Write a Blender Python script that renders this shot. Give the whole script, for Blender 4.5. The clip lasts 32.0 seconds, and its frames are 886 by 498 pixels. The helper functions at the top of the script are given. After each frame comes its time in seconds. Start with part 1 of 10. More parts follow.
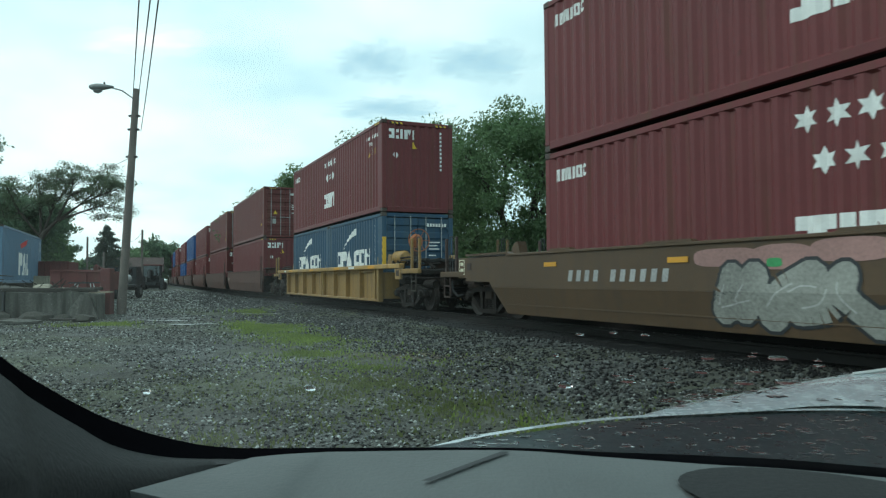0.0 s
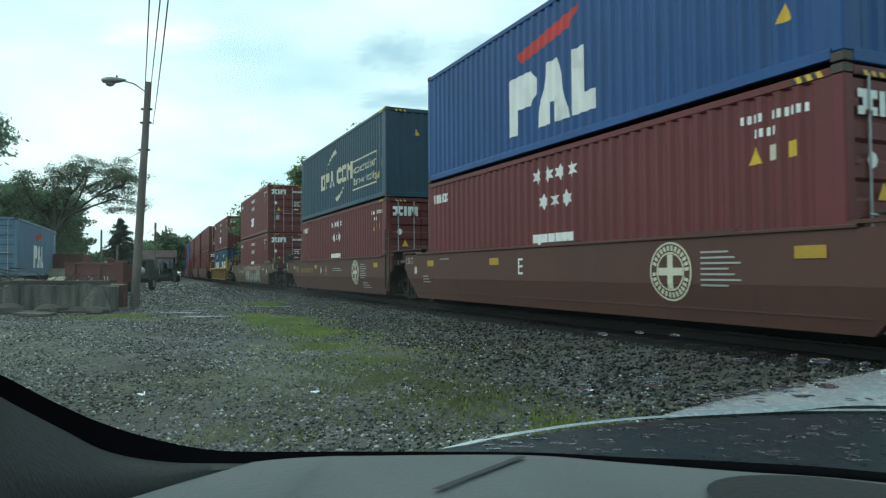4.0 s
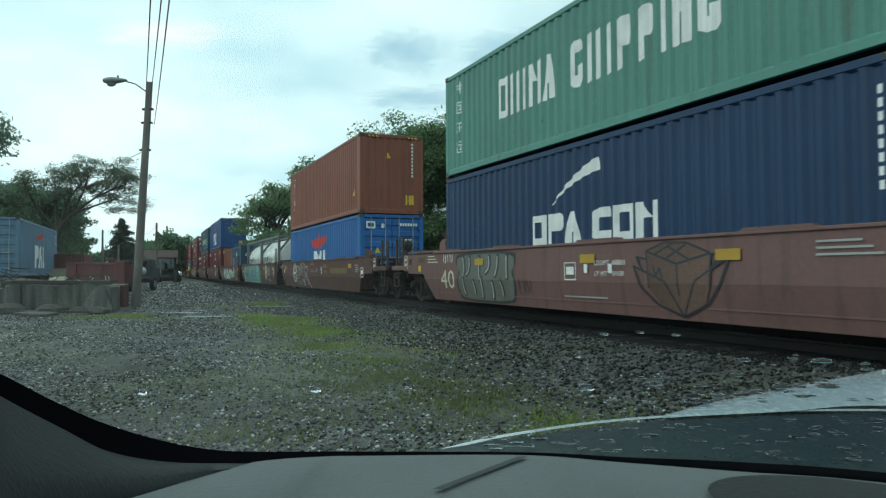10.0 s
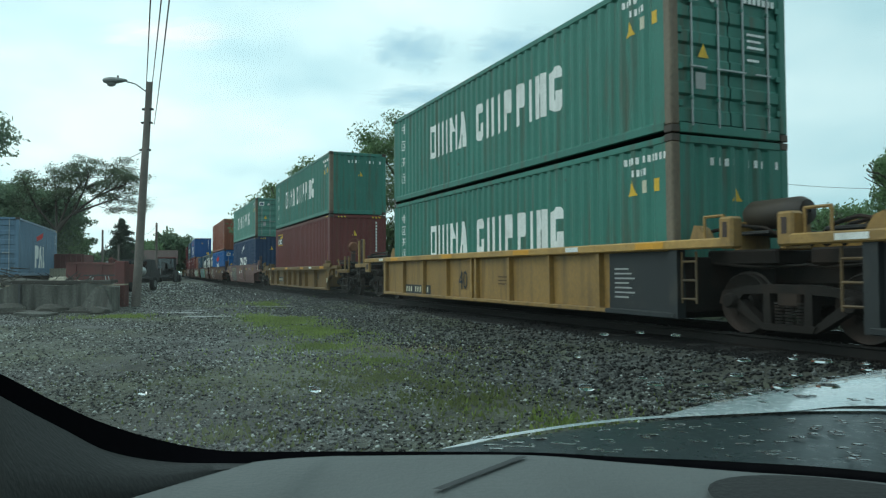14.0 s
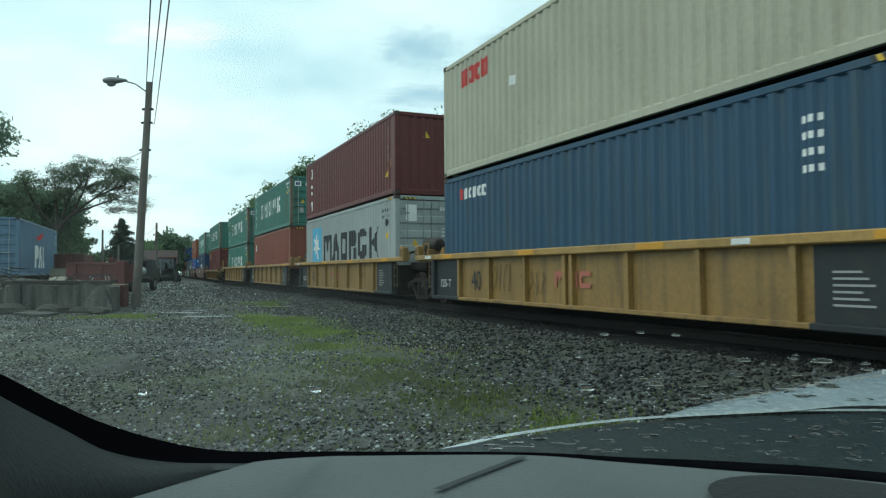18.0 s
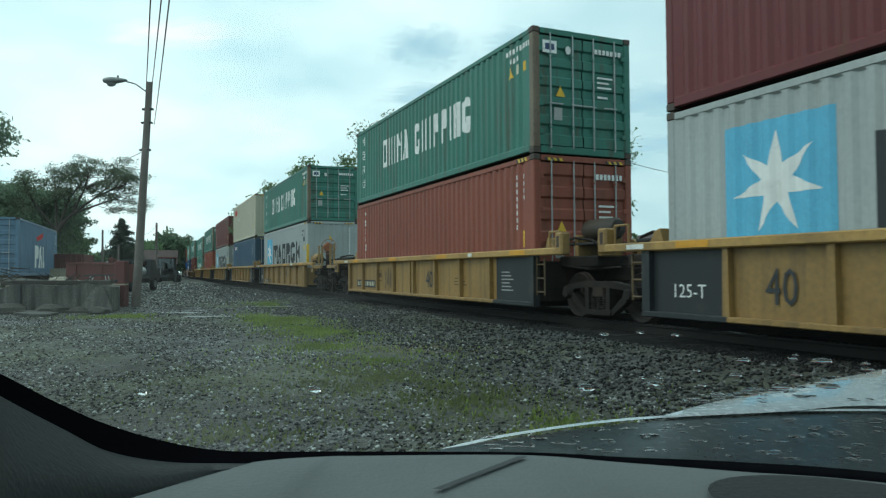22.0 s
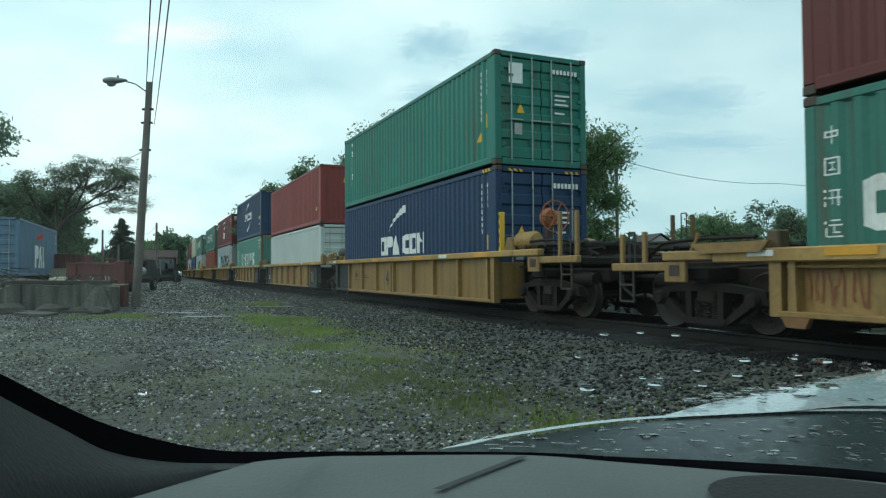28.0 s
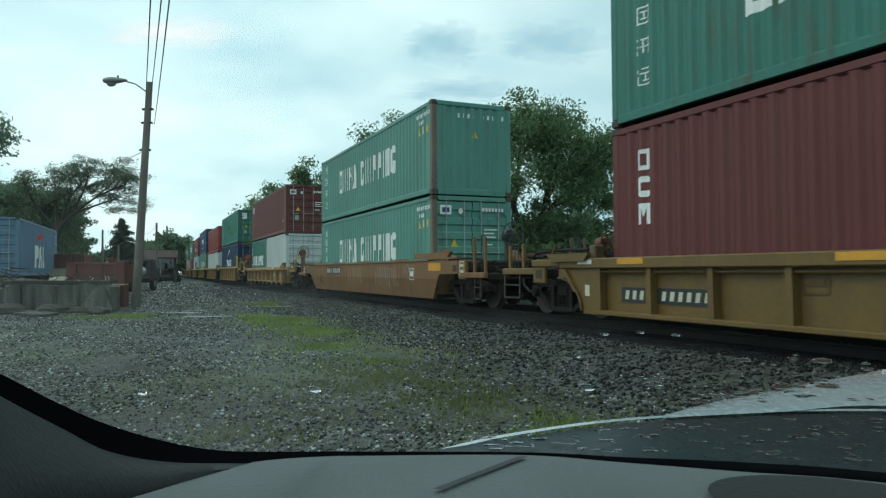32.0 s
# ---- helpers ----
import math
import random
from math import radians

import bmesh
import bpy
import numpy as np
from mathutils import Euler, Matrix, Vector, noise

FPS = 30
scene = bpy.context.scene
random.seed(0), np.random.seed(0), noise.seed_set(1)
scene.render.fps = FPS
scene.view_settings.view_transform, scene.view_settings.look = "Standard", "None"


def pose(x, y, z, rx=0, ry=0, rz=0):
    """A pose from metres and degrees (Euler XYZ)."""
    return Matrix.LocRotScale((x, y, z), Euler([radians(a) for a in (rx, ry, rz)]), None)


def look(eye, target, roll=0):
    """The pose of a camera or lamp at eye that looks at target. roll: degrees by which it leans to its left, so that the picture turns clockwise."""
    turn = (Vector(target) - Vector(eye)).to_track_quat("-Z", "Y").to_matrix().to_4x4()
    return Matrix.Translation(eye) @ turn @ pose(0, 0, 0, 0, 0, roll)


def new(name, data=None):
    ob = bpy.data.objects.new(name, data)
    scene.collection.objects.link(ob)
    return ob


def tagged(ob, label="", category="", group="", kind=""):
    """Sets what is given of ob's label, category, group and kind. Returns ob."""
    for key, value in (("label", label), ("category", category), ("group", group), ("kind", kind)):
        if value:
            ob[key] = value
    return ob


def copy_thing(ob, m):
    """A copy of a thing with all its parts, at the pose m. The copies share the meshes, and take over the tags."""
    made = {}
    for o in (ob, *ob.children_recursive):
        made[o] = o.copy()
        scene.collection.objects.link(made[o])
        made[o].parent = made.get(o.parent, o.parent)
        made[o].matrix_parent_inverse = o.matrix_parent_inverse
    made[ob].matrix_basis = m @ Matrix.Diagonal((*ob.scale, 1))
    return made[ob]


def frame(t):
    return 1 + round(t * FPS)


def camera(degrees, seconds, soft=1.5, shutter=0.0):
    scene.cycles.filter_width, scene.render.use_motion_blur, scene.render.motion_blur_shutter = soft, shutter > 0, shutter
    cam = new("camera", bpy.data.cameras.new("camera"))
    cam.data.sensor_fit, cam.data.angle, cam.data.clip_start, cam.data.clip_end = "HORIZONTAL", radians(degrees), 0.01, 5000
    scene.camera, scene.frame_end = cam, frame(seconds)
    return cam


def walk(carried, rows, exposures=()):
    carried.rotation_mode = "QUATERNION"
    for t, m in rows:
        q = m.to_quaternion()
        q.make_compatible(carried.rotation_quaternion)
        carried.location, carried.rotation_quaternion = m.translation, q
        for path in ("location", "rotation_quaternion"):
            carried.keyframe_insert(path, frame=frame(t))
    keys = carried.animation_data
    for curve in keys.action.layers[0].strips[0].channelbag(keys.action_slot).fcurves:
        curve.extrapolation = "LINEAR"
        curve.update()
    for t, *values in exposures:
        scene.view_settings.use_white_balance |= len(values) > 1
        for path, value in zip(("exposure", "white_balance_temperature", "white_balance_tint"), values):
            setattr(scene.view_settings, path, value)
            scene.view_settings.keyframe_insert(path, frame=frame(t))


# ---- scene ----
import collections
from mathutils.bvhtree import BVHTree

# ---- camera ----
EYE = Vector((0.0, 0.0, 1.22))
TILT, LEAN = 1.781, -0.325


def view(dx=0.0, dy=0.0, ahead=0.0):
    """The camera's pose, turned a little from its rest and slid along its view."""
    yaw, pitch = math.atan(-dx / 1240.7), radians(TILT) + math.atan(dy / 1240.7)
    way = Vector((math.sin(yaw) * math.cos(pitch), math.cos(yaw) * math.cos(pitch), math.sin(pitch)))
    eye = EYE + way * ahead
    return look(eye, eye + way * 10, LEAN)


cam = camera(64.58, 32.0, soft=1.25, shutter=0.09)
walk(cam, [(0.0, view(-22, 13, -0.05)), (0.5, view(-13, 14, 0.13)), (1.0, view(-13, 7, 0.055)), (1.5, view(-11, 5, 0.004)),
           (2.0, view(-8.5, 3)), (2.5, view(-6, 1.5)), (3.0, view(-4.5, 0.5)), (3.5, view(-3, 0)), (5.5, view()), (32.0, view())],
     exposures=[(0.0, 0.26), (0.5, 0.36), (1.0, 0.52), (1.5, 0.40), (2.0, 0.32), (3.0, 0.32), (3.5, 0.30), (5.5, 0.08), (8.0, 0.06), (10.0, 0.15), (18.0, 0.15), (24.0, 0.16), (32.0, 0.07)])

# ---- world and sun ----
SUN_TURN, SUN_HEIGHT = radians(-100), radians(46)   # azimuth from +y towards +x
world = bpy.data.worlds.new("overcast_sky")
scene.world = world
world.use_nodes = True


def sky_nodes():
    nt = world.node_tree
    nt.nodes.clear()
    n = lambda kind: nt.nodes.new(kind)
    link = nt.links.new
    out, bg = n("ShaderNodeOutputWorld"), n("ShaderNodeBackground")
    sky = n("ShaderNodeTexSky")
    sky.sky_type, sky.sun_disc = "NISHITA", False
    sky.sun_elevation, sky.sun_rotation = SUN_HEIGHT, SUN_TURN
    sky.air_density, sky.dust_density = 1.0, 3.0
    dim = n("ShaderNodeVectorMath"); dim.operation = "SCALE"; dim.inputs["Scale"].default_value = 0.09
    link(sky.outputs[0], dim.inputs[0])
    co = n("ShaderNodeTexCoord")
    sep = n("ShaderNodeSeparateXYZ"); link(co.outputs["Generated"], sep.inputs[0])
    up = n("ShaderNodeMath"); up.operation = "MAXIMUM"; link(sep.outputs[2], up.inputs[0]); up.inputs[1].default_value = 0.0
    lift = n("ShaderNodeMath"); lift.operation = "ADD"; link(up.outputs[0], lift.inputs[0]); lift.inputs[1].default_value = 0.22
    flat = n("ShaderNodeCombineXYZ")
    for i in (0, 1):
        d = n("ShaderNodeMath"); d.operation = "DIVIDE"; link(sep.outputs[i], d.inputs[0]); link(lift.outputs[0], d.inputs[1]); link(d.outputs[0], flat.inputs[i])
    noise1 = n("ShaderNodeTexNoise"); noise1.inputs["Scale"].default_value = 1.15; noise1.inputs["Detail"].default_value = 5.0; noise1.inputs["Roughness"].default_value = 0.5
    link(flat.outputs[0], noise1.inputs["Vector"])
    ramp = n("ShaderNodeValToRGB")
    ramp.color_ramp.elements[0].position, ramp.color_ramp.elements[0].color = 0.36, (0.54, 0.83, 0.88, 1)
    ramp.color_ramp.elements[1].position, ramp.color_ramp.elements[1].color = 0.62, (0.92, 1.16, 1.14, 1)
    link(noise1.outputs["Fac"], ramp.inputs[0])
    # the sun behind the cloud brightens one side of the sky
    glow = n("ShaderNodeVectorMath"); glow.operation = "DOT_PRODUCT"; link(co.outputs["Generated"], glow.inputs[0])
    glow.inputs[1].default_value = (math.sin(SUN_TURN + 0.8) * math.cos(0.6), math.cos(SUN_TURN + 0.8) * math.cos(0.6), math.sin(0.6))
    gm = n("ShaderNodeMapRange"); link(glow.outputs["Value"], gm.inputs[0])
    for k, v in zip(("From Min", "From Max", "To Min", "To Max"), (0.35, 1.0, 0.93, 1.18)):
        gm.inputs[k].default_value = v
    cloud = n("ShaderNodeVectorMath"); cloud.operation = "SCALE"; link(ramp.outputs[0], cloud.inputs[0]); link(gm.outputs[0], cloud.inputs["Scale"])
    # heavier cloud low over the far side of the railway
    low, side = n("ShaderNodeMapRange"), n("ShaderNodeMapRange")
    link(up.outputs[0], low.inputs[0]); link(sep.outputs[0], side.inputs[0])
    for node, limits in ((low, (0.0, 0.36, 0.78, 0.0)), (side, (0.02, 0.45, 0.0, 1.0))):
        for k, v in zip(("From Min", "From Max", "To Min", "To Max"), limits):
            node.inputs[k].default_value = v
    heavy = n("ShaderNodeMath"); heavy.operation = "MULTIPLY"; link(low.outputs[0], heavy.inputs[0]); link(side.outputs[0], heavy.inputs[1])
    grey = n("ShaderNodeMix"); grey.data_type = "RGBA"; link(heavy.outputs[0], grey.inputs["Factor"]); link(cloud.outputs[0], grey.inputs["A"]); grey.inputs["B"].default_value = (0.33, 0.62, 0.70, 1)
    mix = n("ShaderNodeMix"); mix.data_type = "RGBA"; mix.inputs["Factor"].default_value = 0.86
    link(dim.outputs[0], mix.inputs["A"]); link(grey.outputs["Result"], mix.inputs["B"])
    link(mix.outputs["Result"], bg.inputs[0]); bg.inputs[1].default_value = 1.0
    link(bg.outputs[0], out.inputs[0])


sky_nodes()
sun = new("sun", bpy.data.lights.new("sun", "SUN"))
sun.data.energy, sun.data.angle, sun.data.color = 0.55, radians(25), (1.0, 0.97, 0.92)
sun_way = Vector((math.sin(SUN_TURN) * math.cos(SUN_HEIGHT), math.cos(SUN_TURN) * math.cos(SUN_HEIGHT), math.sin(SUN_HEIGHT)))
sun.matrix_world = look(sun_way * 50, (0, 0, 0))


# ---- materials ----
def material(name, colour, rough=0.6, metal=0.0, spread=0.12, grain=6.0, bump=0.15, dirt=None, dirt_amount=0.0, streak=False, coat=0.0, random_tint=0.0, island=0.0, sparkle=None, specks=0.0):
    """Painted or raw surface: colour varied at two scales, dirt or rust in patches or in vertical streaks, fine bump."""
    m = bpy.data.materials.new(name)
    m.use_nodes = True
    nt = m.node_tree
    n, link = nt.nodes.new, nt.links.new
    bsdf = nt.nodes["Principled BSDF"]
    co = n("ShaderNodeTexCoord")
    big, fine = n("ShaderNodeTexNoise"), n("ShaderNodeTexNoise")
    big.inputs["Scale"].default_value, big.inputs["Detail"].default_value = grain * 0.13, 4
    fine.inputs["Scale"].default_value, fine.inputs["Detail"].default_value = grain * 3, 6
    link(co.outputs["Object"], big.inputs["Vector"]); link(co.outputs["Object"], fine.inputs["Vector"])
    add = n("ShaderNodeMath"); add.operation = "ADD"
    link(big.outputs["Fac"], add.inputs[0]); link(fine.outputs["Fac"], add.inputs[1])
    rng = n("ShaderNodeMapRange"); link(add.outputs[0], rng.inputs[0])
    for k, v in zip(("From Min", "From Max", "To Min", "To Max"), (0.6, 1.4, 1 - spread * 1.6, 1 + spread * 1.6)):
        rng.inputs[k].default_value = v
    last = rng.outputs[0]
    for amount, kind, sock in ((random_tint, "ShaderNodeObjectInfo", "Random"), (island, "ShaderNodeNewGeometry", "Random Per Island")):
        if amount:
            info = n(kind)
            r2 = n("ShaderNodeMapRange"); link(info.outputs[sock], r2.inputs[0])
            r2.inputs["To Min"].default_value, r2.inputs["To Max"].default_value = 1 - amount, 1 + amount
            if sparkle:      # a few stones much paler than the rest
                pw = n("ShaderNodeMath"); pw.operation = "POWER"; link(info.outputs[sock], pw.inputs[0]); pw.inputs[1].default_value = 4.0
                link(pw.outputs[0], r2.inputs[0]); r2.inputs["To Min"].default_value, r2.inputs["To Max"].default_value = sparkle
            mul = n("ShaderNodeMath"); mul.operation = "MULTIPLY"; link(last, mul.inputs[0]); link(r2.outputs[0], mul.inputs[1])
            last = mul.outputs[0]
    scale = n("ShaderNodeVectorMath"); scale.operation = "SCALE"; scale.inputs[0].default_value = colour
    link(last, scale.inputs["Scale"])
    col = scale.outputs[0]
    if dirt:
        dn = n("ShaderNodeTexNoise"); dn.inputs["Scale"].default_value, dn.inputs["Detail"].default_value = 1.6, 7
        if streak:
            mp = n("ShaderNodeMapping"); mp.inputs["Scale"].default_value = (3.2, 3.2, 0.28); link(co.outputs["Object"], mp.inputs[0]); link(mp.outputs[0], dn.inputs["Vector"])
        else:
            link(co.outputs["Object"], dn.inputs["Vector"])
        dr = n("ShaderNodeMapRange"); link(dn.outputs["Fac"], dr.inputs[0])
        for k, v in zip(("From Min", "From Max", "To Min", "To Max"), (0.62 - 0.25 * dirt_amount, 0.80 - 0.15 * dirt_amount, 0.0, 0.35 + 0.6 * dirt_amount)):
            dr.inputs[k].default_value = v
        mix = n("ShaderNodeMix"); mix.data_type = "RGBA"
        link(dr.outputs[0], mix.inputs["Factor"]); link(col, mix.inputs["A"]); mix.inputs["B"].default_value = (*dirt, 1)
        col = mix.outputs["Result"]
        if specks:      # chips and scuffs through the paint
            sn = n("ShaderNodeTexNoise"); sn.inputs["Scale"].default_value, sn.inputs["Detail"].default_value, sn.inputs["Roughness"].default_value = 5.5, 8, 0.72
            s3 = n("ShaderNodeMapping"); s3.inputs["Scale"].default_value = (1.0, 1.0, 0.55); link(co.outputs["Object"], s3.inputs[0]); link(s3.outputs[0], sn.inputs["Vector"])
            sr = n("ShaderNodeMapRange"); link(sn.outputs["Fac"], sr.inputs[0])
            for k, v in zip(("From Min", "From Max", "To Min", "To Max"), (0.665, 0.715, 0.0, specks)):
                sr.inputs[k].default_value = v
            sm = n("ShaderNodeMix"); sm.data_type = "RGBA"; link(sr.outputs[0], sm.inputs["Factor"]); link(col, sm.inputs["A"]); sm.inputs["B"].default_value = (*[0.55 * v for v in dirt], 1)
            col = sm.outputs["Result"]
    link(col, bsdf.inputs["Base Color"])
    rr = n("ShaderNodeMapRange"); link(fine.outputs["Fac"], rr.inputs[0])
    rr.inputs["To Min"].default_value, rr.inputs["To Max"].default_value = max(0.02, rough - 0.12), min(1, rough + 0.12)
    link(rr.outputs[0], bsdf.inputs["Roughness"])
    bsdf.inputs["Metallic"].default_value = metal
    bsdf.inputs["Coat Weight"].default_value = coat
    if bump:
        bp = n("ShaderNodeBump"); bp.inputs["Strength"].default_value, bp.inputs["Distance"].default_value = bump, 0.01
        link(fine.outputs["Fac"], bp.inputs["Height"]); link(bp.outputs[0], bsdf.inputs["Normal"])
    return m


RUST = (0.10, 0.045, 0.025)


def box_paint(name, c, amount=0.25, dirt=None):
    m = material(name, c, 0.5, 0.0, 0.10, 5.0, 0.06, dirt or RUST, amount + 0.12, streak=True, random_tint=0.06, specks=0.7)
    m.node_tree.nodes["Principled BSDF"].inputs["Specular IOR Level"].default_value = 0.3
    return m


PAINT = {
    "maroon": box_paint("maroon_paint", (0.135, 0.030, 0.032)),
    "dull_maroon": box_paint("dull_maroon_paint", (0.120, 0.030, 0.028)),
    "brown_red": box_paint("brown_red_paint", (0.230, 0.066, 0.043)),
    "bright_red": box_paint("bright_red_paint", (0.24, 0.045, 0.042)),
    "orange_brown": box_paint("orange_brown_paint", (0.215, 0.068, 0.040)),
    "navy": box_paint("navy_paint", (0.012, 0.039, 0.094), 0.2, (0.02, 0.035, 0.06)),
    "dark_slate": box_paint("dark_slate_paint", (0.022, 0.062, 0.094), 0.2, (0.03, 0.05, 0.06)),
    "mid_blue": box_paint("mid_blue_paint", (0.018, 0.075, 0.22), 0.2, (0.02, 0.05, 0.11)),
    "light_blue": box_paint("light_blue_paint", (0.020, 0.120, 0.34), 0.2, (0.02, 0.07, 0.16)),
    "steel_blue": box_paint("steel_blue_paint", (0.026, 0.072, 0.125), 0.45, (0.055, 0.085, 0.095)),
    "faded_blue": box_paint("faded_blue_paint", (0.110, 0.190, 0.275), 0.3, (0.06, 0.07, 0.08)),
    "teal": box_paint("teal_paint", (0.040, 0.168, 0.132)),
    "deep_green": box_paint("deep_green_paint", (0.018, 0.165, 0.125)),
    "pale_green": box_paint("pale_green_paint", (0.090, 0.245, 0.200), 0.05),
    "light_grey": box_paint("light_grey_paint", (0.33, 0.365, 0.36), 0.0, (0.28, 0.25, 0.20)),
    "cream": box_paint("cream_paint", (0.42, 0.41, 0.315), 0.0, (0.30, 0.25, 0.17)),
    "white_box": box_paint("white_box_paint", (0.50, 0.56, 0.54), -0.1, (0.36, 0.34, 0.29)),
}
WHITE = material("white_marking_paint", (0.72, 0.74, 0.72), 0.6, spread=0.12, grain=14, dirt=(0.3, 0.28, 0.25), dirt_amount=0.35)
BLACK = material("black_marking_paint", (0.022, 0.026, 0.030), 0.6, spread=0.15, grain=14)
SKY_MARK = material("sky_blue_marking", (0.10, 0.42, 0.62), 0.6, grain=10)
RED_MARK = material("red_marking", (0.50, 0.03, 0.025), 0.6, grain=10)
PINK_MARK = material("faded_red_marking", (0.42, 0.13, 0.09), 0.7, grain=12)
ORANGE_MARK = material("orange_marking", (0.62, 0.20, 0.05), 0.6, grain=10)
YELLOW_MARK = material("yellow_sticker", (0.65, 0.40, 0.03), 0.6, grain=10)
CREAM_MARK = material("cream_marking", (0.55, 0.53, 0.40), 0.6, grain=10)
GREY_MARK = material("grey_marking", (0.33, 0.34, 0.33), 0.7, grain=12)
GREEN_MARK = material("green_spray_paint", (0.03, 0.24, 0.08), 0.6, grain=8, spread=0.3)
AQUA_MARK = material("aqua_spray_paint", (0.14, 0.30, 0.30), 0.6, grain=8, spread=0.25)
PALE_MARK = material("pale_spray_paint", (0.42, 0.50, 0.44), 0.6, grain=8, spread=0.25)
SILVER_MARK = material("silver_spray_paint", (0.36, 0.36, 0.35), 0.5, grain=8, spread=0.25)
GOLD_MARK = material("faded_gold_marking", (0.20, 0.125, 0.03), 0.7, grain=10)
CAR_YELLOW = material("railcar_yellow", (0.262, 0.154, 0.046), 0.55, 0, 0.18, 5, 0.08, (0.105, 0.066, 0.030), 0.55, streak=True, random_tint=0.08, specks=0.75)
CAR_OCHRE = material("railcar_dark_ochre", (0.148, 0.082, 0.018), 0.55, 0, 0.18, 5, 0.08, (0.10, 0.06, 0.03), 0.5, streak=True, specks=0.75)
CAR_AMBER = material("railcar_amber", (0.146, 0.083, 0.016), 0.55, 0, 0.18, 5, 0.08, (0.11, 0.055, 0.025), 0.5, streak=True, specks=0.75)
CAR_BROWN = material("railcar_brown", (0.074, 0.027, 0.018), 0.65, 0, 0.16, 5, 0.08, (0.04, 0.02, 0.015), 0.3, streak=True, random_tint=0.08, specks=0.6)
CAR_PINK = material("railcar_faded_red", (0.152, 0.074, 0.066), 0.6, 0, 0.14, 5, 0.08, (0.07, 0.04, 0.035), 0.4, streak=True)
CAR_OLIVE = material("railcar_weathered_brown", (0.078, 0.044, 0.020), 0.6, 0, 0.16, 5, 0.08, (0.05, 0.03, 0.02), 0.4, streak=True)
CAR_RUSTY = material("railcar_weathered_yellow", (0.190, 0.088, 0.029), 0.6, 0, 0.2, 5, 0.08, (0.10, 0.045, 0.025), 0.5, streak=True)
DARK_PANEL = material("dark_grey_panel", (0.014, 0.018, 0.020), 0.6, 0, 0.15, 6, 0.08, (0.10, 0.08, 0.06), 0.2)
RUNNING = material("greasy_running_gear", (0.015, 0.012, 0.010), 0.75, 0.0, 0.3, 9, 0.3, (0.055, 0.034, 0.024), 0.5)
WHEEL_STEEL = material("wheel_steel", (0.032, 0.027, 0.024), 0.55, 0.4, 0.25, 9, 0.2, (0.045, 0.024, 0.017), 0.5)
TREAD = material("polished_tread", (0.42, 0.42, 0.42), 0.25, 0.95, 0.1, 9, 0.05)
ROD = material("galvanised_rod", (0.34, 0.36, 0.36), 0.45, 0.5, 0.12, 10, 0.1)
CASTING = material("corner_casting_steel", (0.07, 0.055, 0.045), 0.6, 0.3, 0.25, 10, 0.2, RUST, 0.5)
UNDER = material("dark_underside", (0.02, 0.02, 0.02), 0.8, 0, 0.2, 6, 0.1)
GREASY_RESERVOIR = material("grease_blackened_yellow", (0.038, 0.028, 0.018), 0.6, 0, 0.35, 8, 0.15, (0.015, 0.012, 0.010), 0.8)
# CAR_YELLOW made lighter: skylight on the top chords put into the colour, plus scuffs
LIT_CHORD_YELLOW = material("railcar_lit_chord_yellow", (0.370, 0.218, 0.062), 0.5, 0, 0.2, 5, 0.08, (0.12, 0.075, 0.032), 0.45, random_tint=0.06, specks=0.9)
GREASY_BROWN = material("greasy_brown_fittings", (0.048, 0.027, 0.022), 0.65, 0, 0.3, 8, 0.1, (0.02, 0.015, 0.012), 0.6)
GREASY_YELLOW = material("greasy_yellow_fittings", (0.130, 0.080, 0.030), 0.6, 0, 0.3, 8, 0.1, (0.04, 0.03, 0.02), 0.7)
WORN_POST = material("rust_stained_post", (0.150, 0.120, 0.085), 0.6, 0, 0.25, 6, 0.1, RUST, 0.6, streak=True)
RAIL_SIDE = material("rusty_rail", (0.010, 0.008, 0.007), 0.7, 0.3, 0.2, 8, 0.2)
TIE_WOOD = material("creosoted_wood", (0.014, 0.013, 0.012), 0.85, 0, 0.25, 9, 0.4, random_tint=0.25)
CONCRETE = material("weathered_concrete", (0.092, 0.094, 0.082), 0.9, 0, 0.45, 5, 0.5, (0.030, 0.031, 0.026), 0.9, streak=True)
POLE_WOOD = material("grey_pole_wood", (0.145, 0.127, 0.114), 0.85, 0, 0.25, 12, 0.4, (0.09, 0.08, 0.07), 0.4, streak=True)
LAMP_GREY = material("lamp_housing_grey", (0.20, 0.22, 0.22), 0.5, 0.4, 0.1, 9, 0.05)
CABLE = material("black_cable", (0.03, 0.03, 0.03), 0.7, 0, 0.1, 9, 0)
BARK = material("tree_bark", (0.055, 0.046, 0.038), 0.95, 0, 0.3, 9, 0.5)
RED_STEEL = material("old_red_steel", (0.115, 0.030, 0.028), 0.7, 0, 0.2, 6, 0.1, RUST, 0.4, streak=True)
DARK_STEEL = material("dark_machine_paint", (0.030, 0.034, 0.036), 0.5, 0.1, 0.2, 8, 0.1)
TRUCK_WHITE = material("truck_white_paint", (0.42, 0.45, 0.45), 0.4, 0, 0.08, 8, 0.02)
TYRE = material("tyre_rubber", (0.020, 0.020, 0.021), 0.85, 0, 0.15, 12, 0.2)
ROOF_BROWN = material("brown_shingle_roof", (0.062, 0.042, 0.038), 0.9, 0, 0.2, 10, 0.3)
WALL_PALE = material("pale_siding", (0.42, 0.43, 0.42), 0.8, 0, 0.1, 8, 0.1)
ROOF_PALE = material("pale_metal_roof", (0.38, 0.41, 0.42), 0.5, 0.2, 0.1, 6, 0.1)
OLD_BEAM = material("rotten_dark_timber", (0.035, 0.032, 0.027), 0.9, 0, 0.35, 8, 0.5)
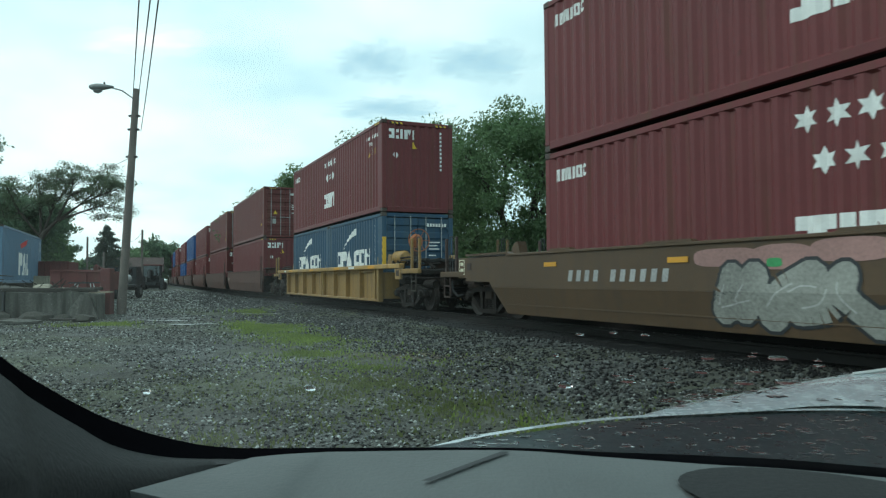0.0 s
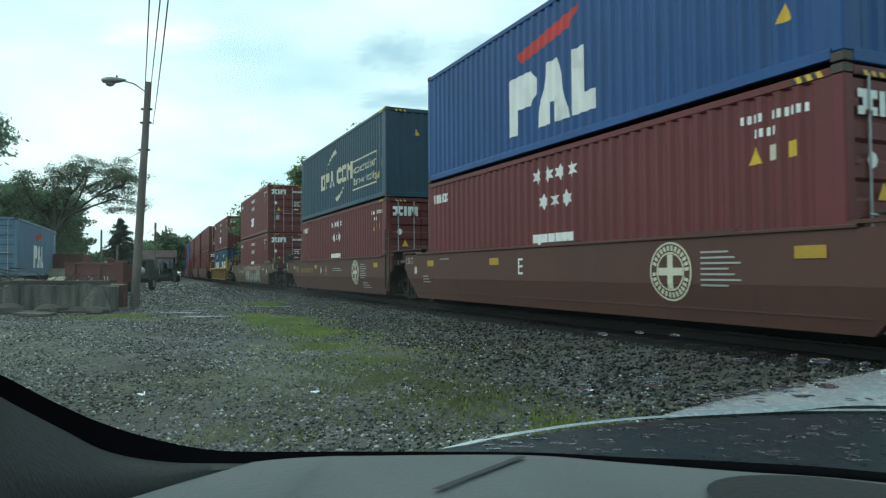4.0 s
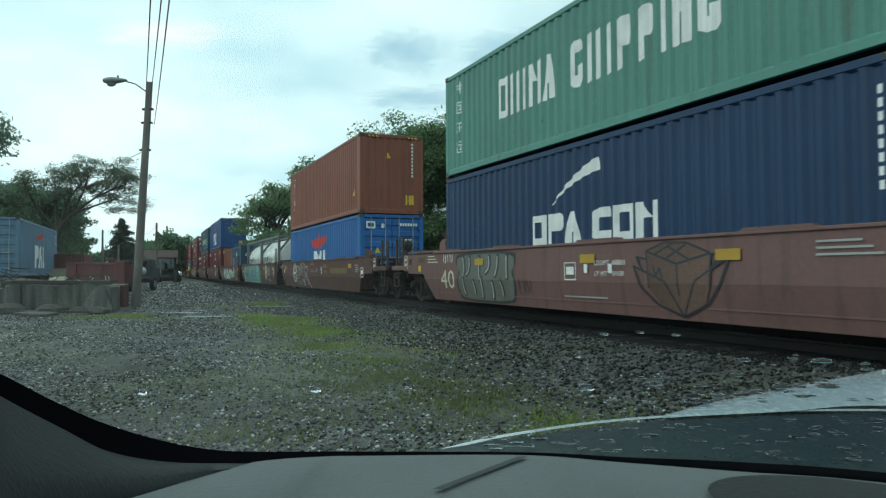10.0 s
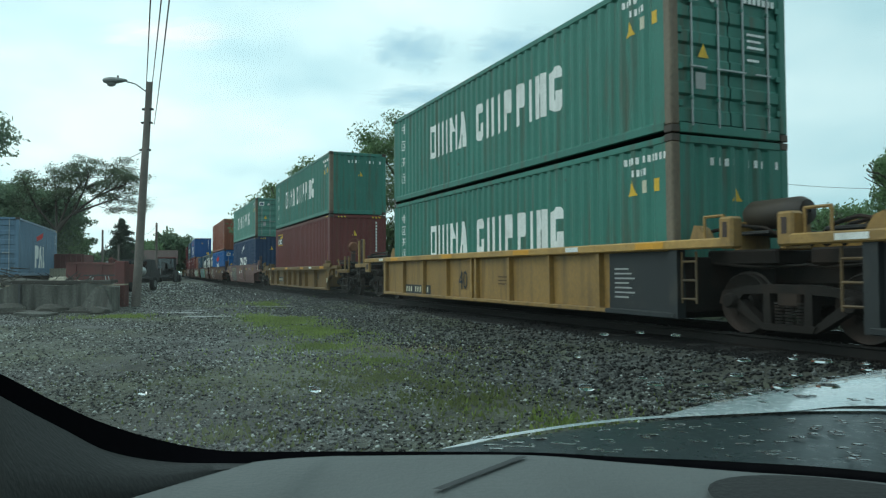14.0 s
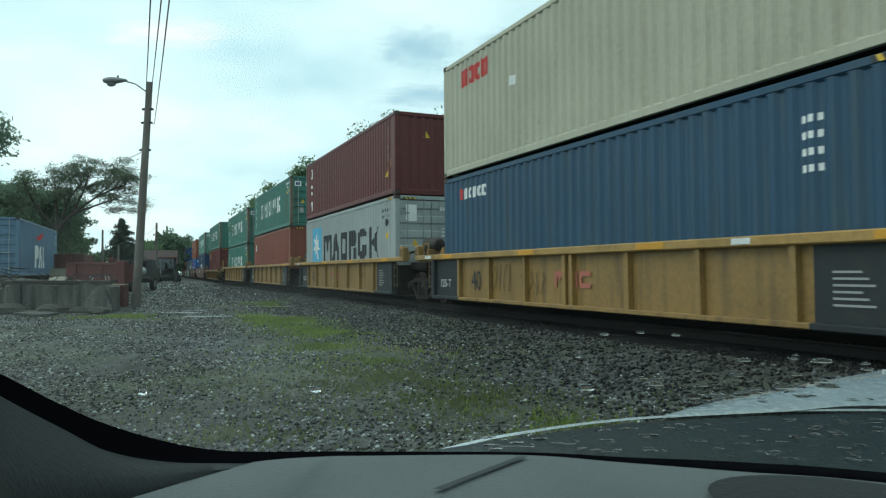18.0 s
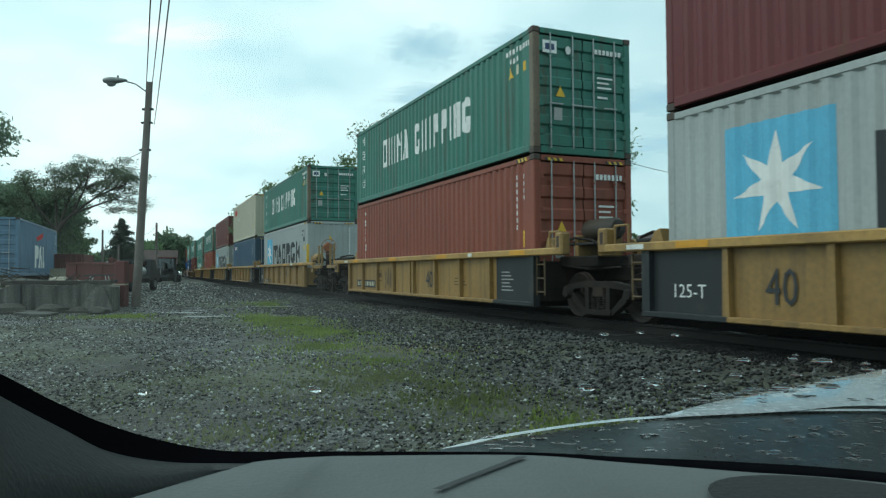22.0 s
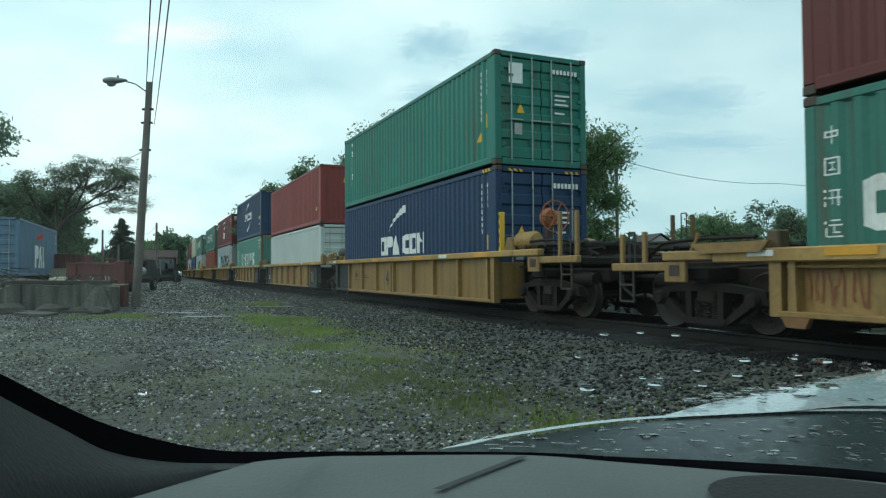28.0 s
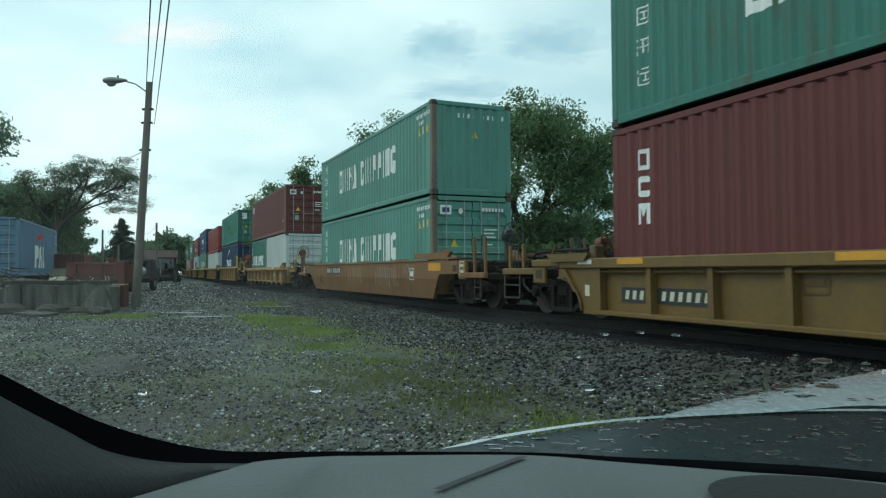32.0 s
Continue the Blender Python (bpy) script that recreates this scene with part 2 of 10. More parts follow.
SOIL = material("dark_dumped_soil", (0.040, 0.040, 0.033), 0.95, 0, 0.4, 9, 0.6)
DEBRIS = material("pale_rubble", (0.30, 0.28, 0.22), 0.9, 0, 0.3, 8, 0.4)
PLANK = material("weathered_plank", (0.28, 0.24, 0.18), 0.85, 0, 0.25, 8, 0.3)
DASH = material("grained_dashboard_plastic", (0.098, 0.112, 0.112), 0.7, 0, 0.10, 60, 0.2)
TRIM_BLACK = material("black_trim", (0.004, 0.004, 0.005), 0.8, 0, 0.1, 30, 0.1)
TRIM_BLACK.node_tree.nodes["Principled BSDF"].inputs["Specular IOR Level"].default_value = 0.0
TRIM_GREY = material("dark_grey_trim", (0.011, 0.0135, 0.014), 0.8, 0, 0.08, 60, 0.2)
CAR_WHITE = material("white_car_paint", (0.315, 0.37, 0.39), 0.26, 0, 0.04, 20, 0.02, coat=0.6)
COWL = material("wet_dark_cowl", (0.014, 0.023, 0.026), 0.30, 0, 0.1, 20, 0.05)
COWL.node_tree.nodes["Principled BSDF"].inputs["Specular IOR Level"].default_value = 0.09
HEADLINER = material("headliner_cloth", (0.20, 0.20, 0.20), 0.95, 0, 0.06, 40, 0.1)


def leaf_material(name, c):
    m = bpy.data.materials.new(name); m.use_nodes = True
    nt = m.node_tree; n, link = nt.nodes.new, nt.links.new
    bsdf = nt.nodes["Principled BSDF"]; out = nt.nodes["Material Output"]
    geo = n("ShaderNodeNewGeometry")
    ramp = n("ShaderNodeValToRGB"); link(geo.outputs["Random Per Island"], ramp.inputs[0])
    ramp.color_ramp.elements[0].color = (c[0] * 0.78, c[1] * 0.80, c[2] * 0.82, 1)
    ramp.color_ramp.elements[1].color = (c[0] * 1.26, c[1] * 1.20, c[2] * 1.1, 1)
    big = n("ShaderNodeTexNoise"); big.inputs["Scale"].default_value = 0.6
    co = n("ShaderNodeTexCoord"); link(co.outputs["Object"], big.inputs["Vector"])
    rng = n("ShaderNodeMapRange"); link(big.outputs["Fac"], rng.inputs[0])
    for k, v in zip(("From Min", "From Max", "To Min", "To Max"), (0.3, 0.7, 0.75, 1.25)):
        rng.inputs[k].default_value = v
    sc = n("ShaderNodeVectorMath"); sc.operation = "SCALE"; link(ramp.outputs[0], sc.inputs[0]); link(rng.outputs[0], sc.inputs["Scale"])
    link(sc.outputs[0], bsdf.inputs["Base Color"]); bsdf.inputs["Roughness"].default_value = 0.55
    tr = n("ShaderNodeBsdfTranslucent"); link(sc.outputs[0], tr.inputs["Color"])
    mx = n("ShaderNodeMixShader"); mx.inputs[0].default_value = 0.48
    link(bsdf.outputs[0], mx.inputs[1]); link(tr.outputs[0], mx.inputs[2]); link(mx.outputs[0], out.inputs[0])
    return m


LEAF = leaf_material("locust_leaves", (0.118, 0.198, 0.095))
LEAF_DARK = leaf_material("dark_leaves", (0.125, 0.190, 0.125))
LEAF_GREY = leaf_material("thin_grey_leaves", (0.092, 0.128, 0.082))
NEEDLE = leaf_material("spruce_needles", (0.078, 0.112, 0.090))
# near-black leaf colour carries the shade behind and beneath the train
SHADED_SCRUB = leaf_material("shaded_scrub_leaves", (0.012, 0.017, 0.011))
GRASS = leaf_material("grass_blades", (0.175, 0.240, 0.060))
WEED = leaf_material("dry_weeds", (0.125, 0.150, 0.060))


def ground_material():
    m = bpy.data.materials.new("wet_gravel_ground"); m.use_nodes = True
    nt = m.node_tree; n, link = nt.nodes.new, nt.links.new
    bsdf = nt.nodes["Principled BSDF"]
    co = n("ShaderNodeTexCoord")
    vor = n("ShaderNodeTexVoronoi"); vor.inputs["Scale"].default_value = 22; link(co.outputs["Object"], vor.inputs["Vector"])
    vcol = n("ShaderNodeSeparateColor"); link(vor.outputs["Color"], vcol.inputs[0])
    fine = n("ShaderNodeTexNoise"); fine.inputs["Scale"].default_value = 90; fine.inputs["Detail"].default_value = 6; link(co.outputs["Object"], fine.inputs["Vector"])
    patch = n("ShaderNodeTexNoise"); patch.inputs["Scale"].default_value = 0.42; patch.inputs["Detail"].default_value = 6; patch.inputs["Roughness"].default_value = 0.62; link(co.outputs["Object"], patch.inputs["Vector"])
    stones = n("ShaderNodeValToRGB"); link(vcol.outputs[0], stones.inputs[0])
    stones.color_ramp.elements[0].color, stones.color_ramp.elements[1].color = (0.015, 0.017, 0.017, 1), (0.108, 0.113, 0.106, 1)
    soil = n("ShaderNodeValToRGB"); link(fine.outputs["Fac"], soil.inputs[0])
    soil.color_ramp.elements[0].color, soil.color_ramp.elements[1].color = (0.026, 0.028, 0.021, 1), (0.070, 0.072, 0.055, 1)
    pr = n("ShaderNodeMapRange"); link(patch.outputs["Fac"], pr.inputs[0])
    for k, v in zip(("From Min", "From Max", "To Min", "To Max"), (0.44, 0.58, 0.15, 0.85)):
        pr.inputs[k].default_value = v
    mx = n("ShaderNodeMix"); mx.data_type = "RGBA"; link(pr.outputs[0], mx.inputs["Factor"]); link(stones.outputs[0], mx.inputs["A"]); link(soil.outputs[0], mx.inputs["B"])
    # thin green growth in patches
    p2 = n("ShaderNodeTexNoise"); p2.inputs["Scale"].default_value = 0.23; p2.inputs["Detail"].default_value = 5
    mp = n("ShaderNodeMapping"); mp.inputs["Location"].default_value = (7.3, 2.1, 0); link(co.outputs["Object"], mp.inputs[0]); link(mp.outputs[0], p2.inputs["Vector"])
    gr = n("ShaderNodeMapRange"); link(p2.outputs["Fac"], gr.inputs[0])
    for k, v in zip(("From Min", "From Max", "To Min", "To Max"), (0.45, 0.66, 0.0, 0.60)):
        gr.inputs[k].default_value = v
    mg = n("ShaderNodeMix"); mg.data_type = "RGBA"; link(gr.outputs[0], mg.inputs["Factor"]); link(mx.outputs["Result"], mg.inputs["A"]); mg.inputs["B"].default_value = (0.085, 0.105, 0.040, 1)
    # low growth over one long patch of the yard
    sh = n("ShaderNodeMapping"); sh.vector_type = "TEXTURE"; sh.inputs["Location"].default_value = (-3.6, 16.2, 0); sh.inputs["Rotation"].default_value = (0, 0, radians(28)); sh.inputs["Scale"].default_value = (1.5, 4.6, 1)
    link(co.outputs["Object"], sh.inputs[0])
    ln = n("ShaderNodeVectorMath"); ln.operation = "LENGTH"; link(sh.outputs[0], ln.inputs[0])
    wob = n("ShaderNodeMath"); wob.operation = "MULTIPLY_ADD"; link(patch.outputs["Fac"], wob.inputs[0]); wob.inputs[1].default_value = 1.8; link(ln.outputs["Value"], wob.inputs[2])
    wb2 = n("ShaderNodeMath"); wb2.operation = "MULTIPLY_ADD"; link(fine.outputs["Fac"], wb2.inputs[0]); wb2.inputs[1].default_value = 1.2; link(wob.outputs[0], wb2.inputs[2])
    gp = n("ShaderNodeMapRange"); link(wb2.outputs[0], gp.inputs[0])
    for k, v in zip(("From Min", "From Max", "To Min", "To Max"), (1.75, 2.55, 0.62, 0.0)):
        gp.inputs[k].default_value = v
    mg2 = n("ShaderNodeMix"); mg2.data_type = "RGBA"; link(gp.outputs[0], mg2.inputs["Factor"]); link(mg.outputs["Result"], mg2.inputs["A"]); mg2.inputs["B"].default_value = (0.092, 0.125, 0.036, 1)
    e3 = n("ShaderNodeMapping"); e3.vector_type = "TEXTURE"; e3.inputs["Location"].default_value = (-0.1, 10.9, 0); e3.inputs["Rotation"].default_value = (0, 0, radians(-20)); e3.inputs["Scale"].default_value = (1.5, 0.7, 1)
    link(co.outputs["Object"], e3.inputs[0])
    l3 = n("ShaderNodeVectorMath"); l3.operation = "LENGTH"; link(e3.outputs[0], l3.inputs[0])
    w3 = n("ShaderNodeMath"); w3.operation = "MULTIPLY_ADD"; link(patch.outputs["Fac"], w3.inputs[0]); w3.inputs[1].default_value = 1.6; link(l3.outputs["Value"], w3.inputs[2])
    g3 = n("ShaderNodeMapRange"); link(w3.outputs[0], g3.inputs[0])
    for k, v in zip(("From Min", "From Max", "To Min", "To Max"), (1.1, 1.9, 0.7, 0.0)):
        g3.inputs[k].default_value = v
    m3 = n("ShaderNodeMix"); m3.data_type = "RGBA"; link(g3.outputs[0], m3.inputs["Factor"]); link(mg2.outputs["Result"], m3.inputs["A"]); m3.inputs["B"].default_value = (0.098, 0.066, 0.040, 1)
    mg = m3
    p3 = n("ShaderNodeTexNoise"); p3.inputs["Scale"].default_value = 1.9; p3.inputs["Detail"].default_value = 9; p3.inputs["Roughness"].default_value = 0.72; link(co.outputs["Object"], p3.inputs["Vector"])
    tone = n("ShaderNodeMapRange"); link(p3.outputs["Fac"], tone.inputs[0])
    for k, v in zip(("From Min", "From Max", "To Min", "To Max"), (0.3, 0.7, 0.40, 1.60)):
        tone.inputs[k].default_value = v
    ts = n("ShaderNodeVectorMath"); ts.operation = "SCALE"; link(mg.outputs["Result"], ts.inputs[0]); link(tone.outputs[0], ts.inputs["Scale"])
    link(ts.outputs[0], bsdf.inputs["Base Color"])
    rr = n("ShaderNodeMapRange"); link(patch.outputs["Fac"], rr.inputs[0])
    rr.inputs["From Min"].default_value, rr.inputs["From Max"].default_value = 0.28, 0.5
    rr.inputs["To Min"].default_value, rr.inputs["To Max"].default_value = 0.30, 0.9
    link(rr.outputs[0], bsdf.inputs["Roughness"])
    hb = n("ShaderNodeMath"); hb.operation = "MULTIPLY"; link(vor.outputs["Distance"], hb.inputs[0]); hb.inputs[1].default_value = -1.0
    ha = n("ShaderNodeMath"); ha.operation = "ADD"; link(hb.outputs[0], ha.inputs[0]); link(fine.outputs["Fac"], ha.inputs[1])
    bp = n("ShaderNodeBump"); bp.inputs["Strength"].default_value, bp.inputs["Distance"].default_value = 0.7, 0.03
    link(ha.outputs[0], bp.inputs["Height"]); link(bp.outputs[0], bsdf.inputs["Normal"])
    return m


GROUND = ground_material()
STONE = material("gravel_stone", (0.051, 0.055, 0.052), 0.45, 0, 0.2, 20, 0.2, island=0.8, sparkle=(0.06, 9.1))
# oil stain and the shade under the train, both in one near-black colour
OILY_SHADED = material("oily_shaded_ballast", (0.006, 0.006, 0.006), 0.6, 0, 0.2, 20, 0.2, island=0.6)
BALLAST = material("dark_ballast_stone", (0.015, 0.016, 0.0155), 0.5, 0, 0.2, 20, 0.2, island=0.8, sparkle=(0.05, 11.4))
for m in (STONE, OILY_SHADED, BALLAST, RUNNING, WHEEL_STEEL):
    m.node_tree.nodes["Principled BSDF"].inputs["Specular IOR Level"].default_value = 0.25


def glass_material(name, gloss, tint=(0.93, 0.97, 0.97)):
    m = bpy.data.materials.new(name); m.use_nodes = True
    nt = m.node_tree; n, link = nt.nodes.new, nt.links.new
    nt.nodes.remove(nt.nodes["Principled BSDF"])
    t, g, mx = n("ShaderNodeBsdfTransparent"), n("ShaderNodeBsdfGlossy"), n("ShaderNodeMixShader")
    t.inputs[0].default_value = (*tint, 1); g.inputs["Roughness"].default_value = 0.03; mx.inputs[0].default_value = gloss
    link(t.outputs[0], mx.inputs[1]); link(g.outputs[0], mx.inputs[2]); link(mx.outputs[0], nt.nodes["Material Output"].inputs[0])
    return m


def smeared_glass():
    """Clear glass with a thin uneven film of dried dirt."""
    m = glass_material("windscreen_glass", 0.02)
    nt = m.node_tree; n, link = nt.nodes.new, nt.links.new
    clear = nt.nodes["Mix Shader"]
    co, ns = n("ShaderNodeTexCoord"), n("ShaderNodeTexNoise")
    ns.inputs["Scale"].default_value, ns.inputs["Detail"].default_value, ns.inputs["Distortion"].default_value = 5.0, 5, 0.8
    link(co.outputs["Object"], ns.inputs["Vector"])
    rg = n("ShaderNodeMapRange"); link(ns.outputs["Fac"], rg.inputs[0])
    for k, v in zip(("From Min", "From Max", "To Min", "To Max"), (0.38, 0.72, 0.01, 0.13)):
        rg.inputs[k].default_value = v
    # wiped clean above, dirtier towards the foot of the glass
    sp = n("ShaderNodeSeparateXYZ"); link(co.outputs["Object"], sp.inputs[0])
    fo = n("ShaderNodeMapRange"); link(sp.outputs[2], fo.inputs[0])
    for k, v in zip(("From Min", "From Max", "To Min", "To Max"), (1.09, 1.24, 1.0, 0.42)):
        fo.inputs[k].default_value = v
    lf = n("ShaderNodeMapRange"); link(sp.outputs[0], lf.inputs[0])
    for k, v in zip(("From Min", "From Max", "To Min", "To Max"), (-0.24, 0.02, 1.0, 0.06)):
        lf.inputs[k].default_value = v
    mo = n("ShaderNodeMath"); mo.operation = "MULTIPLY"; link(fo.outputs[0], mo.inputs[0]); link(lf.outputs[0], mo.inputs[1])
    ml = n("ShaderNodeMath"); ml.operation = "MULTIPLY"; link(rg.outputs[0], ml.inputs[0]); link(mo.outputs[0], ml.inputs[1])
    df, mx = n("ShaderNodeBsdfTranslucent"), n("ShaderNodeMixShader")
    df.inputs[0].default_value = (0.55, 0.57, 0.55, 1)
    link(ml.outputs[0], mx.inputs[0]); link(clear.outputs[0], mx.inputs[1]); link(df.outputs[0], mx.inputs[2]); link(mx.outputs[0], nt.nodes["Material Output"].inputs[0])
    return m


GLASS = smeared_glass()
CAB_GLASS = glass_material("cab_glass", 0.09, (0.30, 0.35, 0.36))
WATER = bpy.data.materials.new("rain_water")
WATER.use_nodes = True
WATER.node_tree.nodes["Principled BSDF"].inputs["Transmission Weight"].default_value = 1.0
WATER.node_tree.nodes["Principled BSDF"].inputs["IOR"].default_value = 1.33
WATER.node_tree.nodes["Principled BSDF"].inputs["Roughness"].default_value = 0.02


# ---- mesh helpers ----
class Geo:
    """Vertices and faces of one mesh, put together from simple solids."""

    def __init__(self):
        self.v, self.f = [], []

    def poly(self, pts):
        b = len(self.v)
        self.v += [tuple(p) for p in pts]
        self.f.append(tuple(range(b, b + len(pts))))
        return self

    def box(self, c, s, turn=None, cut=0.0):
        x, y, z = s[0] / 2, s[1] / 2, s[2] / 2
        b = len(self.v)
        if cut:
            k = min(cut, x * 0.8, y * 0.8, z * 0.8)
            pts, idx = [], {}
            for sx in (-1, 1):
                for sy in (-1, 1):
                    for sz in (-1, 1):
                        for ax in range(3):
                            p = [sx * (x - k), sy * (y - k), sz * (z - k)]
                            p[ax] = (sx * x, sy * y, sz * z)[ax]
                            idx[(sx, sy, sz, ax)] = b + len(pts)
                            pts.append(Vector(p))
            def quad(*keys): self.f.append(tuple(idx[q] for q in keys))
            for s1 in (-1, 1):
                quad((s1, -1, -1, 0), (s1, s1, -s1, 0), (s1, 1, 1, 0), (s1, -s1, s1, 0))
                quad((-1, s1, -1, 1), (-s1, s1, s1, 1), (1, s1, 1, 1), (s1, s1, -s1, 1))
                quad((-1, -1, s1, 2), (s1, -s1, s1, 2), (1, 1, s1, 2), (-s1, s1, s1, 2))
            for a in (-1, 1):
                for c2 in (-1, 1):
                    w = 1 if a * c2 > 0 else -1
                    for fixed, (p, q) in (("z", (0, 1)), ("y", (0, 2)), ("x", (1, 2))):
                        def key(t, ax):
                            if fixed == "z": return (a, c2, t, ax)
                            if fixed == "y": return (a, t, c2, ax)
                            return (t, a, c2, ax)
                        quad(key(-1, p), key(1, p), key(1, q), key(-1, q))
            for sx in (-1, 1):
                for sy in (-1, 1):
                    for sz in (-1, 1):
                        quad((sx, sy, sz, 0), (sx, sy, sz, 1), (sx, sy, sz, 2))
        else:
            pts = [Vector((sx * x, sy * y, sz * z)) for sx in (-1, 1) for sy in (-1, 1) for sz in (-1, 1)]
            for q in ((0, 1, 3, 2), (4, 6, 7, 5), (0, 4, 5, 1), (2, 3, 7, 6), (0, 2, 6, 4), (1, 5, 7, 3)):
                self.f.append(tuple(b + i for i in q))
        for p in pts:
            p = (turn @ p) if turn else p
            self.v.append((p.x + c[0], p.y + c[1], p.z + c[2]))
        return self

    def rod(self, a, b, r, n=8, r2=None, caps=True):
        a, b = Vector(a), Vector(b)
        q = (b - a).to_track_quat("Z", "Y")
        base = len(self.v)
        for p, rad in ((a, r), (b, r if r2 is None else r2)):
            for i in range(n):
                w = 2 * math.pi * i / n
                o = q @ Vector((rad * math.cos(w), rad * math.sin(w), 0))
                self.v.append(tuple(p + o))
        for i in range(n):
            j = (i + 1) % n
            self.f.append((base + i, base + j, base + n + j, base + n + i))
        if caps:
            self.f.append(tuple(base + i for i in reversed(range(n))))
            self.f.append(tuple(base + n + i for i in range(n)))
        return self

    def path(self, pts, r, n=6):
        for a, b in zip(pts, pts[1:]):
            self.rod(a, b, r, n)
        return self

    def prism(self, outline, y0, y1, axis="y"):
        """A flat outline of (a, b) pairs, swept from y0 to y1."""
        def put(a, b, t): return (a, t, b) if axis == "y" else ((t, a, b) if axis == "x" else (a, b, t))
        base, n = len(self.v), len(outline)
        for t in (y0, y1):
            self.v += [put(a, b, t) for a, b in outline]
        self.f.append(tuple(range(base, base + n)))
        self.f.append(tuple(reversed(range(base + n, base + 2 * n))))
        for i in range(n):
            j = (i + 1) % n
            self.f.append((base + i, base + n + i, base + n + j, base + j))
        return self

    def lathe(self, profile, centre, axis, n=20):
        """Profile of (radius, along) turned about an axis ('x','y','z') through centre."""
        base = len(self.v)
        for r, t in profile:
            for i in range(n):
                w = 2 * math.pi * i / n
                a, b = r * math.cos(w), r * math.sin(w)
                p = {"y": (a, t, b), "x": (t, a, b), "z": (a, b, t)}[axis]
                self.v.append(tuple(p[k] + centre[k] for k in range(3)))
        for k in range(len(profile) - 1):
            for i in range(n):
                j = (i + 1) % n
                self.f.append((base + k * n + i, base + k * n + j, base + (k + 1) * n + j, base + (k + 1) * n + i))
        return self

    def mesh(self, name, smooth=None):
        m = bpy.data.meshes.new(name)
        m.from_pydata(self.v, [], self.f)
        bm = bmesh.new(); bm.from_mesh(m)
        bmesh.ops.recalc_face_normals(bm, faces=bm.faces)
        bm.to_mesh(m); bm.free()
        if smooth:
            m.polygons.foreach_set("use_smooth", [True] * len(m.polygons))
            m.set_sharp_from_angle(angle=radians(smooth))
        return m


def part(name, geo, mat, parent, label="", smooth=None):
    m = geo.mesh(name, smooth) if isinstance(geo, Geo) else geo
    if not m.materials:
        m.materials.append(mat)
    ob = new(name, m)
    ob.parent = parent
    if label:
        ob["label"] = label
    return ob


def thing(name, label, category, group="", kind="", m=None):
    ob = tagged(new(name), label, category, group, kind)
    ob.empty_display_size = 0.2
    if m is not None:
        ob.matrix_world = m
    return ob


def single(name, geo, mat, label, category, group="", kind="", smooth=None):
    m = geo.mesh(name, smooth)
    m.materials.append(mat)
    return tagged(new(name, m), label, category, group, kind)


def raw_mesh(name, verts, faces_n, mat):
    """A mesh from arrays: verts (n, 3) and faces with a fixed number of corners (m, k)."""
    verts, faces_n = np.asarray(verts, np.float32), np.asarray(faces_n, np.int32)
    m = bpy.data.meshes.new(name)
    m.vertices.add(len(verts)); m.vertices.foreach_set("co", verts.ravel())
    k = faces_n.shape[1]
    m.loops.add(faces_n.size); m.loops.foreach_set("vertex_index", faces_n.ravel())
    m.polygons.add(len(faces_n))
    m.polygons.foreach_set("loop_start", np.arange(len(faces_n), dtype=np.int32) * k)
    m.update(calc_edges=True); m.validate()
    m.materials.append(mat)
    return m


# ---- the track's line ----
RAIL_TOP = 0.32
HEADING, BEND, BEND_AT = -0.42002, 0.000312645, -1.17
_s = np.arange(-420.0, 760.0, 0.5)
_q = np.maximum(0, _s - BEND_AT)
_th = HEADING + BEND * _q * _q / (_q + 20)
_x = np.cumsum(np.sin(_th) * 0.5); _y = np.cumsum(np.cos(_th) * 0.5)
_i0 = int(420 / 0.5)
_x, _y = _x - _x[_i0] + 9.421, _y - _y[_i0]


def on_track(s):
    return np.interp(s, _s, _x), np.interp(s, _s, _y)


def track_pose(s, reach=7.9, up=RAIL_TOP):
    """Pose of a vehicle whose bogies stand at s - reach and s + reach; +x is the way it rolls, +y the camera's side."""
    ax, ay = on_track(s - reach)
    bx, by = on_track(s + reach)
    return pose((ax + bx) / 2, (ay + by) / 2, up, 0, 0, math.degrees(math.atan2(by - ay, bx - ax)))


def beside(s, across, z=0.0):
    """A point at s along the track, across metres towards the camera's side."""
    ax, ay = on_track(s - 0.5)
    bx, by = on_track(s + 0.5)
    d = math.hypot(bx - ax, by - ay)
    return Vector(((ax + bx) / 2 - (by - ay) / d * across, (ay + by) / 2 + (bx - ax) / d * across, z))


# ---- ground and track ----
def distance_to_track(x, y):
    """Signed distance from the track's middle, positive on the camera's side (near the camera the track is all but straight)."""
    i = np.clip(np.searchsorted(_y, y), 0, len(_y) - 1)
    return -(x - _x[i]) * math.cos(HEADING)


def ground_height(x, y):
    d = np.abs(distance_to_track(x, y))
    bank = 0.13 * np.clip((3.4 - d) / 1.5, 0, 1)
    rough = 0.025 * np.sin(x * 0.9 + 1.3) * np.sin(y * 0.7) + 0.012 * np.sin(x * 2.3) * np.cos(y * 1.9 + 0.4)
    near = np.exp(-(np.asarray(x) ** 2 + np.asarray(y) ** 2) / 1600)
    return bank + rough * near


